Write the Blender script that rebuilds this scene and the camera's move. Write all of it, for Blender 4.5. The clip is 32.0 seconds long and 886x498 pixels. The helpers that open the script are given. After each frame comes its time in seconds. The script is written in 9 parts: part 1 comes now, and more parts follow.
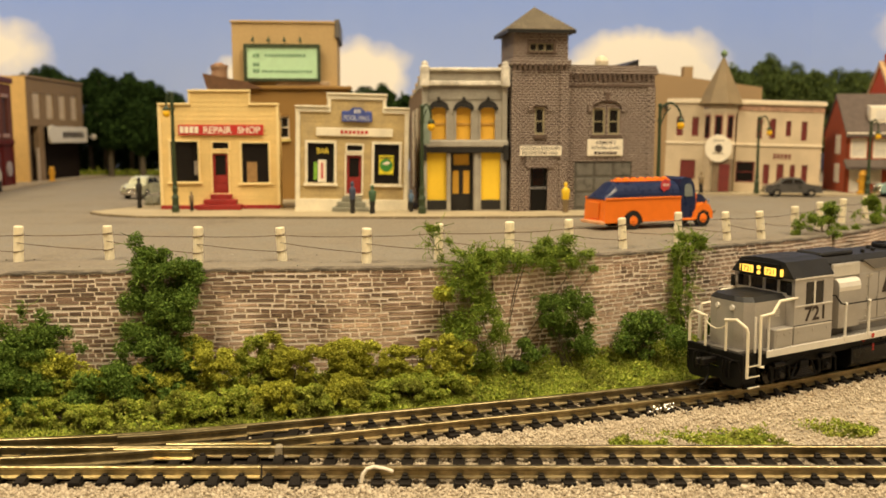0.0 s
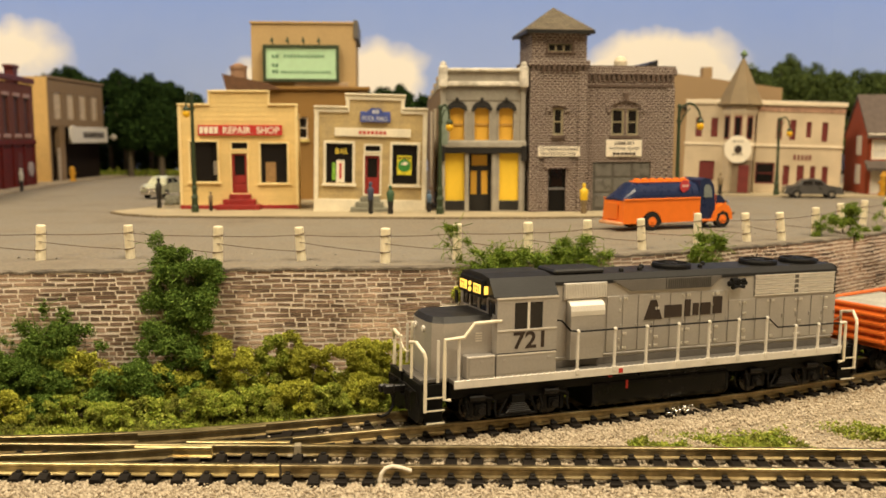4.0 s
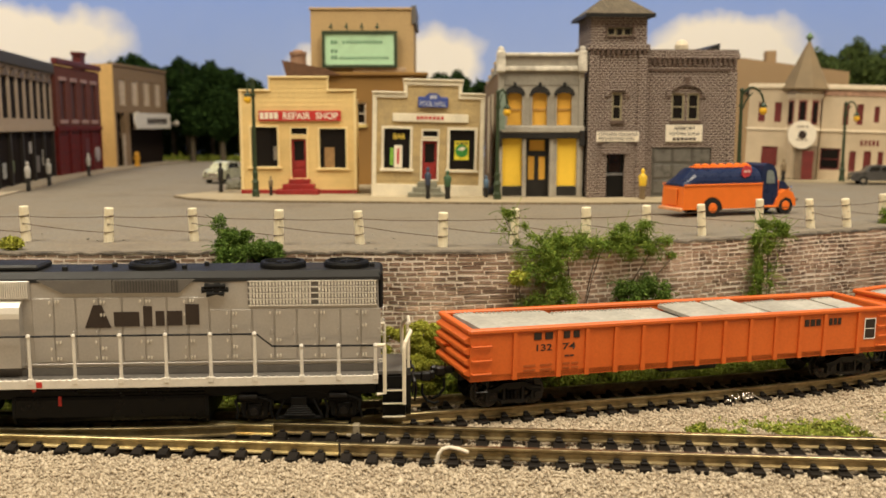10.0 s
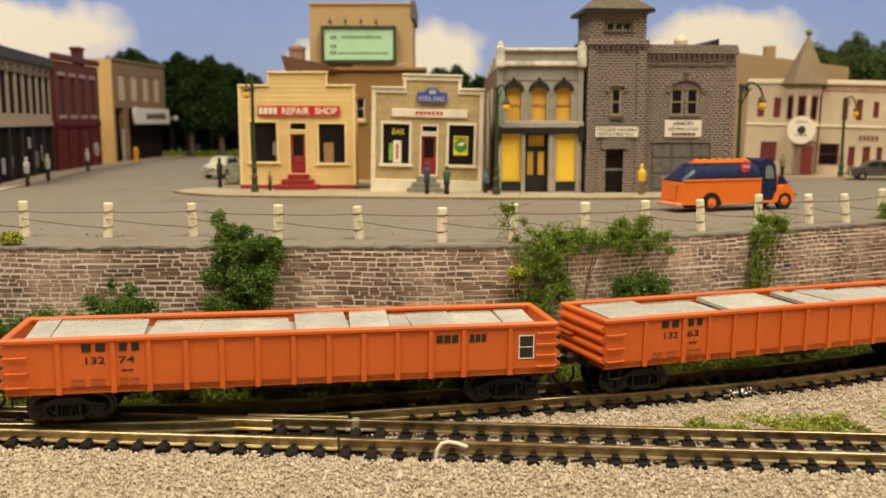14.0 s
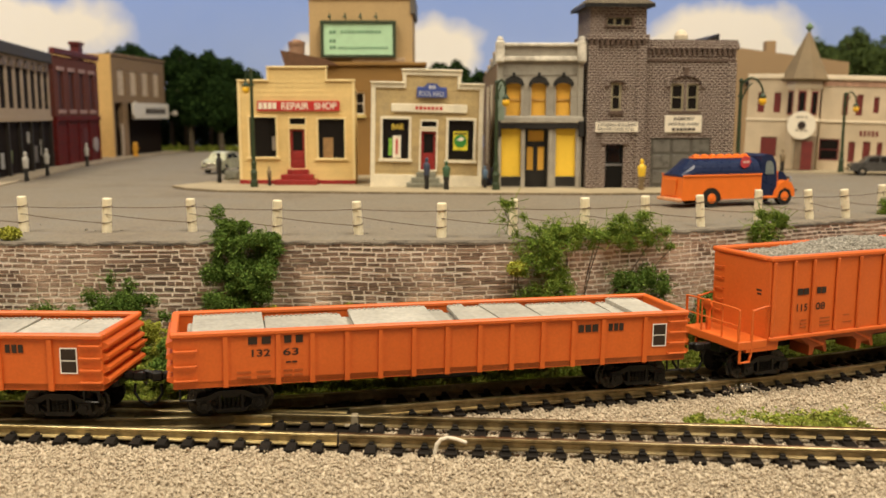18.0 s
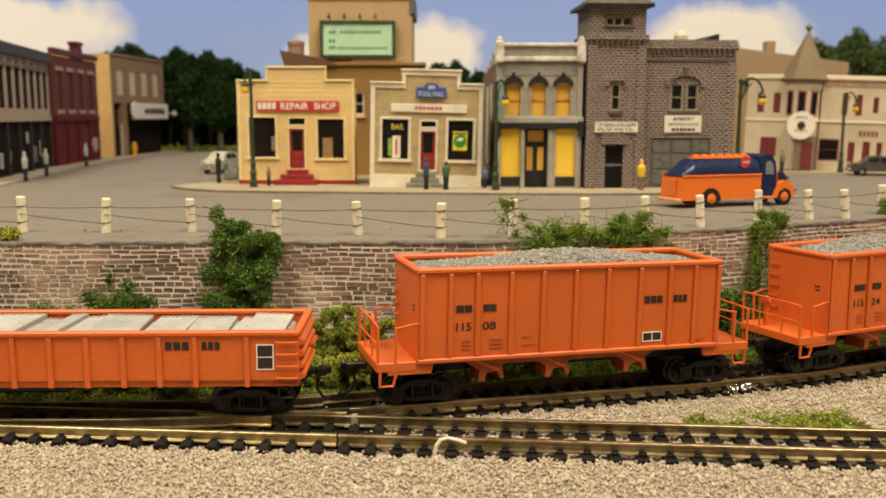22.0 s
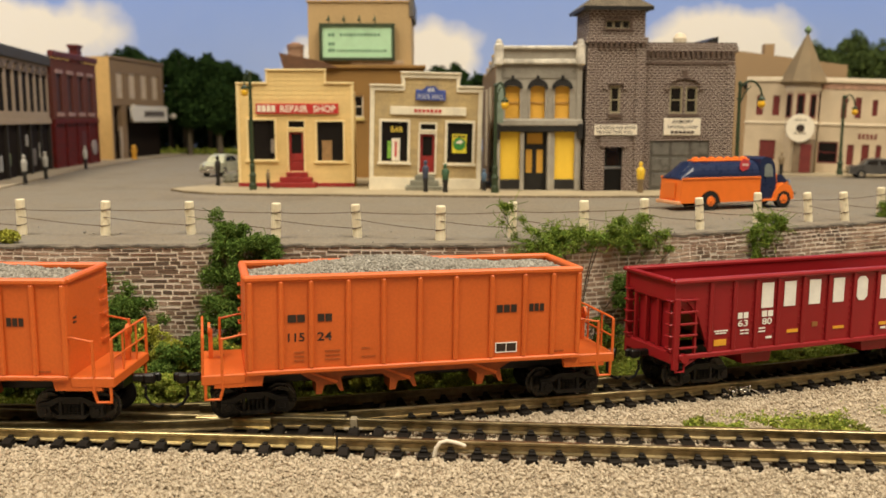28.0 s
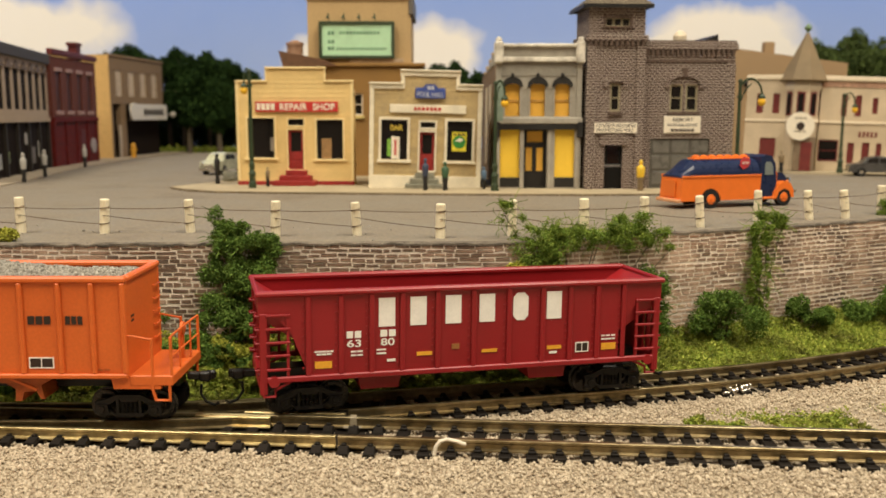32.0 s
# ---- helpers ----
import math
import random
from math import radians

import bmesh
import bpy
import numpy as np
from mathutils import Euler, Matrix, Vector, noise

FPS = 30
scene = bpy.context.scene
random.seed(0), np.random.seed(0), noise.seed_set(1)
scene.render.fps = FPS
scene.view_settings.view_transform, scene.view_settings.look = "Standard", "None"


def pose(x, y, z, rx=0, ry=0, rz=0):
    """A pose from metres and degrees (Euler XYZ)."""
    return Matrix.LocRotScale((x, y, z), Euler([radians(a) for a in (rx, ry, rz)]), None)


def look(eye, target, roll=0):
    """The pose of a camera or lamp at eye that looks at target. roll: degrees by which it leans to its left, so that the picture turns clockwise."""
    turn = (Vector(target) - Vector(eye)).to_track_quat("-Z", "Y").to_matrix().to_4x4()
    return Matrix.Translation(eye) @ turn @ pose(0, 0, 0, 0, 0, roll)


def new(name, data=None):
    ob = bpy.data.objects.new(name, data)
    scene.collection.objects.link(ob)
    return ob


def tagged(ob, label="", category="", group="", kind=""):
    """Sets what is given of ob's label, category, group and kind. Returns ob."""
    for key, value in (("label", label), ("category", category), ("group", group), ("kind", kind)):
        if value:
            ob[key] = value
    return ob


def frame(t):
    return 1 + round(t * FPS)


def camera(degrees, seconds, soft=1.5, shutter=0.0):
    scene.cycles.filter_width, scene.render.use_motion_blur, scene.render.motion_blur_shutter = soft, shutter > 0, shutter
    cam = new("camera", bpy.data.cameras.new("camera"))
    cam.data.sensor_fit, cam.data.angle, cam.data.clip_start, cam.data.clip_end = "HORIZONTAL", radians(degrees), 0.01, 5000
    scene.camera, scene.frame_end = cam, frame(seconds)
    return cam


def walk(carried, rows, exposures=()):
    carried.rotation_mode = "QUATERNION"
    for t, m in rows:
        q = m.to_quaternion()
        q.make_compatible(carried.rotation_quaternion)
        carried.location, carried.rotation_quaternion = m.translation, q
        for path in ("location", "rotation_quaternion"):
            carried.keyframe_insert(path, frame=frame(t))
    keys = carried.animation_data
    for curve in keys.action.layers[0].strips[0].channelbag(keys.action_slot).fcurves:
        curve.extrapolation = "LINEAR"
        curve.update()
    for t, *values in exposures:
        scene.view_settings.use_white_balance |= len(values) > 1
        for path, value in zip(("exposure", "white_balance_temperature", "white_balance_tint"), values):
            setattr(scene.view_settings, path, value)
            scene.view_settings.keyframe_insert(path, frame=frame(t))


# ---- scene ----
EXPO = 0.05
cam = camera(52.2, 32.0, soft=1.6)
CAMERA_ROWS = [
    (0.0, pose(0.00077, 0.00069, 0.05549, 82.970, 0.019, -4.476)),
    (0.5, pose(0.00072, 0.00080, 0.05549, 82.907, 0.025, -4.457)),
    (1.0, pose(0.00069, 0.00093, 0.05543, 82.891, 0.026, -4.415)),
    (1.5, pose(0.00066, 0.00091, 0.05538, 82.923, 0.028, -4.329)),
    (2.0, pose(0.00064, 0.00065, 0.05540, 82.977, 0.025, -4.180)),
    (2.5, pose(0.00060, 0.00037, 0.05542, 83.040, 0.010, -3.991)),
    (3.0, pose(0.00051, 0.00027, 0.05541, 83.074, -0.008, -3.788)),
    (3.5, pose(0.00040, 0.00039, 0.05537, 83.072, -0.032, -3.590)),
    (5.5, pose(0.00027, 0.00094, 0.05524, 82.790, -0.054, -2.476)),
    (6.0, pose(0.00017, 0.00028, 0.05516, 82.778, -0.053, -1.927)),
    (6.5, pose(0.00008, -0.00022, 0.05510, 82.743, -0.028, -1.358)),
    (7.0, pose(0.00001, -0.00047, 0.05507, 82.672, -0.002, -0.829)),
    (7.5, pose(-0.00006, -0.00051, 0.05505, 82.566, 0.012, -0.410)),
    (8.0, pose(-0.00010, -0.00046, 0.05503, 82.443, 0.029, -0.124)),
    (8.5, pose(-0.00011, -0.00039, 0.05501, 82.328, 0.044, 0.041)),
    (9.0, pose(-0.00011, -0.00034, 0.05499, 82.246, 0.034, 0.118)),
    (9.5, pose(-0.00012, -0.00034, 0.05497, 82.198, 0.022, 0.138)),
    (10.0, pose(-0.00014, -0.00037, 0.05494, 82.168, 0.015, 0.132)),
    (10.5, pose(-0.00015, -0.00037, 0.05492, 82.135, 0.008, 0.125)),
    (11.0, pose(-0.00014, -0.00035, 0.05492, 82.089, 0.010, 0.119)),
    (11.5, pose(-0.00012, -0.00040, 0.05494, 82.031, 0.013, 0.116)),
    (12.0, pose(-0.00010, -0.00052, 0.05497, 81.978, 0.014, 0.114)),
    (12.5, pose(-0.00010, -0.00061, 0.05497, 81.947, 0.013, 0.105)),
    (13.0, pose(-0.00011, -0.00062, 0.05496, 81.922, 0.011, 0.095)),
    (13.5, pose(-0.00011, -0.00058, 0.05495, 81.899, 0.010, 0.089)),
    (14.0, pose(-0.00012, -0.00054, 0.05494, 81.871, 0.003, 0.082)),
    (14.5, pose(-0.00014, -0.00055, 0.05493, 81.828, -0.008, 0.070)),
    (16.5, pose(0.00001, -0.00023, 0.05484, 81.571, 0.021, 0.084)),
    (17.0, pose(-0.00001, -0.00020, 0.05488, 81.568, 0.009, 0.080)),
    (17.5, pose(-0.00003, -0.00020, 0.05493, 81.561, -0.011, 0.077)),
    (18.0, pose(-0.00005, -0.00022, 0.05497, 81.560, -0.024, 0.071)),
    (18.5, pose(-0.00007, -0.00021, 0.05495, 81.564, -0.025, 0.061)),
    (19.0, pose(-0.00009, -0.00017, 0.05493, 81.565, -0.022, 0.050)),
    (19.5, pose(-0.00010, -0.00015, 0.05493, 81.557, -0.018, 0.042)),
    (20.0, pose(-0.00013, -0.00014, 0.05496, 81.550, -0.020, 0.036)),
    (20.5, pose(-0.00014, -0.00012, 0.05497, 81.553, -0.031, 0.032)),
    (21.0, pose(-0.00014, -0.00007, 0.05496, 81.560, -0.039, 0.035)),
    (21.5, pose(-0.00013, -0.00001, 0.05495, 81.568, -0.038, 0.036)),
    (22.0, pose(-0.00014, 0.00005, 0.05493, 81.574, -0.037, 0.029)),
    (22.5, pose(-0.00014, 0.00012, 0.05488, 81.581, -0.038, 0.025)),
    (23.0, pose(-0.00015, 0.00020, 0.05482, 81.580, -0.032, 0.023)),
    (23.5, pose(-0.00016, 0.00029, 0.05478, 81.566, -0.027, 0.017)),
    (24.0, pose(-0.00017, 0.00035, 0.05478, 81.549, -0.025, 0.013)),
    (24.5, pose(-0.00013, 0.00037, 0.05480, 81.540, -0.020, 0.017)),
    (25.0, pose(-0.00006, 0.00037, 0.05480, 81.538, -0.016, 0.026)),
    (25.5, pose(0.00001, 0.00039, 0.05479, 81.540, -0.016, 0.035)),
    (27.5, pose(-0.00010, -0.00001, 0.05495, 81.742, -0.034, -0.003)),
    (28.0, pose(-0.00012, 0.00004, 0.05493, 81.741, -0.028, -0.008)),
    (28.5, pose(-0.00012, 0.00012, 0.05491, 81.714, -0.024, -0.010)),
    (29.0, pose(-0.00013, 0.00024, 0.05489, 81.675, -0.030, -0.013)),
    (29.5, pose(-0.00015, 0.00035, 0.05488, 81.644, -0.036, -0.021)),
    (30.0, pose(-0.00018, 0.00040, 0.05488, 81.623, -0.039, -0.031)),
    (30.5, pose(-0.00019, 0.00041, 0.05489, 81.623, -0.035, -0.034)),
    (31.0, pose(-0.00019, 0.00043, 0.05489, 81.636, -0.029, -0.034)),
    (31.5, pose(-0.00018, 0.00045, 0.05488, 81.642, -0.029, -0.034)),
    (32.0, pose(-0.00016, 0.00048, 0.05482, 81.635, -0.020, -0.030)),
]
cam.data.dof.use_dof = True
cam.data.dof.focus_distance, cam.data.dof.aperture_fstop = 0.185, 37.0
walk(cam, CAMERA_ROWS, exposures=[(0.0, EXPO, 7000, 4), (3.5, EXPO, 6750, 4), (6.0, EXPO - 0.05, 6400, 4), (9.0, EXPO - 0.12, 6000, 5), (20.0, EXPO - 0.12, 6000, 5), (32.0, EXPO - 0.12, 5900, 5)])

# ---- light ----
LAMP = (1.0, 0.83, 0.62)
# Faint warm fill added all round, with no source of its own.
world = bpy.data.worlds.new("ambient_fill")
scene.world = world
world.use_nodes = True
world.node_tree.nodes["Background"].inputs[0].default_value = (0.9, 0.8, 0.66, 1)
world.node_tree.nodes["Background"].inputs[1].default_value = 0.006


def ceiling_lamp(x, y, z, sx, sy, watts):
    data = bpy.data.lights.new("lamp_light", "AREA")
    data.shape, data.size, data.size_y, data.energy, data.color = "RECTANGLE", sx, sy, watts, LAMP
    ob = new("lamp_light", data)
    ob.matrix_world = look((x, y, z), (x, y + 0.02, z - 1))
    return ob


ceiling_lamp(-0.50, -0.14, 1.06, 0.30, 0.9, 18.4)
ceiling_lamp(0.45, -0.18, 1.06, 0.30, 0.9, 20.6)

# ---- mesh tools (lengths in millimetres) ----
MM = 0.001
MATS = {}


def mat(name, col, rough=0.6, metal=0.0, var=0.18, scale=0.35, bump=0.15, fine=3.0, col2=None, rnd=0.0, glow=0.0, spec=0.4):
    """A procedural surface: two scales of noise (per millimetre) in colour and relief."""
    m = bpy.data.materials.new(name)
    m.use_nodes = True
    nt = m.node_tree
    N, L = nt.nodes, nt.links
    bs = N["Principled BSDF"]
    tc = N.new("ShaderNodeTexCoord")
    n1, n2 = N.new("ShaderNodeTexNoise"), N.new("ShaderNodeTexNoise")
    n1.inputs["Scale"].default_value, n2.inputs["Scale"].default_value = scale * 1000, fine * 1000
    n1.inputs["Detail"].default_value, n2.inputs["Detail"].default_value = 4, 3
    for n in (n1, n2):
        L.new(tc.outputs["Object"], n.inputs["Vector"])
    c2 = col2 or tuple(max(0, c * (1 - 1.6 * var)) for c in col)
    ramp = N.new("ShaderNodeValToRGB")
    ramp.color_ramp.elements[0].position, ramp.color_ramp.elements[1].position = 0.33, 0.67
    ramp.color_ramp.elements[0].color, ramp.color_ramp.elements[1].color = (*c2, 1), (*col, 1)
    L.new(n1.outputs["Fac"], ramp.inputs[0])
    hsv = N.new("ShaderNodeHueSaturation")
    L.new(ramp.outputs[0], hsv.inputs["Color"])
    mr = N.new("ShaderNodeMapRange")
    mr.inputs[1].default_value, mr.inputs[2].default_value = 0.3, 0.7
    mr.inputs[3].default_value, mr.inputs[4].default_value = 1 - var * 0.8, 1 + var * 0.8
    L.new(n2.outputs["Fac"], mr.inputs[0])
    value = mr.outputs[0]
    if rnd:
        oi = N.new("ShaderNodeObjectInfo")
        m2 = N.new("ShaderNodeMapRange")
        m2.inputs[3].default_value, m2.inputs[4].default_value = 1 - rnd, 1 + rnd
        L.new(oi.outputs["Random"], m2.inputs[0])
        mu = N.new("ShaderNodeMath")
        mu.operation = "MULTIPLY"
        L.new(mr.outputs[0], mu.inputs[0])
        L.new(m2.outputs[0], mu.inputs[1])
        value = mu.outputs[0]
    L.new(value, hsv.inputs["Value"])
    L.new(hsv.outputs[0], bs.inputs["Base Color"])
    bs.inputs["Metallic"].default_value = metal
    bs.inputs["Specular IOR Level"].default_value = spec
    r2 = N.new("ShaderNodeMapRange")
    r2.inputs[3].default_value, r2.inputs[4].default_value = max(0.03, rough - 0.12), min(1, rough + 0.12)
    L.new(n1.outputs["Fac"], r2.inputs[0])
    L.new(r2.outputs[0], bs.inputs["Roughness"])
    if bump:
        b = N.new("ShaderNodeBump")
        b.inputs["Strength"].default_value, b.inputs["Distance"].default_value = min(1, bump), 0.0003
        L.new(n2.outputs["Fac"], b.inputs["Height"])
        L.new(b.outputs[0], bs.inputs["Normal"])
    if glow:
        bs.inputs["Emission Color"].default_value = (*col, 1)
        bs.inputs["Emission Strength"].default_value = glow
    MATS[name] = m
    return m


def island_mat(name, cols, rough=0.8, bump=0.2, fine=3.0, spec=0.4):
    """A surface whose loose pieces differ in colour, one by one."""
    m = mat(name, cols[0], rough, var=0.1, bump=bump, fine=fine, spec=spec)
    N, L = m.node_tree.nodes, m.node_tree.links
    geo = N.new("ShaderNodeNewGeometry")
    ramp = N.new("ShaderNodeValToRGB")
    el = ramp.color_ramp.elements
    while len(el) < len(cols):
        el.new(0.5)
    for i, c in enumerate(cols):
        el[i].position, el[i].color = i / (len(cols) - 1), (*c, 1)
    L.new(geo.outputs["Random Per Island"], ramp.inputs[0])
    hsv = [n for n in N if n.type == "HUE_SAT"][0]
    L.new(ramp.outputs[0], hsv.inputs["Color"])
    return m


class G:
    """Vertices and faces of one mesh, in millimetres."""

    def __init__(self):
        self.v, self.f, self.weld = [], [], False

    def add(self, v, f):
        k = len(self.v)
        self.v += [tuple(p) for p in v]
        self.f += [tuple(i + k for i in q) for q in f]
        return self

    def box(self, x0, x1, y0, y1, z0, z1, b=0.0):
        b = min(b, abs(x1 - x0) * 0.45, abs(y1 - y0) * 0.45, abs(z1 - z0) * 0.45)
        if b <= 0:
            v = [(x, y, z) for x in (x0, x1) for y in (y0, y1) for z in (z0, z1)]
            return self.add(v, [(0, 1, 3, 2), (4, 6, 7, 5), (0, 4, 5, 1), (2, 3, 7, 6), (0, 2, 6, 4), (1, 5, 7, 3)])
        v, idx = [], {}
        for i, (x, dx) in enumerate(((x0, b), (x1, -b))):
            for j, (y, dy) in enumerate(((y0, b), (y1, -b))):
                for k, (z, dz) in enumerate(((z0, b), (z1, -b))):
                    for a, p in enumerate(((x, y + dy, z + dz), (x + dx, y, z + dz), (x + dx, y + dy, z))):
                        idx[i, j, k, a] = len(v)
                        v.append(p)
        I = idx
        f = []
        for s in (0, 1):
            f.append([I[s, 0, 0, 0], I[s, 0, 1, 0], I[s, 1, 1, 0], I[s, 1, 0, 0]])
            f.append([I[0, s, 0, 1], I[1, s, 0, 1], I[1, s, 1, 1], I[0, s, 1, 1]])
            f.append([I[0, 0, s, 2], I[0, 1, s, 2], I[1, 1, s, 2], I[1, 0, s, 2]])
        for p in (0, 1):
            for q in (0, 1):
                f.append([I[p, q, 0, 0], I[p, q, 1, 0], I[p, q, 1, 1], I[p, q, 0, 1]])
                f.append([I[p, 0, q, 0], I[p, 1, q, 0], I[p, 1, q, 2], I[p, 0, q, 2]])
                f.append([I[0, p, q, 1], I[1, p, q, 1], I[1, p, q, 2], I[0, p, q, 2]])
        for i in (0, 1):
            for j in (0, 1):
                for k in (0, 1):
                    f.append([I[i, j, k, 0], I[i, j, k, 1], I[i, j, k, 2]])
        return self.add(v, f)

    def cyl(self, p0, p1, r0, r1=None, n=8, cap=True):
        r1 = r0 if r1 is None else r1
        a, b = Vector(p0), Vector(p1)
        d = (b - a).normalized()
        u = d.orthogonal().normalized()
        w = d.cross(u)
        v = []
        for c, r in ((a, r0), (b, r1)):
            v += [c + u * (r * math.cos(6.28319 * i / n)) + w * (r * math.sin(6.28319 * i / n)) for i in range(n)]
        f = [(i, (i + 1) % n, n + (i + 1) % n, n + i) for i in range(n)]
        if cap:
            f += [tuple(range(n - 1, -1, -1)), tuple(range(n, 2 * n))]
        return self.add(v, f)

    def tube(self, pts, r, n=6):
        """One bent rod through the points."""
        P = [Vector(p) for p in pts]
        u = None
        v, f = [], []
        for i, p in enumerate(P):
            d = (P[min(i + 1, len(P) - 1)] - P[max(i - 1, 0)]).normalized()
            u = d.orthogonal().normalized() if u is None else (u - d * u.dot(d)).normalized()
            w = d.cross(u)
            v += [p + u * (r * math.cos(6.28319 * k / n)) + w * (r * math.sin(6.28319 * k / n)) for k in range(n)]
        for i in range(len(P) - 1):
            f += [(i * n + k, i * n + (k + 1) % n, (i + 1) * n + (k + 1) % n, (i + 1) * n + k) for k in range(n)]
        f += [tuple(range(n - 1, -1, -1)), tuple(range((len(P) - 1) * n, len(P) * n))]
        return self.add(v, f)

    def lathe(self, profile, c=(0, 0, 0), n=12):
        """Rings of (radius, height) about a vertical axis."""
        v = [(c[0] + r * math.cos(6.28319 * i / n), c[1] + r * math.sin(6.28319 * i / n), c[2] + z) for r, z in profile for i in range(n)]
        f = [(k * n + i, k * n + (i + 1) % n, (k + 1) * n + (i + 1) % n, (k + 1) * n + i) for k in range(len(profile) - 1) for i in range(n)]
        f += [tuple(range(n - 1, -1, -1)), tuple(range((len(profile) - 1) * n, len(profile) * n))]
        return self.add(v, f)

    def prism(self, pts, y0, y1, axis="y"):
        """A polygon given in two axes, drawn out along the third."""
        def place(a, b, c):
            return {"y": (a, c, b), "x": (c, a, b), "z": (a, b, c)}[axis]
        n = len(pts)
        v = [place(a, b, y0) for a, b in pts] + [place(a, b, y1) for a, b in pts]
        f = [tuple(range(n)), tuple(range(2 * n - 1, n - 1, -1))] + [(i, n + i, n + (i + 1) % n, (i + 1) % n) for i in range(n)]
        return self.add(v, f)

    def ball(self, c, r, n=8, sz=1.0):
        prof = [(r * math.sin(math.pi * (i + 0.02) / (n // 2 + 0.04)), -r * sz * math.cos(math.pi * i / (n // 2))) for i in range(n // 2 + 1)]
        return self.lathe(prof, c, n)

    def mesh(self, name, smooth=False):
        me = bpy.data.meshes.new(name)
        me.from_pydata([(x * MM, y * MM, z * MM) for x, y, z in self.v], [], self.f)
        bm = bmesh.new()
        bm.from_mesh(me)
        if self.weld:
            bmesh.ops.remove_doubles(bm, verts=bm.verts, dist=1e-6)
        bmesh.ops.recalc_face_normals(bm, faces=bm.faces)
        bm.to_mesh(me)
        bm.free()
        if smooth:
            me.polygons.foreach_set("use_smooth", [True] * len(me.polygons))
        me.update()
        return me


def part(name, g, material, parent=None, label="", smooth=False, kind=""):
    ob = new(name, g if isinstance(g, bpy.types.Mesh) else g.mesh(name, smooth))
    if not ob.data.materials:
        ob.data.materials.append(material)
    ob.parent = parent
    return tagged(ob, label, "", "", kind)


def thing(name, label, category, m=None, group="", kind=""):
    ob = new(name)
    ob.empty_display_size = 0.005
    if m is not None:
        ob.matrix_basis = m
    return tagged(ob, label, category, group, kind)


def at(x, y, z, rz=0, ry=0, rx=0):
    return pose(x * MM, y * MM, z * MM, rx, ry, rz)


def big_mesh(name, verts, faces, material):
    """A mesh from numpy arrays (millimetres; triangles or quads)."""
    me = bpy.data.meshes.new(name)
    n, k = faces.shape
    me.vertices.add(len(verts))
    me.vertices.foreach_set("co", (verts * MM).astype(np.float32).ravel())
    me.loops.add(n * k)
    me.loops.foreach_set("vertex_index", faces.astype(np.int32).ravel())
    me.polygons.add(n)
    me.polygons.foreach_set("loop_start", np.arange(0, n * k, k, dtype=np.int32))
    me.update(calc_edges=True)
    me.materials.append(material)
    return me


RNG = np.random.default_rng(7)
OCTA_V = np.array([(1, 0, 0), (-1, 0, 0), (0, 1, 0), (0, -1, 0), (0, 0, 1), (0, 0, -1)], float)
OCTA_F = np.array([(0, 2, 4), (2, 1, 4), (1, 3, 4), (3, 0, 4), (2, 0, 5), (1, 2, 5), (3, 1, 5), (0, 3, 5)])
LEAF_V = np.array([(-0.55, 0, 0), (0.55, 0.1, 0.1), (0, 1.4, 0)], float)
LEAF_F = np.array([(0, 1, 2)])
BLADE_F = np.array([(0, 1, 2, 3)])
BLADE_V = np.array([(-0.12, 0, 0), (0.12, 0, 0), (0.05, 0.25, 0.9), (-0.03, 0.55, 1.5)], float)


def turns(n):
    q = RNG.normal(size=(n, 4))
    q /= np.linalg.norm(q, axis=1)[:, None]
    w, x, y, z = q.T
    return np.stack([np.stack([1 - 2 * (y * y + z * z), 2 * (x * y - z * w), 2 * (x * z + y * w)], -1),
                     np.stack([2 * (x * y + z * w), 1 - 2 * (x * x + z * z), 2 * (y * z - x * w)], -1),
                     np.stack([2 * (x * z - y * w), 2 * (y * z + x * w), 1 - 2 * (x * x + y * y)], -1)], 1)


def strew(name, pts, size, material, shape="stone", spread=0.35):
    """Many small pieces at the points, each with its own turn, size and outline."""
    V, F = (OCTA_V, OCTA_F) if shape == "stone" else ((LEAF_V, LEAF_F) if shape == "leaf" else (BLADE_V, BLADE_F))
    n = len(pts)
    s = size * np.exp(RNG.normal(0, spread, n))[:, None, None]
    base = np.repeat(V[None], n, 0)
    if shape == "stone":
        base = base * RNG.uniform(0.6, 1.25, (n, len(V), 1))
    if shape == "blade":
        a = RNG.uniform(0, 6.283, n)
        R = np.zeros((n, 3, 3))
        R[:, 0, 0], R[:, 0, 1], R[:, 1, 0], R[:, 1, 1], R[:, 2, 2] = np.cos(a), -np.sin(a), np.sin(a), np.cos(a), 1
    else:
        R = turns(n)
    verts = np.einsum("nij,nkj->nki", R, base * s) + pts[:, None, :]
    faces = F[None] + (np.arange(n) * len(V))[:, None, None]
    return big_mesh(name, verts.reshape(-1, 3), faces.reshape(-1, F.shape[1]), material)


def cloud_points(blobs, n, shell=0.55):
    """Points in ellipsoids (x, y, z, rx, ry, rz), denser towards their skins."""
    w = np.array([b[3] * b[4] + b[3] * b[5] + b[4] * b[5] for b in blobs])
    pick = RNG.choice(len(blobs), n, p=w / w.sum())
    d = RNG.normal(size=(n, 3))
    d /= np.linalg.norm(d, axis=1)[:, None]
    r = shell + (1.05 - shell) * RNG.random(n) ** 0.7
    B = np.array(blobs, float)[pick]
    return B[:, :3] + d * r[:, None] * B[:, 3:6]


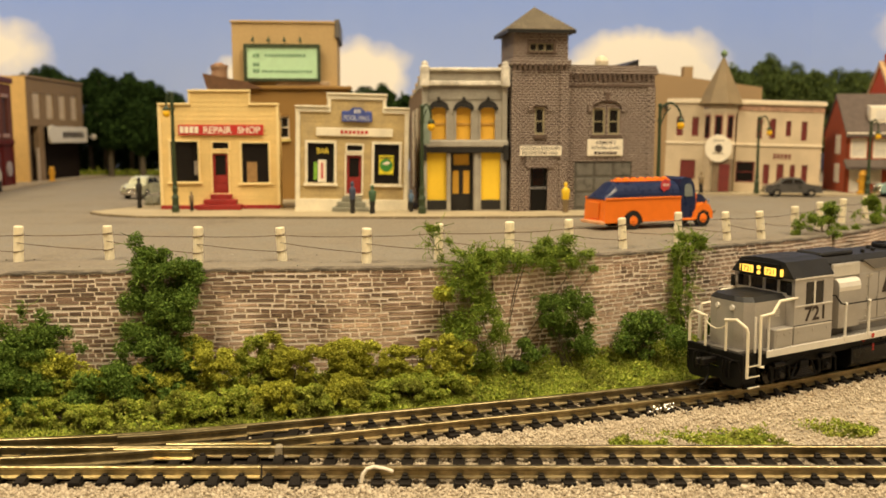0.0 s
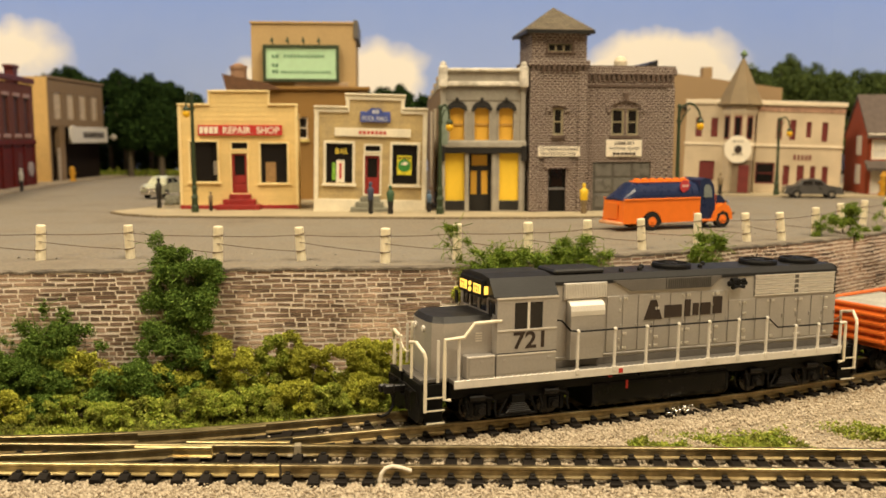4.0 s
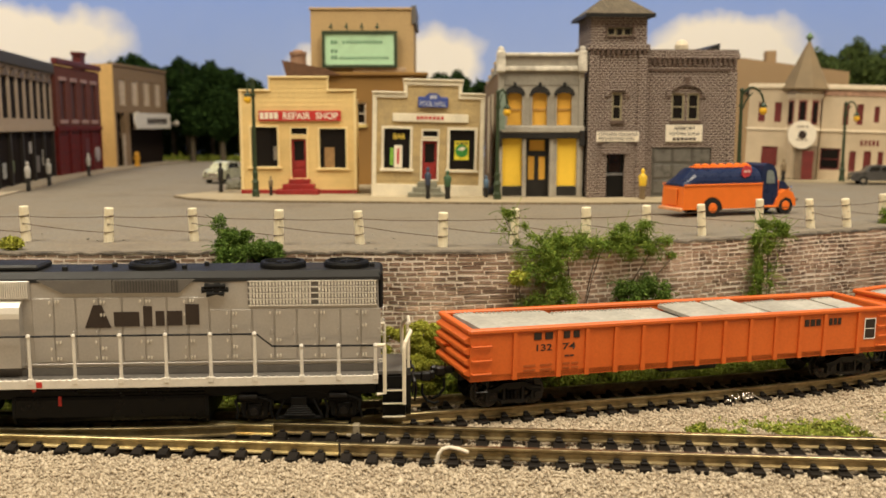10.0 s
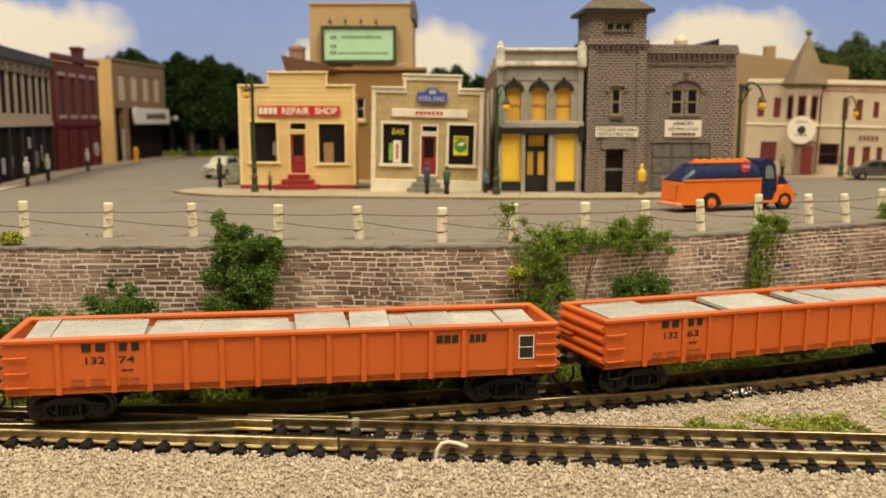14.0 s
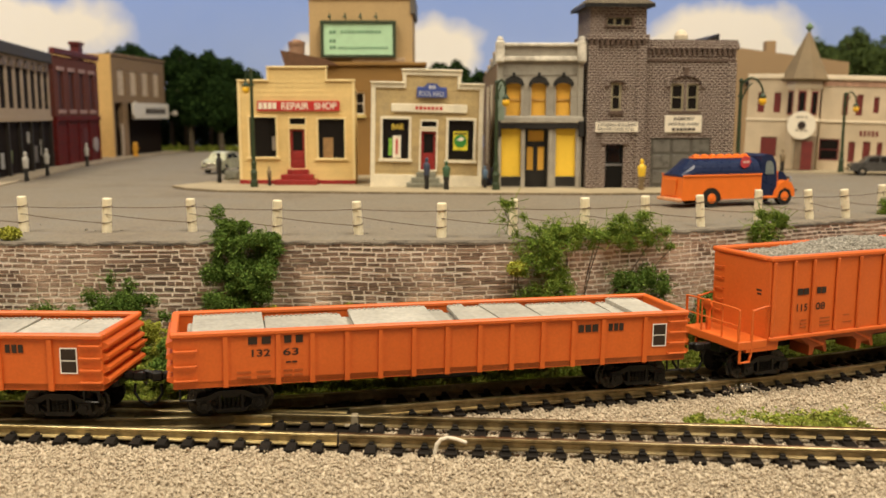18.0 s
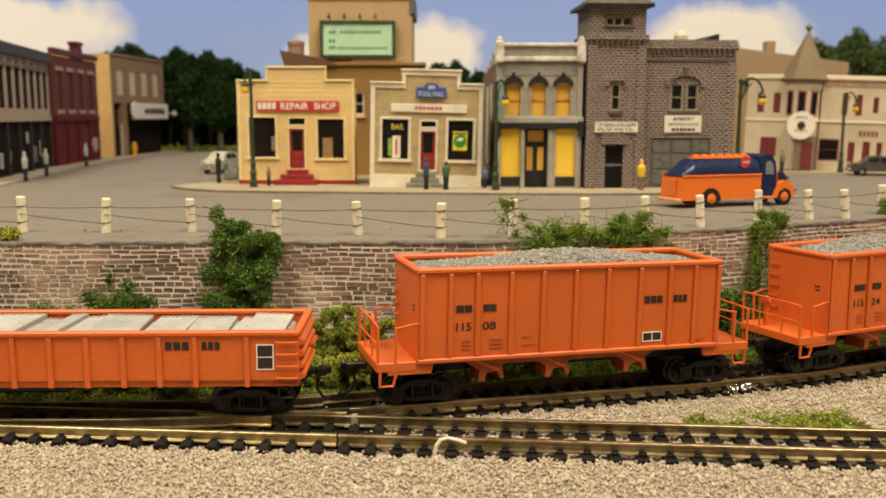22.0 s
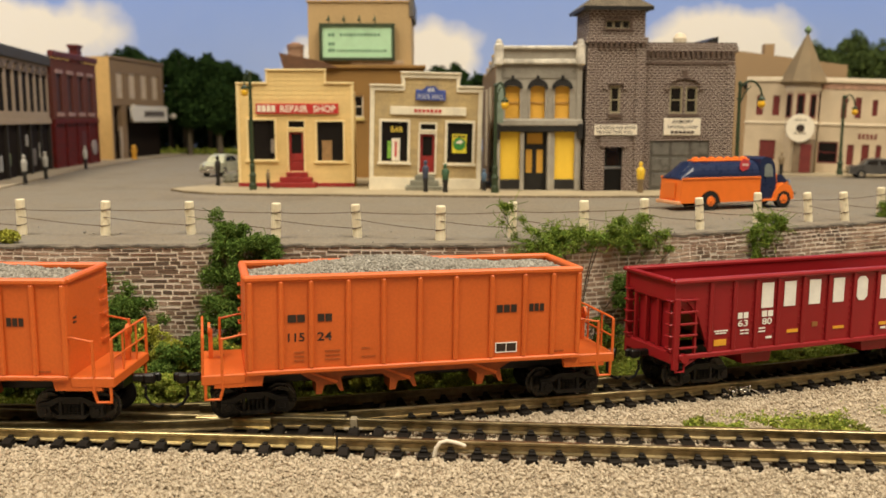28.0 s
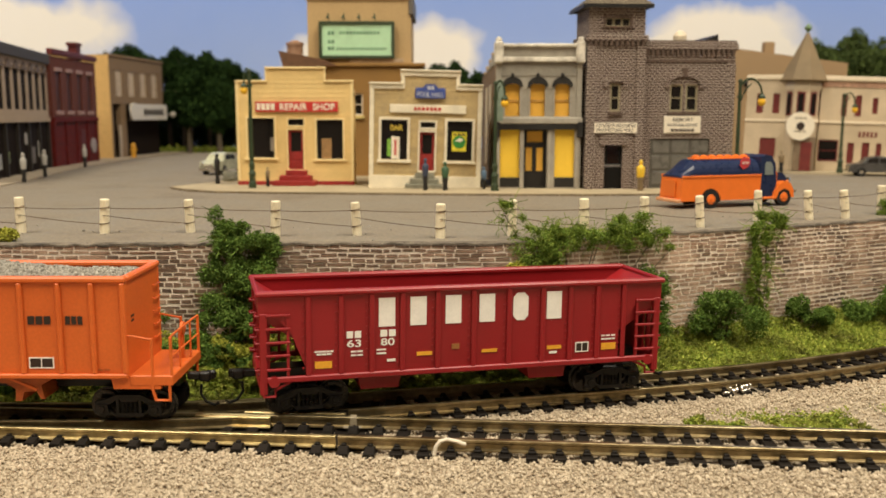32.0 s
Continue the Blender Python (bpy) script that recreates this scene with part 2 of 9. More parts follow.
def lettering(name, body, width, height, m, parent, place, label="", bold=0.018):
    """Raised writing of the given size, lying in its x-z plane and facing -y; place is its lower left corner."""
    cu = bpy.data.curves.new(name, "FONT")
    cu.body, cu.size, cu.extrude, cu.offset = body, 1.0, 0.0, bold
    ob = bpy.data.objects.new(name, cu)
    me = bpy.data.meshes.new_from_object(ob)
    bpy.data.objects.remove(ob)
    co = np.zeros(len(me.vertices) * 3)
    me.vertices.foreach_get("co", co)
    co = co.reshape(-1, 3)
    lo, hi = co.min(0), co.max(0)
    out = np.zeros_like(co)
    out[:, 0] = (co[:, 0] - lo[0]) / (hi[0] - lo[0]) * width * MM
    out[:, 2] = (co[:, 1] - lo[1]) / (hi[1] - lo[1]) * height * MM
    me.vertices.foreach_set("co", out.ravel())
    me.materials.clear()
    me.materials.append(m)
    me.update()
    t = new(name, me)
    t.parent = parent
    t.matrix_basis = place
    if label:
        t["label"] = label
    return t

# ---- materials ----
ASPHALT = mat("street_asphalt", (0.211, 0.174, 0.126), 0.85, var=0.24, scale=0.045, fine=1.6, bump=0.25, col2=(0.205, 0.178, 0.136))
PAVING = mat("sidewalk_concrete", (0.42, 0.345, 0.22), 0.8, var=0.12, scale=0.08, fine=1.5)
BALLAST_BED = mat("ballast_bed", (0.48, 0.395, 0.28), 0.95, var=0.35, scale=0.6, fine=2.0, bump=0.8)
STONE_GRIT = island_mat("ballast_grit", [(0.35, 0.275, 0.19), (0.485, 0.40, 0.285), (0.575, 0.485, 0.355), (0.43, 0.35, 0.25), (0.635, 0.54, 0.405)], 0.85)
SOIL = mat("turf_soil", (0.09, 0.085, 0.03), 0.95, var=0.4, scale=0.15, fine=1.5, bump=0.6, col2=(0.05, 0.045, 0.02))
TURF = island_mat("green_turf", [(0.12, 0.19, 0.028), (0.26, 0.325, 0.045), (0.36, 0.42, 0.06), (0.47, 0.475, 0.095), (0.21, 0.28, 0.04)], 0.9, spec=0.08)
MOSS = island_mat("yellow_green_foam", [(0.17, 0.18, 0.025), (0.36, 0.355, 0.045), (0.54, 0.53, 0.085), (0.27, 0.295, 0.04), (0.44, 0.43, 0.06)], 0.9, spec=0.08)
LEAF = island_mat("dark_green_leaf", [(0.036, 0.070, 0.012), (0.078, 0.135, 0.021), (0.120, 0.190, 0.034), (0.175, 0.250, 0.047)], 0.85, spec=0.1)
VINE = island_mat("vine_leaf", [(0.072, 0.131, 0.017), (0.145, 0.217, 0.032), (0.232, 0.290, 0.043), (0.109, 0.174, 0.026)], 0.85, spec=0.1)
# Lighter olive copy of the far tree leaves: right-hand woods coloured as lit.
FOREST_LIT = island_mat("lit_far_tree_leaf", [(0.030, 0.048, 0.010), (0.055, 0.085, 0.016), (0.10, 0.14, 0.028), (0.07, 0.10, 0.02)], 0.9)
FOREST = island_mat("far_tree_leaf", [(0.006, 0.016, 0.004), (0.014, 0.032, 0.007), (0.034, 0.064, 0.013), (0.02, 0.042, 0.01)], 0.9, spec=0.1)
BARK = mat("tree_bark", (0.11, 0.085, 0.05), 0.9, var=0.3, bump=0.5)
# Left near rail: its reflections are put into a brighter metal colour.
RAIL_LIT = mat("lit_rail_metal", (0.60, 0.50, 0.27), 0.38, 0.92, var=0.3, scale=0.12, fine=0.8, bump=0.08, col2=(0.34, 0.27, 0.13))
RAIL = mat("rail_metal", (0.43, 0.35, 0.20), 0.36, 0.92, var=0.25, scale=0.12, fine=0.8, bump=0.08, col2=(0.21, 0.16, 0.08))
BRASS = mat("bright_brass_rail", (0.78, 0.66, 0.36), 0.36, 0.92, var=0.2, scale=0.15, fine=0.8, bump=0.06, col2=(0.50, 0.37, 0.16))
TIE = mat("tie_plastic", (0.015, 0.011, 0.008), 0.65, var=0.3, rnd=0.25, spec=0.2)
SILVER = mat("bright_solder", (0.75, 0.72, 0.66), 0.25, 1.0, var=0.1)
WHITE_WIRE = mat("white_wire_jacket", (0.78, 0.70, 0.56), 0.45, var=0.06)
POST_WHITE = mat("cream_post_paint", (0.88, 0.80, 0.60), 0.6, var=0.08, scale=0.2, col2=(0.80, 0.70, 0.48), rnd=0.06)
CABLE = mat("rusty_cable", (0.10, 0.055, 0.03), 0.7)
MORTAR = mat("wall_mortar", (0.95, 0.83, 0.70), 0.92, var=0.14, scale=0.09, bump=0.5)
BRICK = mat("wall_brick", (0.245, 0.155, 0.103), 0.9, var=0.34, scale=0.5, fine=2.4, bump=0.6, rnd=0.42, col2=(0.125, 0.085, 0.062))
BRICK_ALL = island_mat("wall_brick_far", [(0.075, 0.053, 0.04), (0.155, 0.098, 0.065), (0.22, 0.14, 0.092), (0.115, 0.08, 0.058), (0.19, 0.12, 0.075), (0.34, 0.225, 0.16), (0.11, 0.077, 0.058), (0.25, 0.14, 0.085)], 0.9, 0.5)
def mottle(m, pale, lo, hi, most, size):
    """Patches of another tone: pale washed ones at the scale of a hand's breadth of bricks, darker ones on turf, foam
    and street.
    """
    N, L = m.node_tree.nodes, m.node_tree.links
    hsv = [n for n in N if n.type == "HUE_SAT"][0]
    src = hsv.inputs["Color"].links[0].from_socket
    geo, nz, mr, mx = N.new("ShaderNodeNewGeometry"), N.new("ShaderNodeTexNoise"), N.new("ShaderNodeMapRange"), N.new("ShaderNodeMix")
    nz.inputs["Scale"].default_value, nz.inputs["Detail"].default_value = 1000 / size, 5
    nz.inputs["Roughness"].default_value = 0.65
    L.new(geo.outputs["Position"], nz.inputs["Vector"])
    mr.inputs[1].default_value, mr.inputs[2].default_value, mr.inputs[4].default_value = lo, hi, most
    L.new(nz.outputs["Fac"], mr.inputs[0])
    mx.data_type = "RGBA"
    L.new(mr.outputs[0], mx.inputs[0])
    L.new(src, mx.inputs[6])
    mx.inputs[7].default_value = (*pale, 1)
    L.new(mx.outputs[2], hsv.inputs["Color"])


for brick_m in (BRICK, BRICK_ALL):
    mottle(brick_m, (0.66, 0.46, 0.33), 0.46, 0.62, 0.72, 17)
    mottle(brick_m, (0.10, 0.07, 0.053), 0.60, 0.72, 0.6, 31)
COPING = mat("grimy_wall_top", (0.20, 0.165, 0.125), 0.95, var=0.4, scale=0.25, fine=2.0, bump=0.8)
mottle(TURF, (0.085, 0.075, 0.022), 0.47, 0.66, 0.75, 7)
# Dark patches in the foam's colour stand in for its shaded hollows.
mottle(MOSS, (0.075, 0.085, 0.016), 0.50, 0.68, 0.6, 6)
mottle(ASPHALT, (0.13, 0.108, 0.08), 0.55, 0.72, 0.6, 22)
ROOM_WALL = mat("unseen_room_wall", (0.20, 0.165, 0.125), 0.9, var=0.05, scale=0.003, fine=0.05, bump=0.0)
ROOM_CEIL = mat("unseen_ceiling", (0.38, 0.345, 0.29), 0.9, var=0.04, scale=0.003, fine=0.05, bump=0.0)
ROOM_FLOOR = mat("unseen_room_floor", (0.18, 0.15, 0.12), 0.95, var=0.15, scale=0.01, fine=0.2)
BLACK = mat("black_plastic", (0.006, 0.0055, 0.005), 0.55, var=0.2, spec=0.2)
DARKGLASS = mat("dark_window", (0.012, 0.010, 0.009), 0.12, var=0.1, bump=0.0)
GLOW = mat("lit_number_board", (1.0, 0.60, 0.10), 0.5, var=0.02, glow=1.3)


# ---- unseen room added round the layout; its tones set the bounced light ----
def room():
    def slab(name, x0, x1, y0, y1, z0, z1, m, label):
        tagged(part(name, G().box(x0, x1, y0, y1, z0, z1), m), label, "room", "", "structure")
    slab("floor", -1000, 1000, -850, 1000, -920, -900, ROOM_FLOOR, "unseen brown floor added below the layout")
    slab("ceiling", -1000, 1000, -850, 1000, 1100, 1130, ROOM_CEIL, "unseen ceiling added above, toned to limit bounced light")
    slab("wall_south", -1000, 1000, -880, -850, -900, 1100, ROOM_WALL, "unseen wall added round the layout, toned to limit bounced light")
    slab("wall_north", -1000, 1000, 1000, 1030, -900, 1100, ROOM_WALL, "unseen wall added round the layout, toned to limit bounced light")
    slab("wall_west", -1030, -1000, -850, 1000, -900, 1100, ROOM_WALL, "unseen wall added round the layout, toned to limit bounced light")
    slab("wall_east", 1000, 1030, -850, 1000, -900, 1100, ROOM_WALL, "unseen wall added round the layout, toned to limit bounced light")


room()

# ---- plan of the tracks ----
SLOPES = [(-300, -0.078), (-165, -0.078), (-80, -0.005), (-59, 0.035), (-38, 0.17), (-20, 0.25), (0, 0.26), (20, 0.255), (40, 0.262),
          (60, 0.28), (70, 0.33), (82, 0.387), (97, 0.44), (120, 0.5), (170, 0.6), (250, 0.65), (900, 0.65)]
TX = np.linspace(-900, 900, 7201)
TS = np.interp(TX, [a for a, _ in SLOPES], [b for _, b in SLOPES])
TY = np.concatenate([[0], np.cumsum((TS[1:] + TS[:-1]) / 2 * 0.25)])
TY += 181.6 - np.interp(25, TX, TY)
TY *= 1 - 0.010 * np.clip((TX + 30) / 70, 0, 1)
# a fall of the branch fitted to the camera's view, along the eye's rays
VIEW_GRADE = [(-900, 0), (-50, 0), (0, -0.53), (40, -1.31), (80, -2.2), (120, -2.1), (180, -0.9), (900, -0.9)]
TZ = np.interp(TX, [a for a, _ in VIEW_GRADE], [b for _, b in VIEW_GRADE])
TZ = np.convolve(np.pad(TZ, 60, mode="edge"), np.ones(121) / 121, "valid")
TX, TY = TX * (55 - TZ) / 55, TY * (55 - TZ) / 55
TL = np.concatenate([[0], np.cumsum(np.sqrt(np.diff(TX) ** 2 + np.diff(TY) ** 2 + np.diff(TZ) ** 2))])
TL -= np.interp(0, TX, TL)


def branch(s):
    """Place on the branch line at s millimetres along it."""
    return np.array([np.interp(s, TL, TX), np.interp(s, TL, TY), np.interp(s, TL, TZ)])


def branch_y(x):
    return float(np.interp(x, TX, TY))


def main_y(x):
    return 154.6 - 0.078 * x


def branch_z(x):
    return float(np.interp(x, TX, TZ))


def bed_z(x, y):
    """How far the ballast lies below the level of the main line: it follows the branch down."""
    a = main_y(x) + 9
    b = np.maximum(np.interp(x, TX, TY) - 9, a + 4)
    return np.interp(x, TX, TZ) * np.clip((y - a) / (b - a), 0, 1)


WALL_KNOTS = [(-420, 205), (-300, 203), (-180, 201), (-97, 200), (-62, 201.5), (-32, 202.5), (-6, 202.8), (10, 203.2), (26, 207), (42, 214.5), (57, 221),
              (81, 231), (100, 239.7), (122, 250), (147, 266), (171, 286), (230, 340), (330, 430)]
WX = np.array([a for a, _ in WALL_KNOTS], float)
WY = np.array([b for _, b in WALL_KNOTS], float)


def wall_y(x):
    # knots rounded off over a few millimetres
    o = np.linspace(-8, 8, 9)
    return np.interp(np.asarray(x)[..., None] + o, WX, WY).mean(-1)


STREET_Z = 26.5


def hash_noise(x, y, s):
    return noise.noise(Vector((x * s, y * s, 0.3)))


def ground():
    """One sheet: ballast level in front, a bank rising to the retaining wall."""
    xs = np.linspace(-700, 700, 281)
    ts = np.concatenate([np.linspace(0, 0.44, 28), np.linspace(0.45, 1, 17), np.linspace(1.02, 1.15, 8)])
    V = []
    for x in xs:
        yb, yw = branch_y(x) + 9, float(wall_y(x))
        for t in ts:
            if t < 0.45:
                y = -150 + (yb + 150) * t / 0.45
                z = -3.1 + float(bed_z(x, y))
            else:
                q = (t - 0.45) / 0.55
                y = yb + (yw + 6 - yb) * q
                z = -3.1 + float(bed_z(x, yb)) * (1 - min(1, q)) + 5.2 * min(1, q) ** 1.3 + 0.7 * hash_noise(x, y, 0.12)
            V.append((x, y, z))
    n, m = len(xs), len(ts)
    F = [(i * m + j, (i + 1) * m + j, (i + 1) * m + j + 1, i * m + j + 1) for i in range(n - 1) for j in range(m - 1)]
    me = big_mesh("ground", np.array(V), np.array(F), SOIL)
    me.materials.append(BALLAST_BED)
    idx = [1 if (f % (m - 1)) < 28 else 0 for f in range(len(F))]
    me.polygons.foreach_set("material_index", idx)
    ob = new("ground", me)
    tagged(ob, "sandy ballast bed and mossy bank of the model layout", "ground", "", "structure")
    wood = mat("board_wood", (0.3, 0.2, 0.1))
    board = tagged(part("layout_board", G().box(-700, 700, -150, 900, -40, -5), wood), "wooden board on legs that carries the model layout", "board", "", "structure")
    for x in (-660, 660):
        for y in (-110, 860):
            part("leg", G().box(x - 25, x + 25, y - 25, y + 25, -900, -40, 3), wood, board)


ground()


def street():
    xs = np.linspace(-700, 700, 281)
    g_v, g_f = [], []
    cols = [0, 0.4, 3, 10, 25, 60, 120, 200, 300, 420, 560, 700]
    for x in xs:
        yw = float(wall_y(x))
        for k, c in enumerate(cols):
            y = min(yw + 0.5 + c, 905)
            z = STREET_Z + 0.22 * hash_noise(x, y, 0.03) - (0.5 if k == 0 else 0)
            g_v.append((x, y, z))
    n, m = len(xs), len(cols)
    for i in range(n - 1):
        for j in range(m - 1):
            g_f.append((i * m + j, (i + 1) * m + j, (i + 1) * m + j + 1, i * m + j + 1))
    me = big_mesh("road", np.array(g_v), np.array(g_f), ASPHALT)
    for p in me.polygons:
        p.use_smooth = True
    tagged(new("road", me), "worn tan-grey asphalt street with faint cracks", "road", "", "structure")


street()


# ---- retaining wall of bricks ----
def retaining_wall():
    xs = np.concatenate([np.arange(-420, -110, 10), np.arange(-110, 180, 2.0), np.arange(180, 331, 8)])
    pts = [(x, float(wall_y(x))) for x in xs]
    g = G()
    g.weld = True
    for (xa, ya), (xb, yb) in zip(pts, pts[1:]):
        g.add([(xa, ya, -4), (xb, yb, -4), (xb, yb, STREET_Z - 0.3), (xa, ya, STREET_Z - 0.3), (xa, ya + 5, -4), (xb, yb + 5, -4), (xb, yb + 5, STREET_Z - 0.3), (xa, ya + 5, STREET_Z - 0.3)],
              [(0, 1, 2, 3), (3, 2, 6, 7), (5, 4, 7, 6)])
    wall = part("retaining_wall", g, MORTAR)
    tagged(wall, "curved brown brick retaining wall with pale mortar joints", "wall", "", "structure")
    g = G()
    g.weld = True
    rr = random.Random(8)
    zs = [STREET_Z - 0.1 + rr.uniform(-0.28, 0.22) for _ in pts]
    for k, ((xa, ya), (xb, yb)) in enumerate(zip(pts, pts[1:])):
        za, zb = zs[k], zs[k + 1]
        g.add([(xa, ya - 0.2, za - 0.45), (xb, yb - 0.2, zb - 0.45), (xb, yb - 0.15, zb), (xa, ya - 0.15, za), (xa, ya + 1.6, STREET_Z + 0.12), (xb, yb + 1.6, STREET_Z + 0.12)], [(0, 1, 2, 3), (3, 2, 5, 4)])
    part("coping", g, COPING, wall, "dark crumbling asphalt edge on top")
    # bricks run along the wall in uneven courses
    dense = np.linspace(-420, 330, 6001)
    wy = wall_y(dense)
    ln = np.concatenate([[0], np.cumsum(np.hypot(np.diff(dense), np.diff(wy)))])
    rnd = random.Random(3)
    shapes = []
    for k in range(8):
        g = G()
        g.box(-0.5, 0.5, -0.07, 0.5, -0.5, 0.5, 0.0)
        v = [(x * (1 + rnd.uniform(-0.03, 0.03)), y + rnd.uniform(-0.07, 0.04) * (y < 0), z + rnd.uniform(-0.10, 0.10)) for x, y, z in g.v]
        g.v = v
        shapes.append(v)
    face = g.f
    singles, rest = [], G()
    z = 0.2
    course = 0
    while z < STREET_Z - 0.6:
        h = rnd.uniform(0.98, 1.30)
        if z + h > STREET_Z - 0.4:
            h = STREET_Z - 0.35 - z
        s = ln[0] + rnd.uniform(0, 3)
        while s < ln[-1] - 5:
            # stretches of long flat stones alternate with stretches of short bricks
            stretch = hash_noise(float(np.interp(s, ln, dense)), 3.0, 0.045)
            w = rnd.choice((1.9, 2.4, 2.8, 3.2) if stretch < 0.12 else (2.4, 3.2, 4.4, 5.6)) * rnd.uniform(0.85, 1.15)
            x = float(np.interp(s + w / 2, ln, dense))
            y = float(np.interp(x, dense, wy))
            a = math.atan2(float(np.interp(x + 1, dense, wy)) - float(np.interp(x - 1, dense, wy)), 2)
            ok = True
            if -130 < x < 190 and ok:
                wob = 0.55 * hash_noise(x, course * 4.0, 0.07) + 0.13 * rnd.uniform(-1, 1)
                item = (x, y, z + h / 2 + wob, a, w - rnd.uniform(0.24, 0.48), h - rnd.uniform(0.33, 0.50), rnd.randrange(8))
                if -40 < x < 14 and 12 < item[2] < 26.5 and len(singles) < 290:
                    singles.append(item)
                else:
                    ca, sa = math.cos(a), math.sin(a)
                    rest.add([(x + px * item[4] * ca - py * 0.9 * sa, y + px * item[4] * sa + py * 0.9 * ca, item[2] + pz * item[5]) for px, py, pz in shapes[item[6]]], face)
            s += w
        z += h
        course += 1
    tagged(part("bricks", rest, BRICK_ALL, wall), "", "", "", "stuff")
    return wall, singles, shapes, face


WALL_JOB = retaining_wall()


def wall_bricks():
    """The bricks nearest to the tracks, one by one."""
    wall, singles, shapes, face = WALL_JOB
    data = []
    for v in shapes:
        g = G()
        g.add([(x, y * 0.9, z) for x, y, z in v], face)
        me = g.mesh("brick")
        me.materials.append(BRICK)
        data.append(me)
    for x, y, z, a, w, h, k in singles:
        ob = new("brick", data[k])
        ob.parent = wall
        ob.matrix_basis = at(x, y, z, math.degrees(a)) @ Matrix.Diagonal((w, 1, h, 1))


# ---- tracks ----
RAIL_SECTION = [(-0.8, -2.03), (0.8, -2.03), (0.8, -1.8), (0.28, -1.55), (0.28, -0.75), (0.52, -0.5), (0.52, -0.08), (0.42, 0), (-0.42, 0), (-0.52, -0.08), (-0.52, -0.5), (-0.28, -0.75), (-0.28, -1.55), (-0.8, -1.8)]


def sweep(path, off, section=RAIL_SECTION, dz=0.0):
    g, n = G(), len(section)
    P = np.array(path, float)
    D = np.gradient(P, axis=0)
    D /= np.linalg.norm(D, axis=1)[:, None]
    for p, d in zip(P, D):
        for a, b in section:
            g.v.append((p[0] - d[1] * (off + a), p[1] + d[0] * (off + a), b + dz + (p[2] if len(p) > 2 else 0)))
    for i in range(len(P) - 1):
        for j in range(n):
            g.f.append((i * n + j, i * n + (j + 1) % n, (i + 1) * n + (j + 1) % n, (i + 1) * n + j))
    g.f += [tuple(range(n - 1, -1, -1)), tuple(range((len(P) - 1) * n, len(P) * n))]
    return g


TIE_MESHES = []


def tie(parent, x, y, ang, length=15.5, off=0.0, m=TIE, z=0.0):
    key = (round(length), round(off, 1))
    for k, me in TIE_MESHES:
        if k == key:
            break
    else:
        g = G().box(-1.05, 1.05, -length / 2, length / 2, -3.4, -2.05, 0.12)
        for sy in (-5.0 - off, 5.0 - off):
            for o in (-0.95, 0.95):
                d = 1 if o > 0 else -1
                w = 0.95 if length > 16 else 0.7
                g.box(-w, w, sy + o - 0.4, sy + o + 0.4, -2.1, -1.5, 0.14)
                g.box(-0.5, 0.45, sy + d * 0.62 - 0.3, sy + d * 0.62 + 0.3, -1.6, -1.15, 0.12)
                if length > 16:
                    # moulded wedges that brace the rail on the turnout
                    a, b = sorted((sy + d * 1.2, sy + d * 2.7))
                    hi, lo = (-1.55, -2.0) if d > 0 else (-2.0, -1.55)
                    g.add([(-0.9, a, -2.1), (0.9, a, -2.1), (0.9, b, -2.1), (-0.9, b, -2.1), (-0.8, a, hi), (0.8, a, hi), (0.8, b, lo), (-0.8, b, lo)],
                          [(3, 2, 1, 0), (4, 5, 6, 7), (0, 1, 5, 4), (1, 2, 6, 5), (2, 3, 7, 6), (3, 0, 4, 7)])
        me = g.mesh("tie")
        me.materials.append(TIE)
        TIE_MESHES.append((key, me))
    ob = new("tie", me)
    ob.parent = parent
    ob.matrix_basis = at(x - math.sin(ang) * off, y + math.cos(ang) * off, z, math.degrees(ang))
    return ob


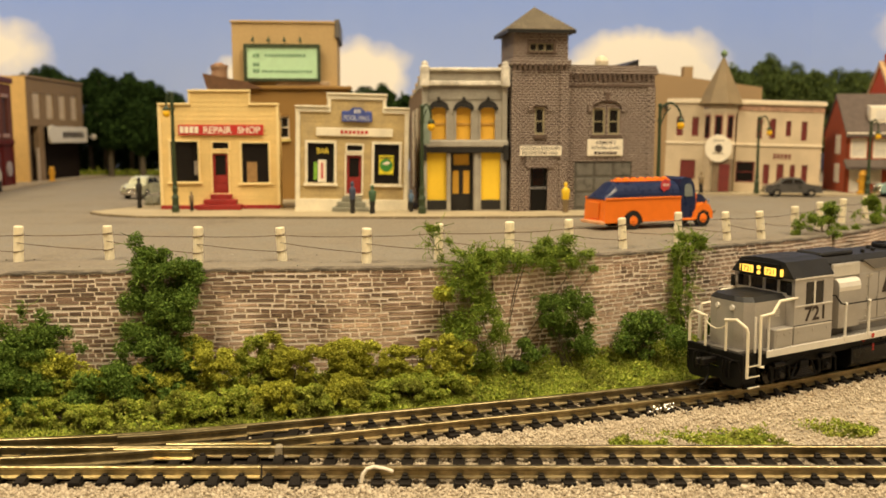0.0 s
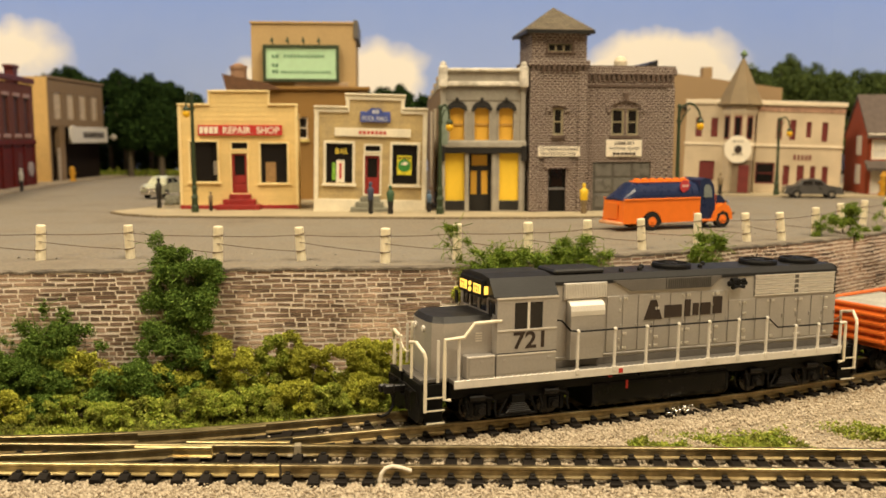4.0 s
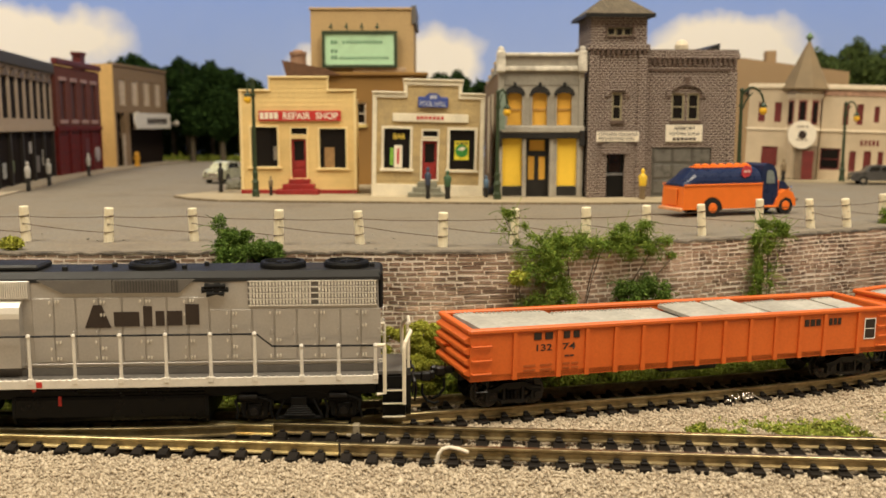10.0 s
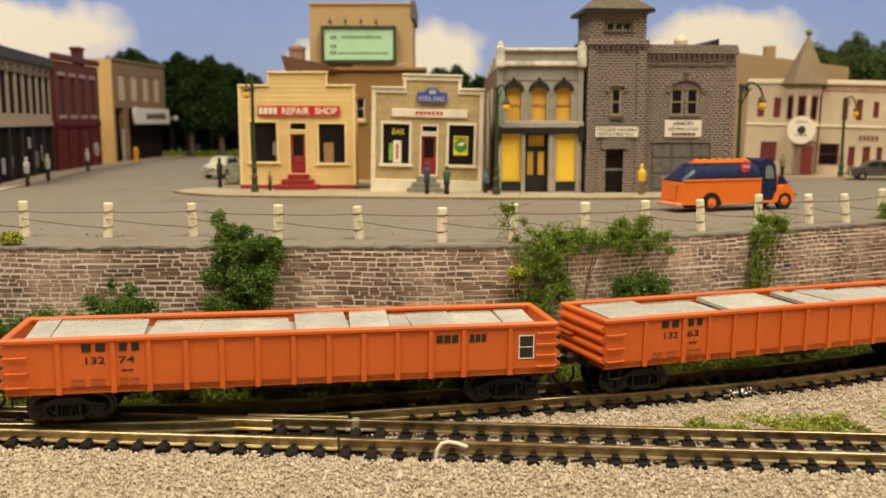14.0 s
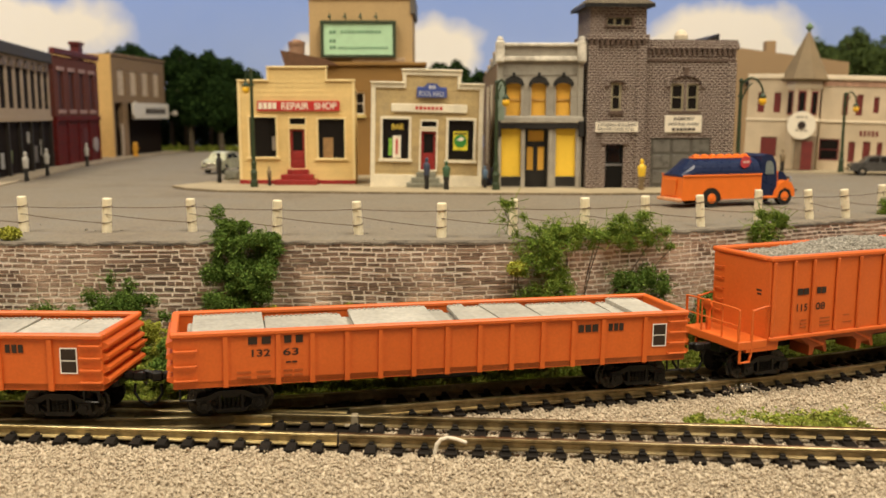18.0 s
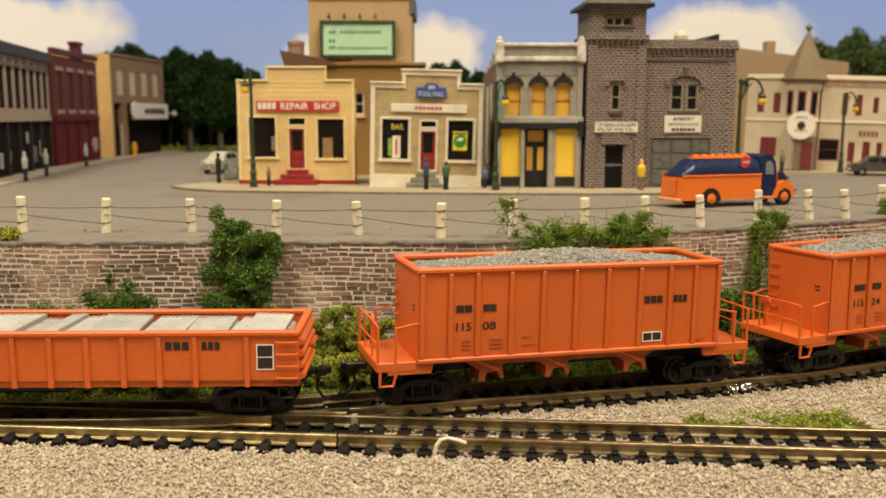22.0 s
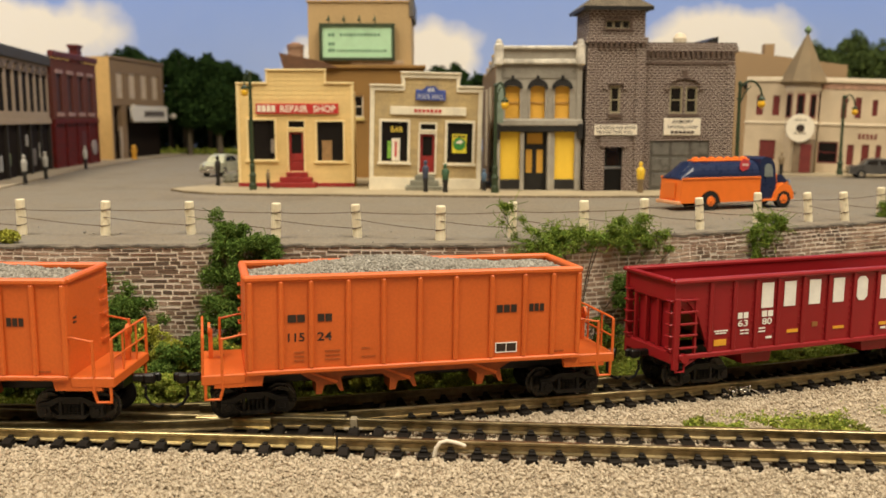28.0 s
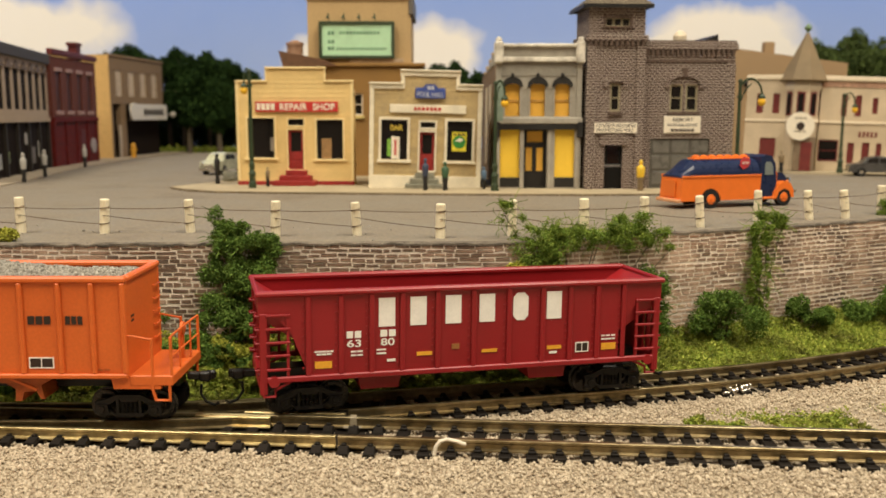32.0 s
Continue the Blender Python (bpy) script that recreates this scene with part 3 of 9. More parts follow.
def tracks():
    main = thing("main_track", "brassy model railway track on black plastic ties in ballast", "track", group="railway tracks")
    path = [(x, main_y(x)) for x in range(-400, 421, 20)]
    part("rail", sweep([p for p in path if p[0] < -19] + [(-18.3, main_y(-18.3))], -5.0), RAIL_LIT, main, "near rail, brass coloured brighter for reflections, with a cut joint")
    part("rail", sweep([(-17.9, main_y(-17.9))] + [p for p in path if p[0] > -17], -5.0), RAIL, main, "near rail with worn brassy sides")
    part("rail", sweep([(-16.2, main_y(-16.2))] + [p for p in path if p[0] > -16], 5.0), RAIL, main)
    part("rail", sweep([p for p in path if p[0] < -17] + [(-17.0, main_y(-17.0))], 5.0), RAIL, main)
    a = math.atan(-0.078)
    x = -160.0
    while x < 150:
        if x < -34:
            tie(main, x, main_y(x), a, 19, 1.8)
        elif x < -12:
            tie(main, x, main_y(x), a, 25 if x < -22 else 30, 4.5 if x < -22 else 7)
        else:
            tie(main, x, main_y(x), a)
        x += 4.62
    br = thing("branch_track", "curving model railway track on black plastic ties", "track", group="railway tracks")
    path = [tuple(branch(s)) for s in np.arange(-145, 330, 3.0)]
    part("rail", sweep(path, 5.0, dz=0.004), RAIL, br, "far rail with worn brassy sides")
    part("rail", sweep(path, -5.0, dz=0.004), RAIL, br)
    s = -8.0
    while s < 230:
        p, q = branch(s - 0.5), branch(s + 0.5)
        c = branch(s)
        tie(br, c[0], c[1], math.atan2(q[1] - p[1], q[0] - p[0]), z=c[2])
        s += 4.62
    # black sheet added to darken the gaps between the turnout's rails
    xs = np.linspace(-170, -13, 40)
    lo = [(x, main_y(x) - 4.2) for x in xs]
    hi = [(x, branch_y(x) + 8.2) for x in xs[::-1]]
    part("turnout_base", G().prism(lo + hi, -3.35, -2.62, "z"), TIE, main, "black sheet added between the turnout's rails")
    # guard rails and frog of the turnout
    part("guard_rail", sweep([(x, main_y(x)) for x in (-46.2, -42, -38, -35, -32.2)], 3.75), BRASS, main, "short bright brass guard rail")
    part("wing_rail", sweep([(-37.2, 164.2), (-34, 164.0), (-28, 163.6), (-22, 163.2), (-18.2, 162.9)], 0.0, dz=-0.05), BRASS, main, "short brass wing rail at the frog")
    gp = [tuple(branch(s)) for s in np.arange(-48, -20, 4.0)]
    part("guard_rail", sweep(gp, 3.7, dz=0.002), RAIL, br)
    g = G()
    g.prism([(-33, main_y(-33) + 5.6), (-18, main_y(-18) + 5.4), (-18, branch_y(-18) - 5.6)], -1.9, -0.3, "z")
    part("frog", g, TIE, main, "black plastic frog of the turnout")
    g = G().box(-17.2, -15.9, main_y(-16.5) + 4.1, main_y(-16.5) + 5.8, -2.4, 0.15, 0.15)
    g.box(-18.4, -14.9, main_y(-16.5) + 4.0, main_y(-16.5) + 6.0, -2.1, -1.6, 0.15)
    part("rail_joiner", g, mat("clear_joiner", (0.36, 0.30, 0.20), 0.4), main, "pale plastic insulated joint")
    # feeder clip on the near rail
    y = main_y(-1) - 5
    g = G().tube([(-1.6, y - 1.2, -2.6), (-1.3, y - 1.1, -1.2), (-0.6, y - 0.95, -0.25), (0.6, y - 0.9, 0.1), (2.2, y - 0.95, -0.2), (3.6, y - 0.9, -0.75)], 0.35, 8)
    g.ball((3.6, y - 0.9, -0.75), 0.38).ball((-0.6, y - 0.95, -0.25), 0.36)
    part("feeder_wire", g, WHITE_WIRE, main, "white insulated feeder wire bent round the rail")
    c = branch(64)
    g = G()
    r = random.Random(5)
    for k in range(22):
        t = r.uniform(-3.2, 3.6)
        p = branch(64 + t)
        g.ball((p[0] + 1.6 + r.uniform(-0.3, 0.3), p[1] - 6.1 - r.uniform(0, 1.1), p[2] - 1.5 + r.uniform(-0.6, 0.6)), r.uniform(0.25, 0.55), 6)
    g.tube([(c[0] + 3, c[1] - 6.6, c[2] - 1.4), (c[0] + 5, c[1] - 6.9, c[2] - 1.0), (c[0] + 7, c[1] - 7.6, c[2] - 1.8), (c[0] + 8, c[1] - 8.4, c[2] - 2.8)], 0.16, 5)
    part("solder_joint", g, SILVER, br, "bright lumpy solder on a rail joint")


tracks()


def ballast():
    n = 150000
    x = RNG.uniform(-125, 150, n)
    top = np.minimum(np.interp(x, TX, TY) + 7.5, 240)
    y = 118 + (top - 118) * RNG.random(n)
    keep = np.ones(n, bool)
    # the triangle of turf between the two lines
    fm, nb = main_y(x) + 9, np.interp(x, TX, TY) - 15
    gap = (x > 38) & (y > fm) & (y < nb) & (np.abs(y - (fm + nb) / 2) < (nb - fm) * 0.32)
    keep &= ~(gap & (RNG.random(n) < 0.75))
    x, y = x[keep], y[keep]
    main_mid = np.abs(y - main_y(x)) < 8
    br_mid = (np.abs(y - np.interp(x, TX, TY)) < 8) & (x > -12)
    near_rail = (np.abs(np.abs(y - main_y(x)) - 5) < 1.0) | ((np.abs(np.abs(y - np.interp(x, TX, TY)) - 5) < 1.0))
    sparse = (x < -14) & (y > main_y(x) - 6) & (y < np.interp(x, TX, TY) + 7)
    ok = ~(near_rail & (RNG.random(len(x)) < 0.8)) & ~(sparse & (RNG.random(len(x)) < 0.85))
    x, y, mid = x[ok], y[ok], (main_mid | br_mid)[ok]
    z = bed_z(x, y) + np.where(mid, -3.0, -2.8) + RNG.uniform(-0.3, 0.22, len(x)) + 0.35 * (RNG.random(len(x)) < 0.10)
    me = strew("ballast", np.stack([x, y, z], 1), 0.245, STONE_GRIT)
    tagged(new("ballast", me), "loose pale tan ballast grit between the tracks", "ballast", "", "stuff")


ballast()


# ---- fence of white posts and cables along the wall ----
POSTS = [(-123.5, 221.5), (-103.4, 220.6), (-82.6, 219.4), (-62.1, 221.2), (-39.8, 213.2), (-20.5, 214.8), (-0.7, 211.0), (16.5, 216.0), (34.0, 216.8), (50.4, 224.8), (66.4, 232.3),
         (85.5, 245.0), (101.2, 249.0), (112.6, 252.0), (128.5, 264.5), (144.5, 280.5), (159.5, 295), (174.5, 307)]
LEAN = [1, -1, 3, -2, 2, -3.5, 1, 1, -1, -2, -4, -1, -6, -7, -2, -3, 2, 1]


def fence():
    fe = thing("cable_fence", "row of short cream wooden posts with two rusty cables", "fence")
    r = random.Random(11)
    tops = []
    for i, (x, y) in enumerate(POSTS):
        h, rad = 8.4 + r.uniform(-0.4, 0.4), 1.15 + r.uniform(-0.06, 0.06)
        g = G().lathe([(rad * 0.98, -0.6), (rad * 1.02, 0.8), (rad, h * 0.5), (rad * 0.97, h - 0.25), (rad * 0.82, h)], (0, 0, 0), 12)
        p = part("post", g, POST_WHITE, fe, smooth=False)
        p.matrix_basis = at(x, y, STREET_Z, 0, LEAN[i])
        g = G()
        for z0 in (2.4, 6.3):
            pts = [((rad + 0.1) * math.cos(a * 0.7), (rad + 0.1) * math.sin(a * 0.7), z0 - 0.8 + a * 0.12) for a in range(15)]
            g.tube(pts, 0.085, 4)
        part("cable_wrap", g, CABLE, p)
        q = p.matrix_basis
        tops.append([q @ Vector((0, -(rad + 0.1) * MM, z * MM)) / MM for z in (2.4, 6.3)])
    for a, b in zip(tops, tops[1:]):
        for k in (0, 1):
            p, q = (a[k], b[k]) if k else (a[1] * 0.55 + a[0] * 0.45, b[0])
            pts = [p.lerp(q, t / 6) - Vector((0, 0, 1.0 * (t / 6) * (1 - t / 6))) for t in range(7)]
            part("cable", G().tube(pts, 0.10, 4), CABLE, fe)


fence()

# ---- the train ----
LOCO_GREY = mat("silver_grey_paint", (0.47, 0.44, 0.40), 0.40, 0.5, var=0.06, scale=0.08, fine=2.5, bump=0.05, col2=(0.42, 0.39, 0.355))
LOCO_PALE = mat("pale_silver_paint", (0.76, 0.71, 0.62), 0.38, 0.15, var=0.06)
# Hinges coloured lighter than the hood to carry their highlights.
HINGE_GREY = mat("highlight_silver_hinge", (0.74, 0.69, 0.60), 0.36, 0.4, var=0.06)
LOCO_DARK = mat("dark_grey_roof_paint", (0.016, 0.015, 0.014), 0.5, var=0.15, spec=0.3)
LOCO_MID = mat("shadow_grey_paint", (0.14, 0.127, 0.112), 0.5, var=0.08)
IVORY = mat("ivory_handrail", (0.80, 0.72, 0.55), 0.4, var=0.05)
ORANGE = mat("orange_car_paint", (0.67, 0.142, 0.021), 0.45, var=0.07, scale=0.06, fine=2.0, bump=0.05, col2=(0.60, 0.120, 0.017))
# Darker oranges for car floors, hopper bottoms and chutes.
ORANGE_DARK = mat("dark_orange_paint", (0.42, 0.10, 0.02), 0.55, var=0.2)
CHUTE = mat("deep_orange_chute", (0.42, 0.092, 0.016), 0.55, var=0.2, scale=0.2)
FAINT_MARK = mat("faded_small_lettering", (0.44, 0.10, 0.018), 0.55, var=0.1)
MAROON = mat("maroon_car_paint", (0.29, 0.012, 0.016), 0.4, var=0.06, scale=0.06, fine=2.0, bump=0.04, col2=(0.25, 0.010, 0.013))
MARKING = mat("dark_lettering", (0.035, 0.022, 0.015), 0.6, var=0.1)
WHITE_MARK = mat("white_lettering", (0.93, 0.90, 0.84), 0.5, var=0.05)
YELLOW_MARK = mat("yellow_marking", (0.85, 0.42, 0.03), 0.5, var=0.08)
CONCRETE = mat("pale_concrete", (0.45, 0.425, 0.37), 0.85, var=0.16, scale=0.1, fine=1.0, bump=0.3, rnd=0.08)
GRAVEL = island_mat("grey_gravel", [(0.15, 0.135, 0.11), (0.25, 0.23, 0.19), (0.36, 0.335, 0.285), (0.20, 0.18, 0.15), (0.45, 0.42, 0.36)], 0.9)
TANK_BLACK = mat("glossy_black_paint", (0.004, 0.0036, 0.0033), 0.25, var=0.1, spec=0.18)
SOOT = mat("sooty_black_metal", (0.012, 0.010, 0.009), 0.38, 0.2, var=0.4, scale=0.4, spec=0.4)
WHEEL = mat("wheel_metal", (0.06, 0.055, 0.05), 0.28, 0.8, var=0.2)
RED_DOT = mat("red_valve", (0.5, 0.03, 0.02), 0.5)
WHEELSETS = []


def bars(name, parent, m, x0, x1, z0, z1, y, n=1, gap=0.25, label=""):
    """A word that cannot be spelt out, as plain bars."""
    w = (x1 - x0 - gap * (n - 1)) / n
    for i in range(n):
        a = x0 + i * (w + gap)
        part(name, G().box(a, a + w, y - 0.06, y + 0.02, z0, z1), m, parent, label if i == 0 else "")


def wall_of(rect, holes, y0, y1):
    """A flat panel (x0, x1, z0, z1) with rectangular openings, as one welded mesh."""
    xs = sorted({rect[0], rect[1]} | {v for h in holes for v in h[:2]})
    zs = sorted({rect[2], rect[3]} | {v for h in holes for v in h[2:]})
    g = G()
    g.weld = True

    def solid(i, j):
        if not (0 <= i < len(xs) - 1 and 0 <= j < len(zs) - 1):
            return False
        x, z = (xs[i] + xs[i + 1]) / 2, (zs[j] + zs[j + 1]) / 2
        return not any(h[0] < x < h[1] and h[2] < z < h[3] for h in holes)
    for i in range(len(xs) - 1):
        for j in range(len(zs) - 1):
            if not solid(i, j):
                continue
            a, b, d, e = xs[i], xs[i + 1], zs[j], zs[j + 1]
            g.add([(a, y0, d), (b, y0, d), (b, y0, e), (a, y0, e)], [(0, 1, 2, 3)])
            g.add([(a, y1, d), (b, y1, d), (b, y1, e), (a, y1, e)], [(3, 2, 1, 0)])
            for di, dj, p, q in ((-1, 0, (a, d), (a, e)), (1, 0, (b, d), (b, e)), (0, -1, (a, d), (b, d)), (0, 1, (a, e), (b, e))):
                if not solid(i + di, j + dj):
                    g.add([(p[0], y0, p[1]), (q[0], y0, q[1]), (q[0], y1, q[1]), (p[0], y1, p[1])], [(0, 1, 2, 3)])
    return g


def wheelset(parent, x):
    g = G()
    for sy in (-1, 1):
        prof = [(2.75, 0.55), (2.75, -0.45), (3.15, -0.55), (3.15, -0.75)]
        v, f, n = [], [], 20
        for r, o in [(0.4, 0.62), (1.4, 0.45), (2.1, 0.55)] + prof + [(0.4, -0.75)]:
            v += [(r * math.cos(6.28319 * i / n), sy * (4.35 + o), r * math.sin(6.28319 * i / n)) for i in range(n)]
        k = len(v) // n
        for a in range(k - 1):
            f += [(a * n + i, a * n + (i + 1) % n, (a + 1) * n + (i + 1) % n, (a + 1) * n + i) for i in range(n)]
        f.append(tuple(range(n)))
        f.append(tuple(range((k - 1) * n, k * n)))
        g.add(v, f)
        # pale bolt marks that turn with the wheel
        for i in range(4):
            a = i * 1.5708
            g.box(1.5 * math.cos(a) - 0.2, 1.5 * math.cos(a) + 0.2, sy * 4.9 - 0.12, sy * 4.9 + 0.12, 1.5 * math.sin(a) - 0.2, 1.5 * math.sin(a) + 0.2)
    g.cyl((0, -5.0, 0), (0, 5.0, 0), 0.5, 0.5, 10)
    ob = part("wheelset", g, WHEEL, parent, "dark metal wheel pair with shiny treads")
    ob.matrix_basis = at(x, 0, 2.75)
    WHEELSETS.append((ob, x))
    return ob


def freight_truck(car, x):
    g = G()
    for sy in (-1, 1):
        y0, y1 = sorted((sy * 6.1, sy * 7.2))
        # arched top chord, sagging bottom chord and two columns round the springs
        g.prism([(-6.1, 3.0), (-6.0, 4.1), (-4.2, 4.4), (-2.2, 5.3), (2.2, 5.3), (4.2, 4.4), (6.0, 4.1), (6.1, 3.0), (4.6, 3.5), (3.4, 3.6), (2.0, 4.5), (-2.0, 4.5), (-3.4, 3.6), (-4.6, 3.5)], y0, y1)
        g.prism([(-4.2, 3.2), (-2.6, 1.9), (2.6, 1.9), (4.2, 3.2), (3.4, 2.3), (2.4, 1.2), (-2.4, 1.2), (-3.4, 2.3)], y0, y1)
        for o in (-2.3, 1.7):
            g.box(o, o + 0.6, y0, y1, 1.7, 4.7, 0.1)
        for o in (-4.8, 4.8):
            g.prism([(o - 1.3, 2.0), (o - 1.1, 3.6), (o + 1.1, 3.6), (o + 1.3, 2.0), (o + 0.7, 1.6), (o - 0.7, 1.6)], sy * 7.0 - 0.5, sy * 7.0 + 0.5)
            g.cyl((o, sy * 7.3, 2.75), (o, sy * 7.75, 2.75), 0.8, 0.6, 10)
        for o in (-1.1, -0.35, 0.4, 1.15):
            for k in range(5):
                g.cyl((o, sy * 6.9, 1.95 + k * 0.42), (o, sy * 6.9, 2.15 + k * 0.42), 0.33, 0.33, 6)
        g.box(-1.6, 1.6, sy * 6.6 - 0.5, sy * 6.6 + 0.5, 3.9, 4.6, 0.12)
    g.box(-1.8, 1.8, -6.2, 6.2, 3.9, 5.6, 0.3)
    t = part("truck", g, SOOT, car, "black freight truck with coil springs")
    t.matrix_basis = at(x, 0, 0)
    for o in (-4.8, 4.8):
        wheelset(t, o)
    return t


def loco_truck(car, x):
    g, d = G(), G()
    for sy in (-1, 1):
        y0, y1 = sorted((sy * 6.2, sy * 7.3))
        # side frame: top chord, drop at the middle, pedestals round the boxes
        g.prism([(-11.6, 4.4), (-11.4, 5.6), (-9.6, 6.0), (-6.2, 5.5), (-3.4, 6.2), (3.4, 6.2), (6.2, 5.5), (9.6, 6.0), (11.4, 5.6), (11.6, 4.4), (6.0, 4.3), (3.2, 4.9), (-3.2, 4.9), (-6.0, 4.3)], y0, y1)
        for o in (-8.2, 8.2):
            for k in (-1, 1):
                g.prism([(o + k * 1.5, 4.6), (o + k * 2.5, 4.6), (o + k * 2.3, 1.7), (o + k * 1.7, 1.5)], y0, y1)
            g.box(o - 1.25, o + 1.25, sy * 7.1 - 0.5, sy * 7.1 + 0.5, 1.7, 4.2, 0.2)
            d.cyl((o, sy * 7.5, 2.85), (o, sy * 8.3, 2.85), 0.9, 0.75, 12)
            for k in range(4):
                a = 0.8 + k * 1.5708
                d.cyl((o + 0.6 * math.cos(a), sy * 8.2, 2.85 + 0.6 * math.sin(a)), (o + 0.6 * math.cos(a), sy * 8.45, 2.85 + 0.6 * math.sin(a)), 0.14, 0.14, 5)
            g.tube([(o - 3.4, sy * 7.6, 5.0), (o - 2.9, sy * 7.8, 2.9), (o - 3.2, sy * 7.7, 1.4)], 0.28, 6)
            g.tube([(o + 3.2, sy * 7.6, 5.0), (o + 2.9, sy * 7.8, 3.2), (o + 3.4, sy * 7.7, 1.4)], 0.28, 6)
            d.cyl((o - 2.6, sy * 7.9, 5.6), (o + 0.6, sy * 7.9, 5.6), 0.62, 0.62, 10)
            g.tube([(o + 0.6, sy * 7.9, 5.6), (o + 2.2, sy * 8.0, 5.2), (o + 3.3, sy * 7.7, 4.3)], 0.2, 5)
        # crossed hangers, spring plank and leaf springs
        g.tube([(-4.2, sy * 7.6, 1.7), (-2.6, sy * 7.7, 4.9)], 0.26, 5).tube([(4.2, sy * 7.6, 1.7), (2.6, sy * 7.7, 4.9)], 0.26, 5)
        g.box(-4.4, 4.4, sy * 7.1 - 0.6, sy * 7.1 + 0.6, 1.1, 1.65, 0.12)
        for k in range(5):
            w = 2.9 - 0.32 * k
            d.box(-w, w, sy * 7.5 - 0.4, sy * 7.5 + 0.4, 1.75 + k * 0.42, 2.07 + k * 0.42, 0.08)
        g.box(-1.5, 1.5, sy * 7.4 - 0.5, sy * 7.4 + 0.5, 3.8, 5.4, 0.15)
    g.box(-4, 4, -6.2, 6.2, 3.4, 6.4, 0.3)
    t = part("truck", g, BLACK, car, "black four-wheel locomotive truck")
    t.matrix_basis = at(x, 0, 0)
    part("truck_fitting", d, SOOT, t, "axle boxes, brake cylinders and leaf springs")
    for o in (-8.2, 8.2):
        wheelset(t, o)
    return t


def coupler(car, x, sx, reach):
    """Knuckle coupler and air hose at one end; sx is -1 at the leading end."""
    g = G().box(min(x, x + sx * reach * 0.7), max(x, x + sx * reach * 0.7), -0.7, 0.7, 6.2, 7.6, 0.25)
    e = x + sx * reach
    g.box(min(e, e - sx * 2.2), max(e, e - sx * 2.2), -1.0, 0.5, 5.9, 7.8, 0.35)
    g.box(min(e + sx * 0.7, e - sx * 1.2), max(e + sx * 0.7, e - sx * 1.2), 0.3, 1.1, 6.0, 7.7, 0.3)
    part("coupler", g, SOOT, car, "black knuckle coupler")
    h = G().tube([(e - sx * 1.8, -0.6, 5.4), (e - sx * 1.9, -0.8, 3.6), (e - sx * 0.9, -0.9, 2.1), (e + sx * 0.6, -0.9, 1.5), (e + sx * 1.4, -0.7, 1.9)], 0.28, 6)
    part("trip_pin", h, BLACK, car, "curved black trip pin")


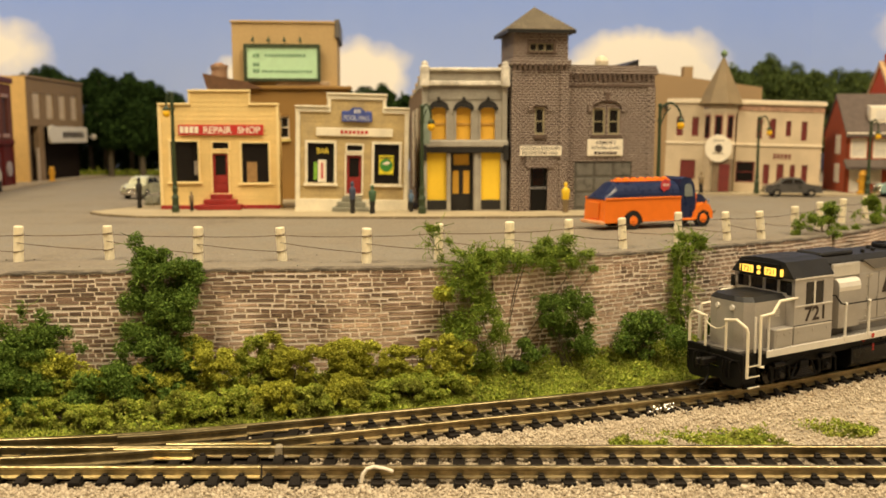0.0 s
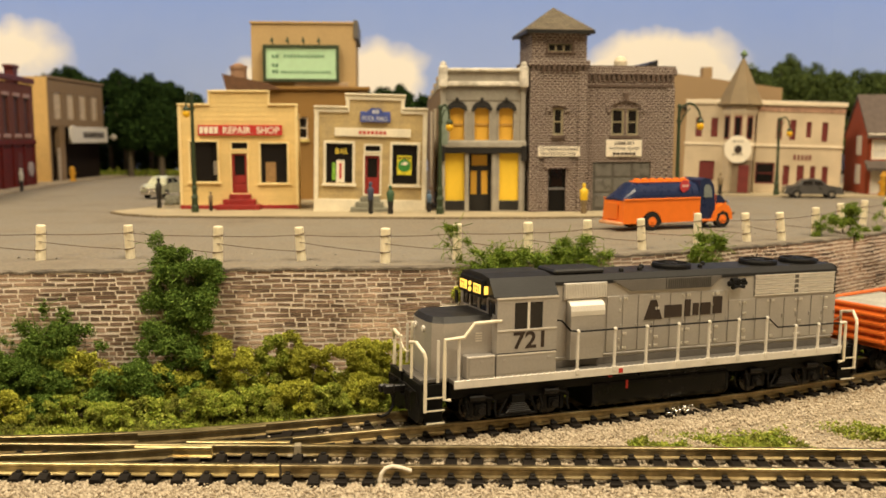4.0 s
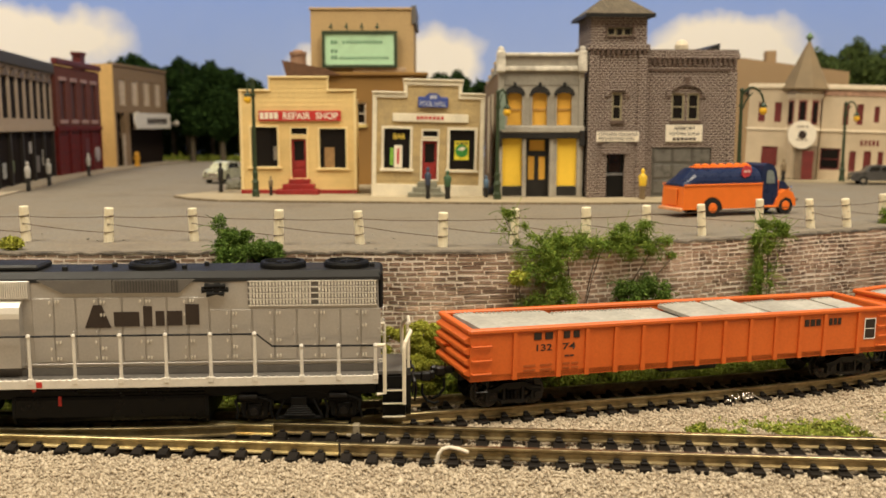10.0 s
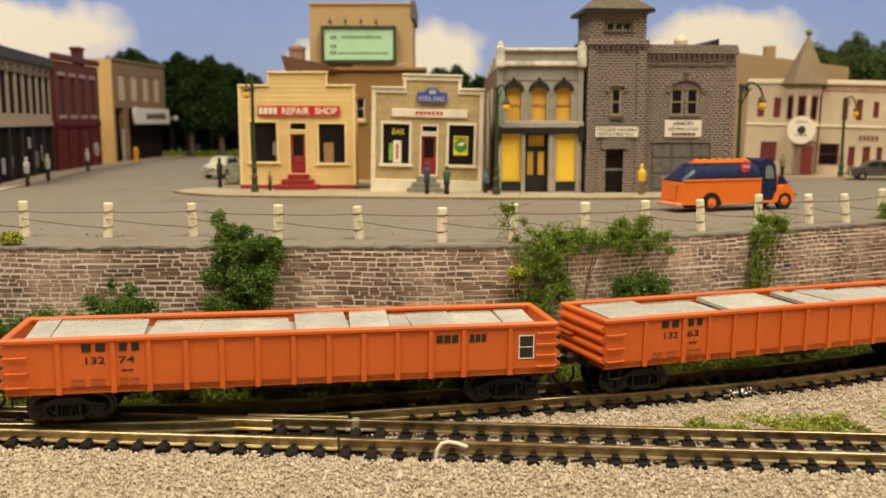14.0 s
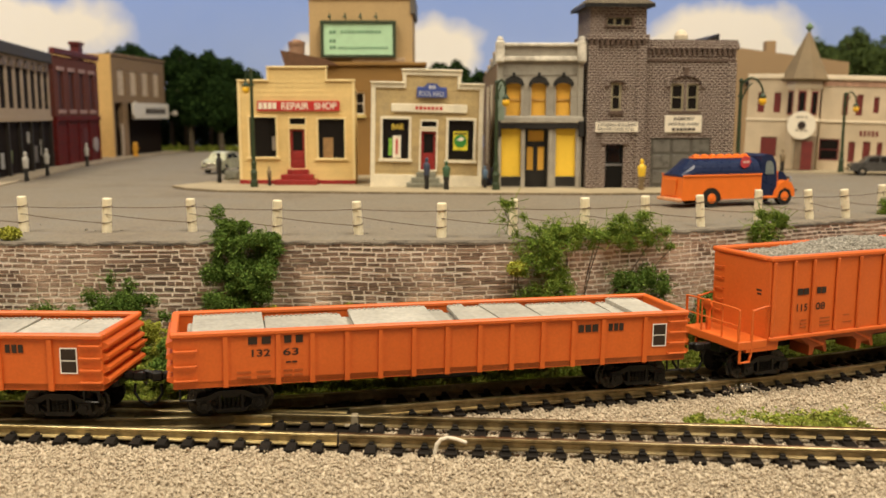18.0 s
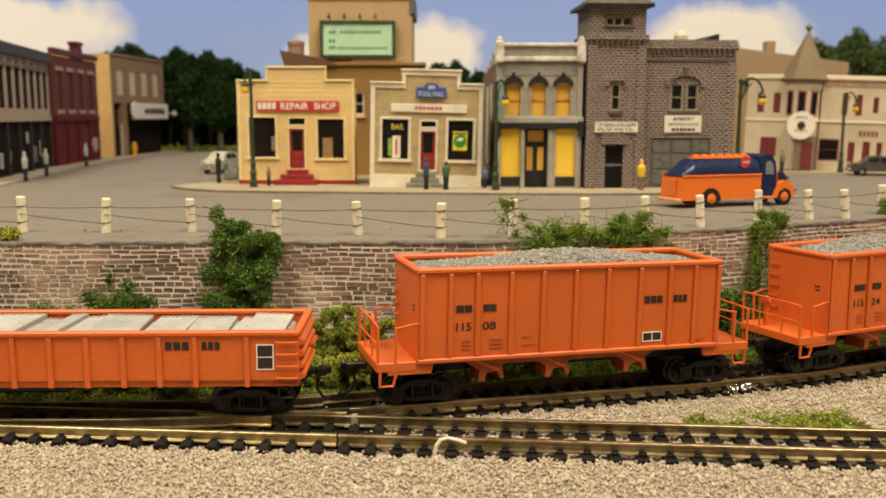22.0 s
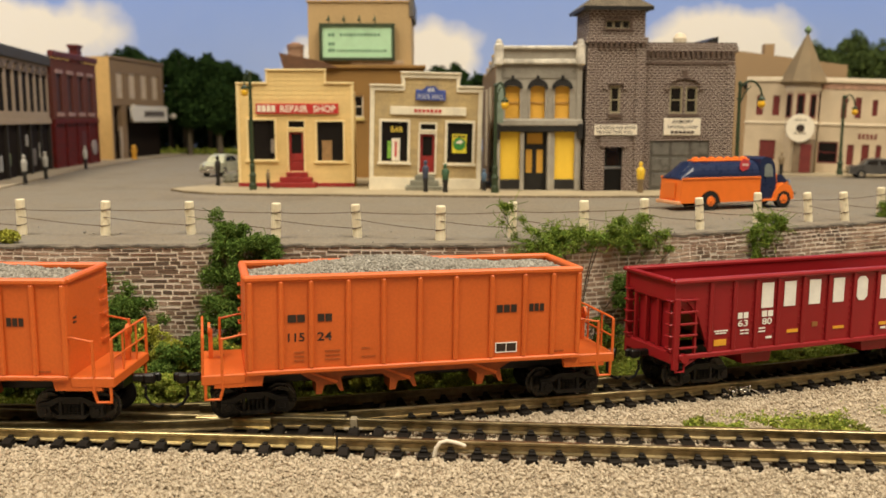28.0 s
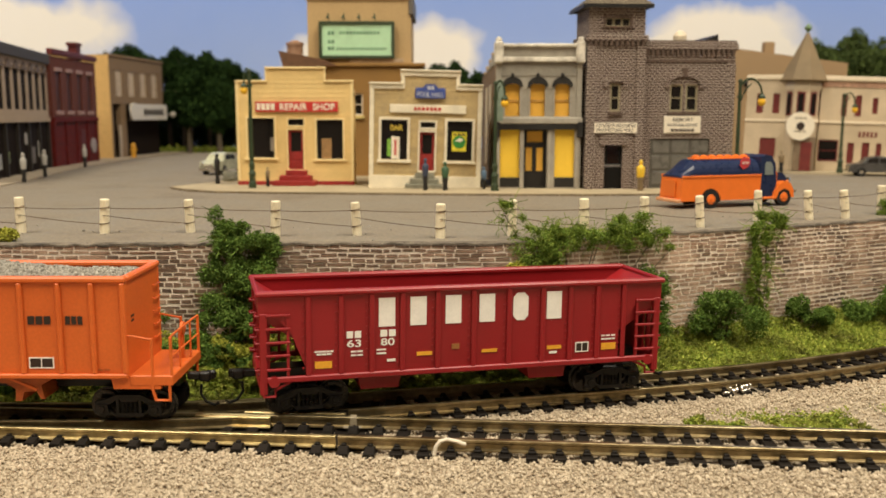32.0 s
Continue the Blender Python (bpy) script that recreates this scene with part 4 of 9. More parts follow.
def locomotive():
    c = thing("locomotive", "silver-grey diesel road switcher with black roof and ivory handrails", "locomotive")
    knots_u = (-21.4, -20.5, -14.2, -5, 8, 13, 21.6, 29.3, 36.9, 44.6, 52.6, 60.3, 68, 74.3, 81, 87.2)
    knots_x = (-55.6, -54.6, -48.8, -39.8, -26.5, -21.6, -12.8, -5.0, 3.1, 11.1, 19.0, 26.9, 35.3, 42.0, 48.7, 55.2)
    X = lambda u: float(np.interp(u, knots_u, knots_x))
    # frame and deck
    part("underframe", G().box(X(-14), X(81), -7.2, 7.2, 5.6, 8.6, 0.2).box(X(-21), X(-14), -5.6, 5.6, 5.2, 9.2, 0.2).box(X(81), X(87), -5.6, 5.6, 5.2, 9.2, 0.2), BLACK, c, "black underframe")
    for sy in (-1, 1):
        a, b = sorted((sy * 9.05, sy * 9.4))
        part("side_sill", G().box(X(-14.2), X(81.4), a, b, 8.1, 9.75, 0.1), LOCO_PALE, c, "pale stripe along the walkway edge")
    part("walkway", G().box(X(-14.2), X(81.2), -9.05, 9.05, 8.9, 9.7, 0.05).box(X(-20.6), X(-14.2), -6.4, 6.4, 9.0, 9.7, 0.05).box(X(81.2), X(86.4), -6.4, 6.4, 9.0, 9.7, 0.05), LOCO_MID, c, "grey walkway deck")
    for u0, u1 in ((-21.4, -20.5), (86.3, 87.2)):
        e = X(u0) if u0 < 0 else X(u1)
        d = -1 if u0 < 0 else 1
        part("pilot", G().prism([(-8.6, 9.4), (-8.6, 3.2), (-7.4, 1.6), (-2.6, 1.6), (-2.0, 2.6), (2.0, 2.6), (2.6, 1.6), (7.4, 1.6), (8.6, 3.2), (8.6, 9.4), (2.1, 9.4), (2.1, 5.0), (-2.1, 5.0), (-2.1, 9.4)], X(u0), X(u1), "x"), BLACK, c, "black pilot plate with a coupler pocket")
        for y in (-5.6, -4.6, -3.6, 3.6, 4.6, 5.6):
            part("air_hose", G().tube([(e, y, 7.6), (e + d * 0.9, y, 7.4), (e + d * 1.1, y * 0.98, 5.6), (e + d * 0.8, y * 0.96, 3.6)], 0.2, 5), SOOT, c, "hanging rubber air hose")
        for y in (-3.1, 3.1):
            part("end_stanchion", G().cyl((e - d * 0.3, y, 8.6), (e - d * 0.3, y, 16.4), 0.3, 0.3, 8).ball((e - d * 0.3, y, 16.5), 0.4, 8), IVORY, c, "ivory end railing post")
        part("end_chain", G().tube([(e - d * 0.3, -3.1, 15.4), (e - d * 0.3, -1.5, 14.4), (e - d * 0.3, 0, 14.1), (e - d * 0.3, 1.5, 14.4), (e - d * 0.3, 3.1, 15.4)], 0.14, 5), IVORY, c)
        part("uncoupling_lever", G().tube([(e + d * 0.3, -8.2, 5.4), (e + d * 0.5, -7.8, 7.9), (e + d * 0.5, -1.4, 8.2), (e + d * 1.0, 0, 8.2), (e + d * 0.5, 1.4, 8.2), (e + d * 0.5, 7.8, 7.9), (e + d * 0.3, 8.2, 5.4)], 0.17, 5), SOOT, c, "thin black uncoupling lever")
    for sy in (-1, 1):
        for ua, ub in ((-20.2, -16.2), (82.2, 86.2)):
            g = G().box(X(ua), X(ub), sy * 7.6 - 0.3, sy * 7.6 + 0.3, 1.2, 9.0)
            part("step_well", g, BLACK, c)
            for z in (1.5, 4.0, 6.5):
                a, b = sorted((sy * 7.4, sy * 9.1))
                st = part("step", G().box(X(ua), X(ub), a, b, z, z + 0.3), BLACK, c, "black step with a pale edge")
                part("step_edge", G().box(X(ua), X(ub), min(sy * 8.9, sy * 9.16), max(sy * 8.9, sy * 9.16), z + 0.1, z + 0.34), IVORY, st)
    # nose with chamfered front corners
    pl = [(X(-4.8), -6.6), (X(-15.6), -6.6), (X(-17.6), -5.0), (X(-18.2), -2.6), (X(-18.2), 2.6), (X(-17.6), 5.0), (X(-15.6), 6.6), (X(-4.8), 6.6)]
    part("nose", G().prism(pl, 9.7, 20.5, "z"), LOCO_GREY, c, "low grey nose")
    v = [(x, y, 20.5) for x, y in pl] + [(x * 0.985 - 0.15, y * 0.82, 21.6) for x, y in pl]
    n = len(pl)
    part("nose_top", G().add(v, [tuple(range(n - 1, -1, -1)), tuple(range(n, 2 * n))] + [(i, (i + 1) % n, n + (i + 1) % n, n + i) for i in range(n)]), LOCO_DARK, c, "black anti-glare nose top")
    for sy in (-1, 1):
        part("headlight", G().cyl((X(-18.1), sy * 2.2, 19.0), (X(-18.6), sy * 2.2, 19.0), 0.7, 0.6, 12), LOCO_PALE, c)
        g = G()
        for k in range(4):
            g.box(X(-8.6), X(-7.2), sy * 6.6 - 0.12, sy * 6.6 + 0.12, 16.6 + k * 0.5, 16.85 + k * 0.5)
        part("louvre", g, LOCO_PALE, c)
    # low side cabinets under the cab
    for sy in (-1, 1):
        a, b = sorted((sy * 6.5, sy * 9.0))
        part("side_cabinet", G().box(X(-11.4), X(-5.2), a, b, 9.7, 14.2, 0.15), LOCO_GREY, c)
        for k, (u, w) in enumerate(((-11.0, 5.6), (-4.9, 12.7))):
            a, b = sorted((sy * 9.0, sy * 9.12))
            g = G().box(X(u), X(u + w), a, b, 10.3, 13.9, 0.05)
            for q in (0.12, 0.5, 0.88):
                g.box(X(u + w * q - 0.35), X(u + w * q + 0.35), sy * 9.12 - 0.1, sy * 9.12 + 0.1, 12.7, 13.2)
            part("cabinet_door", g, LOCO_GREY, c)
            part("hinge_strip", G().box(X(u), X(u + w), min(sy * 9.02, sy * 9.2), max(sy * 9.02, sy * 9.2), 13.9, 14.2), LOCO_PALE, c)
    # cab
    for sy in (-1, 1):
        y0, y1 = sorted((sy * 8.6, sy * 9.0))
        g = wall_of((X(-5), X(8), 9.7, 25.2), [(X(-1.3), X(4.8), 19.0, 24.3)], y0, y1)
        part("cab_side", g, LOCO_GREY, c, "grey cab side with a sliding window")
    part("cab_rear", G().box(X(7.5), X(8), -8.6, 8.6, 9.7, 25.2), LOCO_GREY, c)
    g = wall_of((-8.6, 8.6, 9.7, 25.2), [(-8.0, -4.6, 21.8, 24.6), (-3.9, -0.4, 21.8, 24.6), (0.4, 3.9, 21.8, 24.6), (4.6, 8.0, 21.8, 24.6)], X(-5), X(-4.5))
    g.v = [(y, x, z) for x, y, z in g.v]
    part("cab_front", g, LOCO_GREY, c, "grey cab front with four windscreens")
    part("cab_interior", G().box(X(-3.9), X(7.2), -7.9, 7.9, 14, 25.0), BLACK, c)
    for sy in (-1, 1):
        for u0, u1 in ((-1.1, 1.5), (2.0, 4.6)):
            part("cab_window", G().box(X(u0), X(u1), sy * 8.75 - 0.05, sy * 8.75 + 0.05, 19.2, 24.2), DARKGLASS, c)
        part("window_post", G().box(X(1.5), X(2.0), sy * 8.9 - 0.14, sy * 8.9 + 0.14, 19.0, 24.3), LOCO_PALE, c)
        part("drip_rail", G().box(X(-5.2), X(8.1), sy * 9.05 - 0.15, sy * 9.05 + 0.15, 25.1, 25.45), LOCO_PALE, c)
        part("window_sill", G().box(X(-4.9), X(7.9), sy * 9.05 - 0.1, sy * 9.05 + 0.1, 18.75, 19.0), LOCO_PALE, c)
        part("belt_strip", G().box(X(-5), X(8), sy * 9.02 - 0.1, sy * 9.02 + 0.1, 14.15, 14.4), LOCO_DARK, c)
    for y0, y1 in ((-8.0, -4.6), (-3.9, -0.4), (0.4, 3.9), (4.6, 8.0)):
        part("windscreen", G().box(X(-4.75), X(-4.65), y0, y1, 21.8, 24.6), DARKGLASS, c)
    prof = [(-9.15, 25.3), (-9.1, 25.6), (-6.5, 29.0), (-3.0, 29.5), (3.0, 29.5), (6.5, 29.0), (9.1, 25.6), (9.15, 25.3)]
    part("cab_roof", G().prism(prof, X(-5.8), X(8.1), "x"), LOCO_DARK, c, "black sloping cab roof")
    g = G().prism([(-5.9, 25.0), (-5.2, 28.4), (5.2, 28.4), (5.9, 25.0)], X(-6.9), X(-5.6), "x")
    part("number_box", g, BLACK, c)
    for s0, s1 in ((-5.0, -1.7), (1.7, 5.0)):
        nb = part("number_board", G().box(X(-7.05), X(-6.85), s0, s1, 25.7, 27.5, 0.05), GLOW, c, "glowing yellow number board")
        lettering("number", "721", 2.4, 1.2, MARKING, nb, at(X(-7.1), s1 - 0.45, 26.0, -90))
    for z in (26.0, 27.2):
        part("headlight", G().cyl((X(-6.8), 0, z), (X(-7.2), 0, z), 0.5, 0.45, 10), GLOW, c, "lit headlight")
    for sy in (-1, 1):
        part("side_number_board", G().box(X(-6.5), X(-5.4), sy * 6.0 - 0.2, sy * 6.0 + 0.2, 25.7, 27.3), GLOW, c, "glowing yellow number board")
        part("cab_mirror", G().box(X(-6.4), X(-6.1), sy * 8.4 - 0.7, sy * 8.4 + 0.7, 21.6, 24.4, 0.1), BLACK, c)
    # long hood
    part("long_hood", G().box(X(8), X(81.6), -5.9, 5.9, 9.7, 27.0, 0.25), LOCO_GREY, c, "long grey engine hood")
    part("hood_roof", G().prism([(-6.1, 26.9), (-6.0, 27.5), (-4.6, 28.6), (4.6, 28.6), (6.0, 27.5), (6.1, 26.9)], X(8.2), X(81.9), "x"), LOCO_DARK, c, "black hood roof")
    part("hood_end_cap", G().box(X(81.5), X(82.4), -5.8, 5.8, 21.5, 28.3, 0.4), BLACK, c, "black rear end of the hood")
    part("end_number_board", G().box(X(82.3), X(82.5), -4.6, -1.6, 20.0, 21.4), WHITE_MARK, c)
    g = G()
    for z in (11, 13.6, 16.2, 18.8):
        g.tube([(X(81.6), -4.4, z), (X(82.5), -4.4, z), (X(82.5), -2.6, z), (X(81.6), -2.6, z)], 0.15, 5)
    part("grab_iron", g, LOCO_PALE, c)
    for sy in (-1, 1):
        o = sy * 5.95
        # filter grille: upright ribs
        part("filter_box", G().box(X(11.0), X(21.2), min(o, o + sy * 0.35), max(o, o + sy * 0.35), 23.8, 27.2, 0.1), LOCO_GREY, c)
        g = G()
        for k in range(26):
            u = 11.4 + k * 0.37
            g.box(X(u), X(u + 0.2), min(o, o + sy * 0.62), max(o, o + sy * 0.62), 24.1, 27.0)
        part("filter_rib", g, LOCO_PALE, c, "pale upright filter ribs", kind="stuff")
        # blower duct with a rounded pale top
        d = [(0, 11.6), (1.9, 11.6), (1.9, 21.4), (1.7, 22.5), (1.0, 23.2), (0, 23.4)]
        part("blower_duct", G().prism([(o + sy * a, b) for a, b in d], X(12.0), X(19.7), "x"), LOCO_GREY, c)
        part("duct_cap", G().prism([(o + sy * a, b) for a, b in [(1.95, 20.6), (2.05, 21.6), (1.8, 22.7), (1.05, 23.4), (0, 23.6), (0, 23.4), (1.0, 23.2), (1.7, 22.5), (1.9, 21.4), (1.9, 20.6)]], X(11.9), X(19.8), "x"), LOCO_PALE, c, "pale rounded duct cap")
        # dark flared band below the roof
        a, b = min(o, o + sy * 0.5), max(o, o + sy * 0.5)
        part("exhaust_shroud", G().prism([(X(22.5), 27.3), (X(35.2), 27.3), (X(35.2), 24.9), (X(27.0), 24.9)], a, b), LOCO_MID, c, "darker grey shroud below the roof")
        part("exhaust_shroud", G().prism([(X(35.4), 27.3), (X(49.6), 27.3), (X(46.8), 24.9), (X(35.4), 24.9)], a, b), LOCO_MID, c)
        g = G()
        for k in range(22):
            u = 35.8 + k * 0.5
            g.box(X(u), X(u + 0.24), o + sy * 0.5 - 0.14, o + sy * 0.5 + 0.14, 25.0, 27.2)
        part("shroud_rib", g, mat("shroud_rib_paint_%s" % ("near" if sy < 0 else "far"), (0.075, 0.068, 0.06), 0.5), c, "fine dark upright ribs", kind="stuff")
        # doors
        u = 21.4
        k = 0
        while u < 80.5:
            w = 3.75 if u > 51 else 3.85
            top = 24.0 if u < 51 else 21.6
            g = G().box(X(u), X(u + w - 0.25), min(o, o + sy * 0.14), max(o, o + sy * 0.14), 12.2, top, 0.06)
            door = part("hood_door", g, LOCO_GREY, c)
            for z in ((12.6, 15.6, top - 0.9) if k % 3 else (12.6, 14.4, top - 3.4, top - 1.0)):
                for v in ((u + 0.08, u + 0.62) if k % 2 else (u + w - 1.0,)):
                    h = G().box(X(v), X(v + 0.34), min(o, o + sy * 0.36), max(o, o + sy * 0.36), z + 0.08, z + 0.52, 0.06)
                    part("hinge", h.cyl((X(v + 0.18), o + sy * 0.4, z), (X(v + 0.18), o + sy * 0.4, z + 0.6), 0.11, 0.11, 6), HINGE_GREY, door)
            part("door_latch", G().box(X(u + w - 0.72), X(u + w - 0.5), min(o, o + sy * 0.45), max(o, o + sy * 0.45), 17.0, 17.9, 0.05), LOCO_GREY, door)
            u += w
            k += 1
        # The shade at the hood's foot is laid on as a darker strip.
        part("hood_base", G().box(X(8.2), X(81.6), min(o, o + sy * 0.22), max(o, o + sy * 0.22), 9.75, 11.1, 0.05), LOCO_MID, c, "grey strip standing for the shade along the hood base")
        part("hood_base_strip", G().box(X(8.2), X(81.6), min(o, o + sy * 0.36), max(o, o + sy * 0.36), 11.6, 11.95, 0.06), LOCO_GREY, c)
        g = G()
        for k in range(70):
            g.cyl((X(-12 + k * 1.33), sy * 9.0, 9.72), (X(-12 + k * 1.33), sy * 9.45, 9.72), 0.17, 0.17, 6)
        part("sill_rivet", g, LOCO_PALE, c, "row of rivets along the walkway edge", kind="stuff")
        # radiator grille: four rows of small louvres
        part("grille_panel", G().box(X(58.9), X(81.4), min(o, o + sy * 0.12), max(o, o + sy * 0.12), 22.2, 27.0), LOCO_MID, c)
        g = G()
        for r in range(4):
            for q in range(40):
                u = 59.2 + q * 0.552
                if 69.4 < u < 70.3:
                    continue
                z = 22.5 + r * 1.12
                g.add([(X(u), o + sy * 0.1, z), (X(u + 0.44), o + sy * 0.1, z), (X(u + 0.44), o + sy * 0.1, z + 0.85), (X(u), o + sy * 0.1, z + 0.85), (X(u + 0.22), o + sy * 0.55, z + 0.42)],
                      [(0, 1, 4), (1, 2, 4), (2, 3, 4), (3, 0, 4)])
        part("radiator_louvre", g, LOCO_PALE, c, "rows of bright radiator louvres", kind="stuff")
        g = G()
        for r in range(5):
            g.box(X(59.0), X(81.3), min(o, o + sy * 0.4), max(o, o + sy * 0.4), 22.25 + r * 1.12, 22.45 + r * 1.12)
        part("grille_bar", g, LOCO_PALE, c, kind="stuff")
        # plain shapes in place of the maker's lettering
        y = o + sy * 0.2
        for s, pts in enumerate(([(30.4, 18.5), (34.8, 18.5), (33.3, 22.7), (31.9, 22.7)], [(35.3, 18.7), (39.6, 18.7), (39.6, 21.4), (35.3, 21.4)], [(40.3, 18.7), (41.8, 18.7), (41.8, 22.4), (40.3, 22.4)],
                                 [(42.4, 18.8), (43.9, 18.8), (43.9, 21.5), (42.4, 21.5)], [(44.4, 18.8), (47.1, 18.8), (47.1, 21.5), (44.4, 21.5)], [(47.7, 18.9), (50.2, 18.9), (50.2, 22.7), (47.7, 22.7)])):
            part("side_lettering", G().prism([(X(a), b) for a, b in pts], y - 0.06, y + 0.06), MARKING, c, "black lettering blocks" if s == 0 else "")
        # horn
        g = G()
        for k, (dz, ln) in enumerate(((0.0, 2.6), (0.7, 2.0), (-0.7, 1.7))):
            g.cyl((X(53.6), o + sy * (1.2 + k * 0.1), 25.5 + dz), (X(53.6 - ln), o + sy * (1.2 + k * 0.1), 25.5 + dz), 0.2, 0.65, 8)
            g.cyl((X(53.6), o + sy * (1.2 + k * 0.1), 25.5 + dz), (X(53.6 + ln * 0.8), o + sy * (1.2 + k * 0.1), 25.5 + dz), 0.2, 0.5, 8)
        g.box(X(53.1), X(54.1), min(o, o + sy * 1.4), max(o, o + sy * 1.4), 25.0, 26.6, 0.1)
        part("horn", g, BLACK, c, "black horn cluster")
        # handrails along the walkway
        us = (13.0, 21.6, 29.3, 36.9, 44.6, 52.6, 60.3, 68.0, 74.3, 81.0)
        yy = sy * 9.15
        for u in us:
            h = 17.7 if u < 62 else 15.3
            g = G().cyl((X(u), yy, 9.3), (X(u), yy, h), 0.34, 0.28, 8)
            g.ball((X(u), yy, h), 0.48, 8).box(X(u) - 0.5, X(u) + 0.5, yy - 0.4, yy + 0.3, 8.9, 10.0, 0.1)
            part("stanchion", g, LOCO_PALE, c, "pale handrail stanchion")
        pts = [(X(8.0), sy * 8.9, 20.3), (X(9.0), yy, 20.2), (X(11.2), yy, 18.0), (X(13), yy, 17.7), (X(60.6), yy, 17.7), (X(63.2), yy, 15.4), (X(81), yy, 15.3)]
        part("handrail", G().tube(pts, 0.2, 6), BLACK, c, "thin black handrail")
        for us_, k in (((-20.5, -16.3), 1), ((86.0, 82.6), -1)):
            a, b = us_
            part("end_handrail", G().tube([(X(a), sy * 8.9, 4.0), (X(a), sy * 8.9, 14.6), (X(a - k * 0.2), sy * 8.6, 15.6), (X(a - k * 1.2), sy * 6.4, 17.2), (X(a - k * 1.2), sy * 3.0, 16.6)], 0.36, 8), IVORY, c, "ivory corner handrail")
            top = 17.9 if k > 0 else 15.3
            pts = [(X(b + k * 1.4), sy * 9.0, 6.0), (X(b), sy * 9.0, 6.2), (X(b), sy * 9.0, 14.5), (X(b), sy * 9.0, top)]
            if k > 0:
                pts += [(X(-12.0), sy * 8.8, 18.1), (X(-9.8), sy * 8.8, 20.7), (X(-4.0), sy * 8.8, 20.9)]
            else:
                pts += [(X(81.0), sy * 9.0, 15.3)]
            part("end_handrail", G().tube(pts, 0.36, 8), IVORY, c)
        for u in (-13.0, -17.6):
            part("stanchion", G().cyl((X(u), sy * 8.6, 9.6), (X(u), sy * 8.6, 17.8), 0.3, 0.3, 6), LOCO_PALE, c)
        # fuel tank with a dull edge
        part("tank_valve", G().ball((X(21.6), sy * 7.9, 7.6), 0.5, 8).cyl((X(21.6), sy * 7.2, 7.6), (X(21.6), sy * 7.9, 7.6), 0.3), RED_DOT, c, "small red fuel valve")
        part("tank_gauge", G().box(X(25.6), X(26.2), sy * 7.62 - 0.1, sy * 7.62 + 0.1, 4.4, 6.2, 0.05), RED_DOT, c)
        part("sill_marker", G().box(X(22.6), X(23.6), sy * 9.42 - 0.06, sy * 9.42 + 0.06, 8.4, 9.4), RED_DOT, c)
    rim = [(-7.0, 6.2), (-7.45, 6.0), (-7.65, 5.5), (-7.65, 2.3), (-7.2, 1.5), (-6.6, 0.9), (6.6, 0.9), (7.2, 1.5), (7.65, 2.3), (7.65, 5.5), (7.45, 6.0), (7.0, 6.2)]
    part("fuel_tank", G().prism(rim, X(18.0), X(51.2), "x"), TANK_BLACK, c, "glossy black fuel tank")
    for u0, u1 in ((17.6, 18.1), (51.1, 51.7)):
        part("tank_end", G().prism([(y * 1.012, z if z > 1 else z - 0.1) for y, z in rim], X(u0), X(u1), "x"), BLACK, c)
    for sy in (-1, 1):
        g = G().cyl((X(29.0), sy * 6.9, 7.2), (X(51.0), sy * 6.9, 7.2), 0.8, 0.8, 14)
        for u in (31.0, 40.0, 49.0):
            g.cyl((X(u), sy * 6.9, 7.2), (X(u + 0.6), sy * 6.9, 7.2), 0.88, 0.88, 14)
        part("air_tank", g, TANK_BLACK, c, "long black air reservoir above the tank")
        part("brake_pipe", G().tube([(X(19), sy * 7.4, 7.3), (X(28), sy * 7.4, 7.3), (X(29.2), sy * 7.2, 6.6)], 0.18, 5), SOOT, c)
    # roof fittings
    for u in (40.8, 64.4, 75.6):
        g = G().lathe([(4.3, 28.4), (4.3, 29.3), (4.1, 29.7), (3.5, 29.8), (3.3, 29.3), (1.4, 29.2), (1.3, 29.7), (0.1, 29.8)], (X(u), 0, 0), 28)
        fan = part("roof_fan", g, BLACK, c, "black round cooling fan")
        for k in range(8):
            a = k * math.pi / 4
            part("fan_blade", G().cyl((X(u) + 1.2 * math.cos(a), 1.2 * math.sin(a), 29.6), (X(u) + 3.6 * math.cos(a), 3.6 * math.sin(a), 29.45), 0.14, 0.14, 4), LOCO_DARK, fan)
    part("exhaust_hatch", G().box(X(10), X(22), -3.8, 3.8, 28.5, 29.7, 0.4), LOCO_DARK, c)
    for u, y in ((31.0, -2.2), (33.5, 1.0), (46.5, -2.0), (50.0, 1.5), (26.0, -3.0), (80.0, -1.0)):
        part("lifting_lug", G().box(X(u), X(u + 0.9), y - 0.4, y + 0.4, 28.4, 29.4, 0.15), LOCO_DARK, c)
    lettering("road_number", "721", 6.9, 3.5, MARKING, c, at(X(-1.5), -9.06, 15.0), "black road number", bold=0.024)
    lettering("road_number", "721", 6.9, 3.5, MARKING, c, at(X(5.3), 9.06, 15.0, 180), bold=0.024)
    loco_truck(c, X(0.6))
    loco_truck(c, X(67.3))
    coupler(c, X(-21.3), -1, 4.6)
    coupler(c, X(87.1), 1, 4.4)
    return c


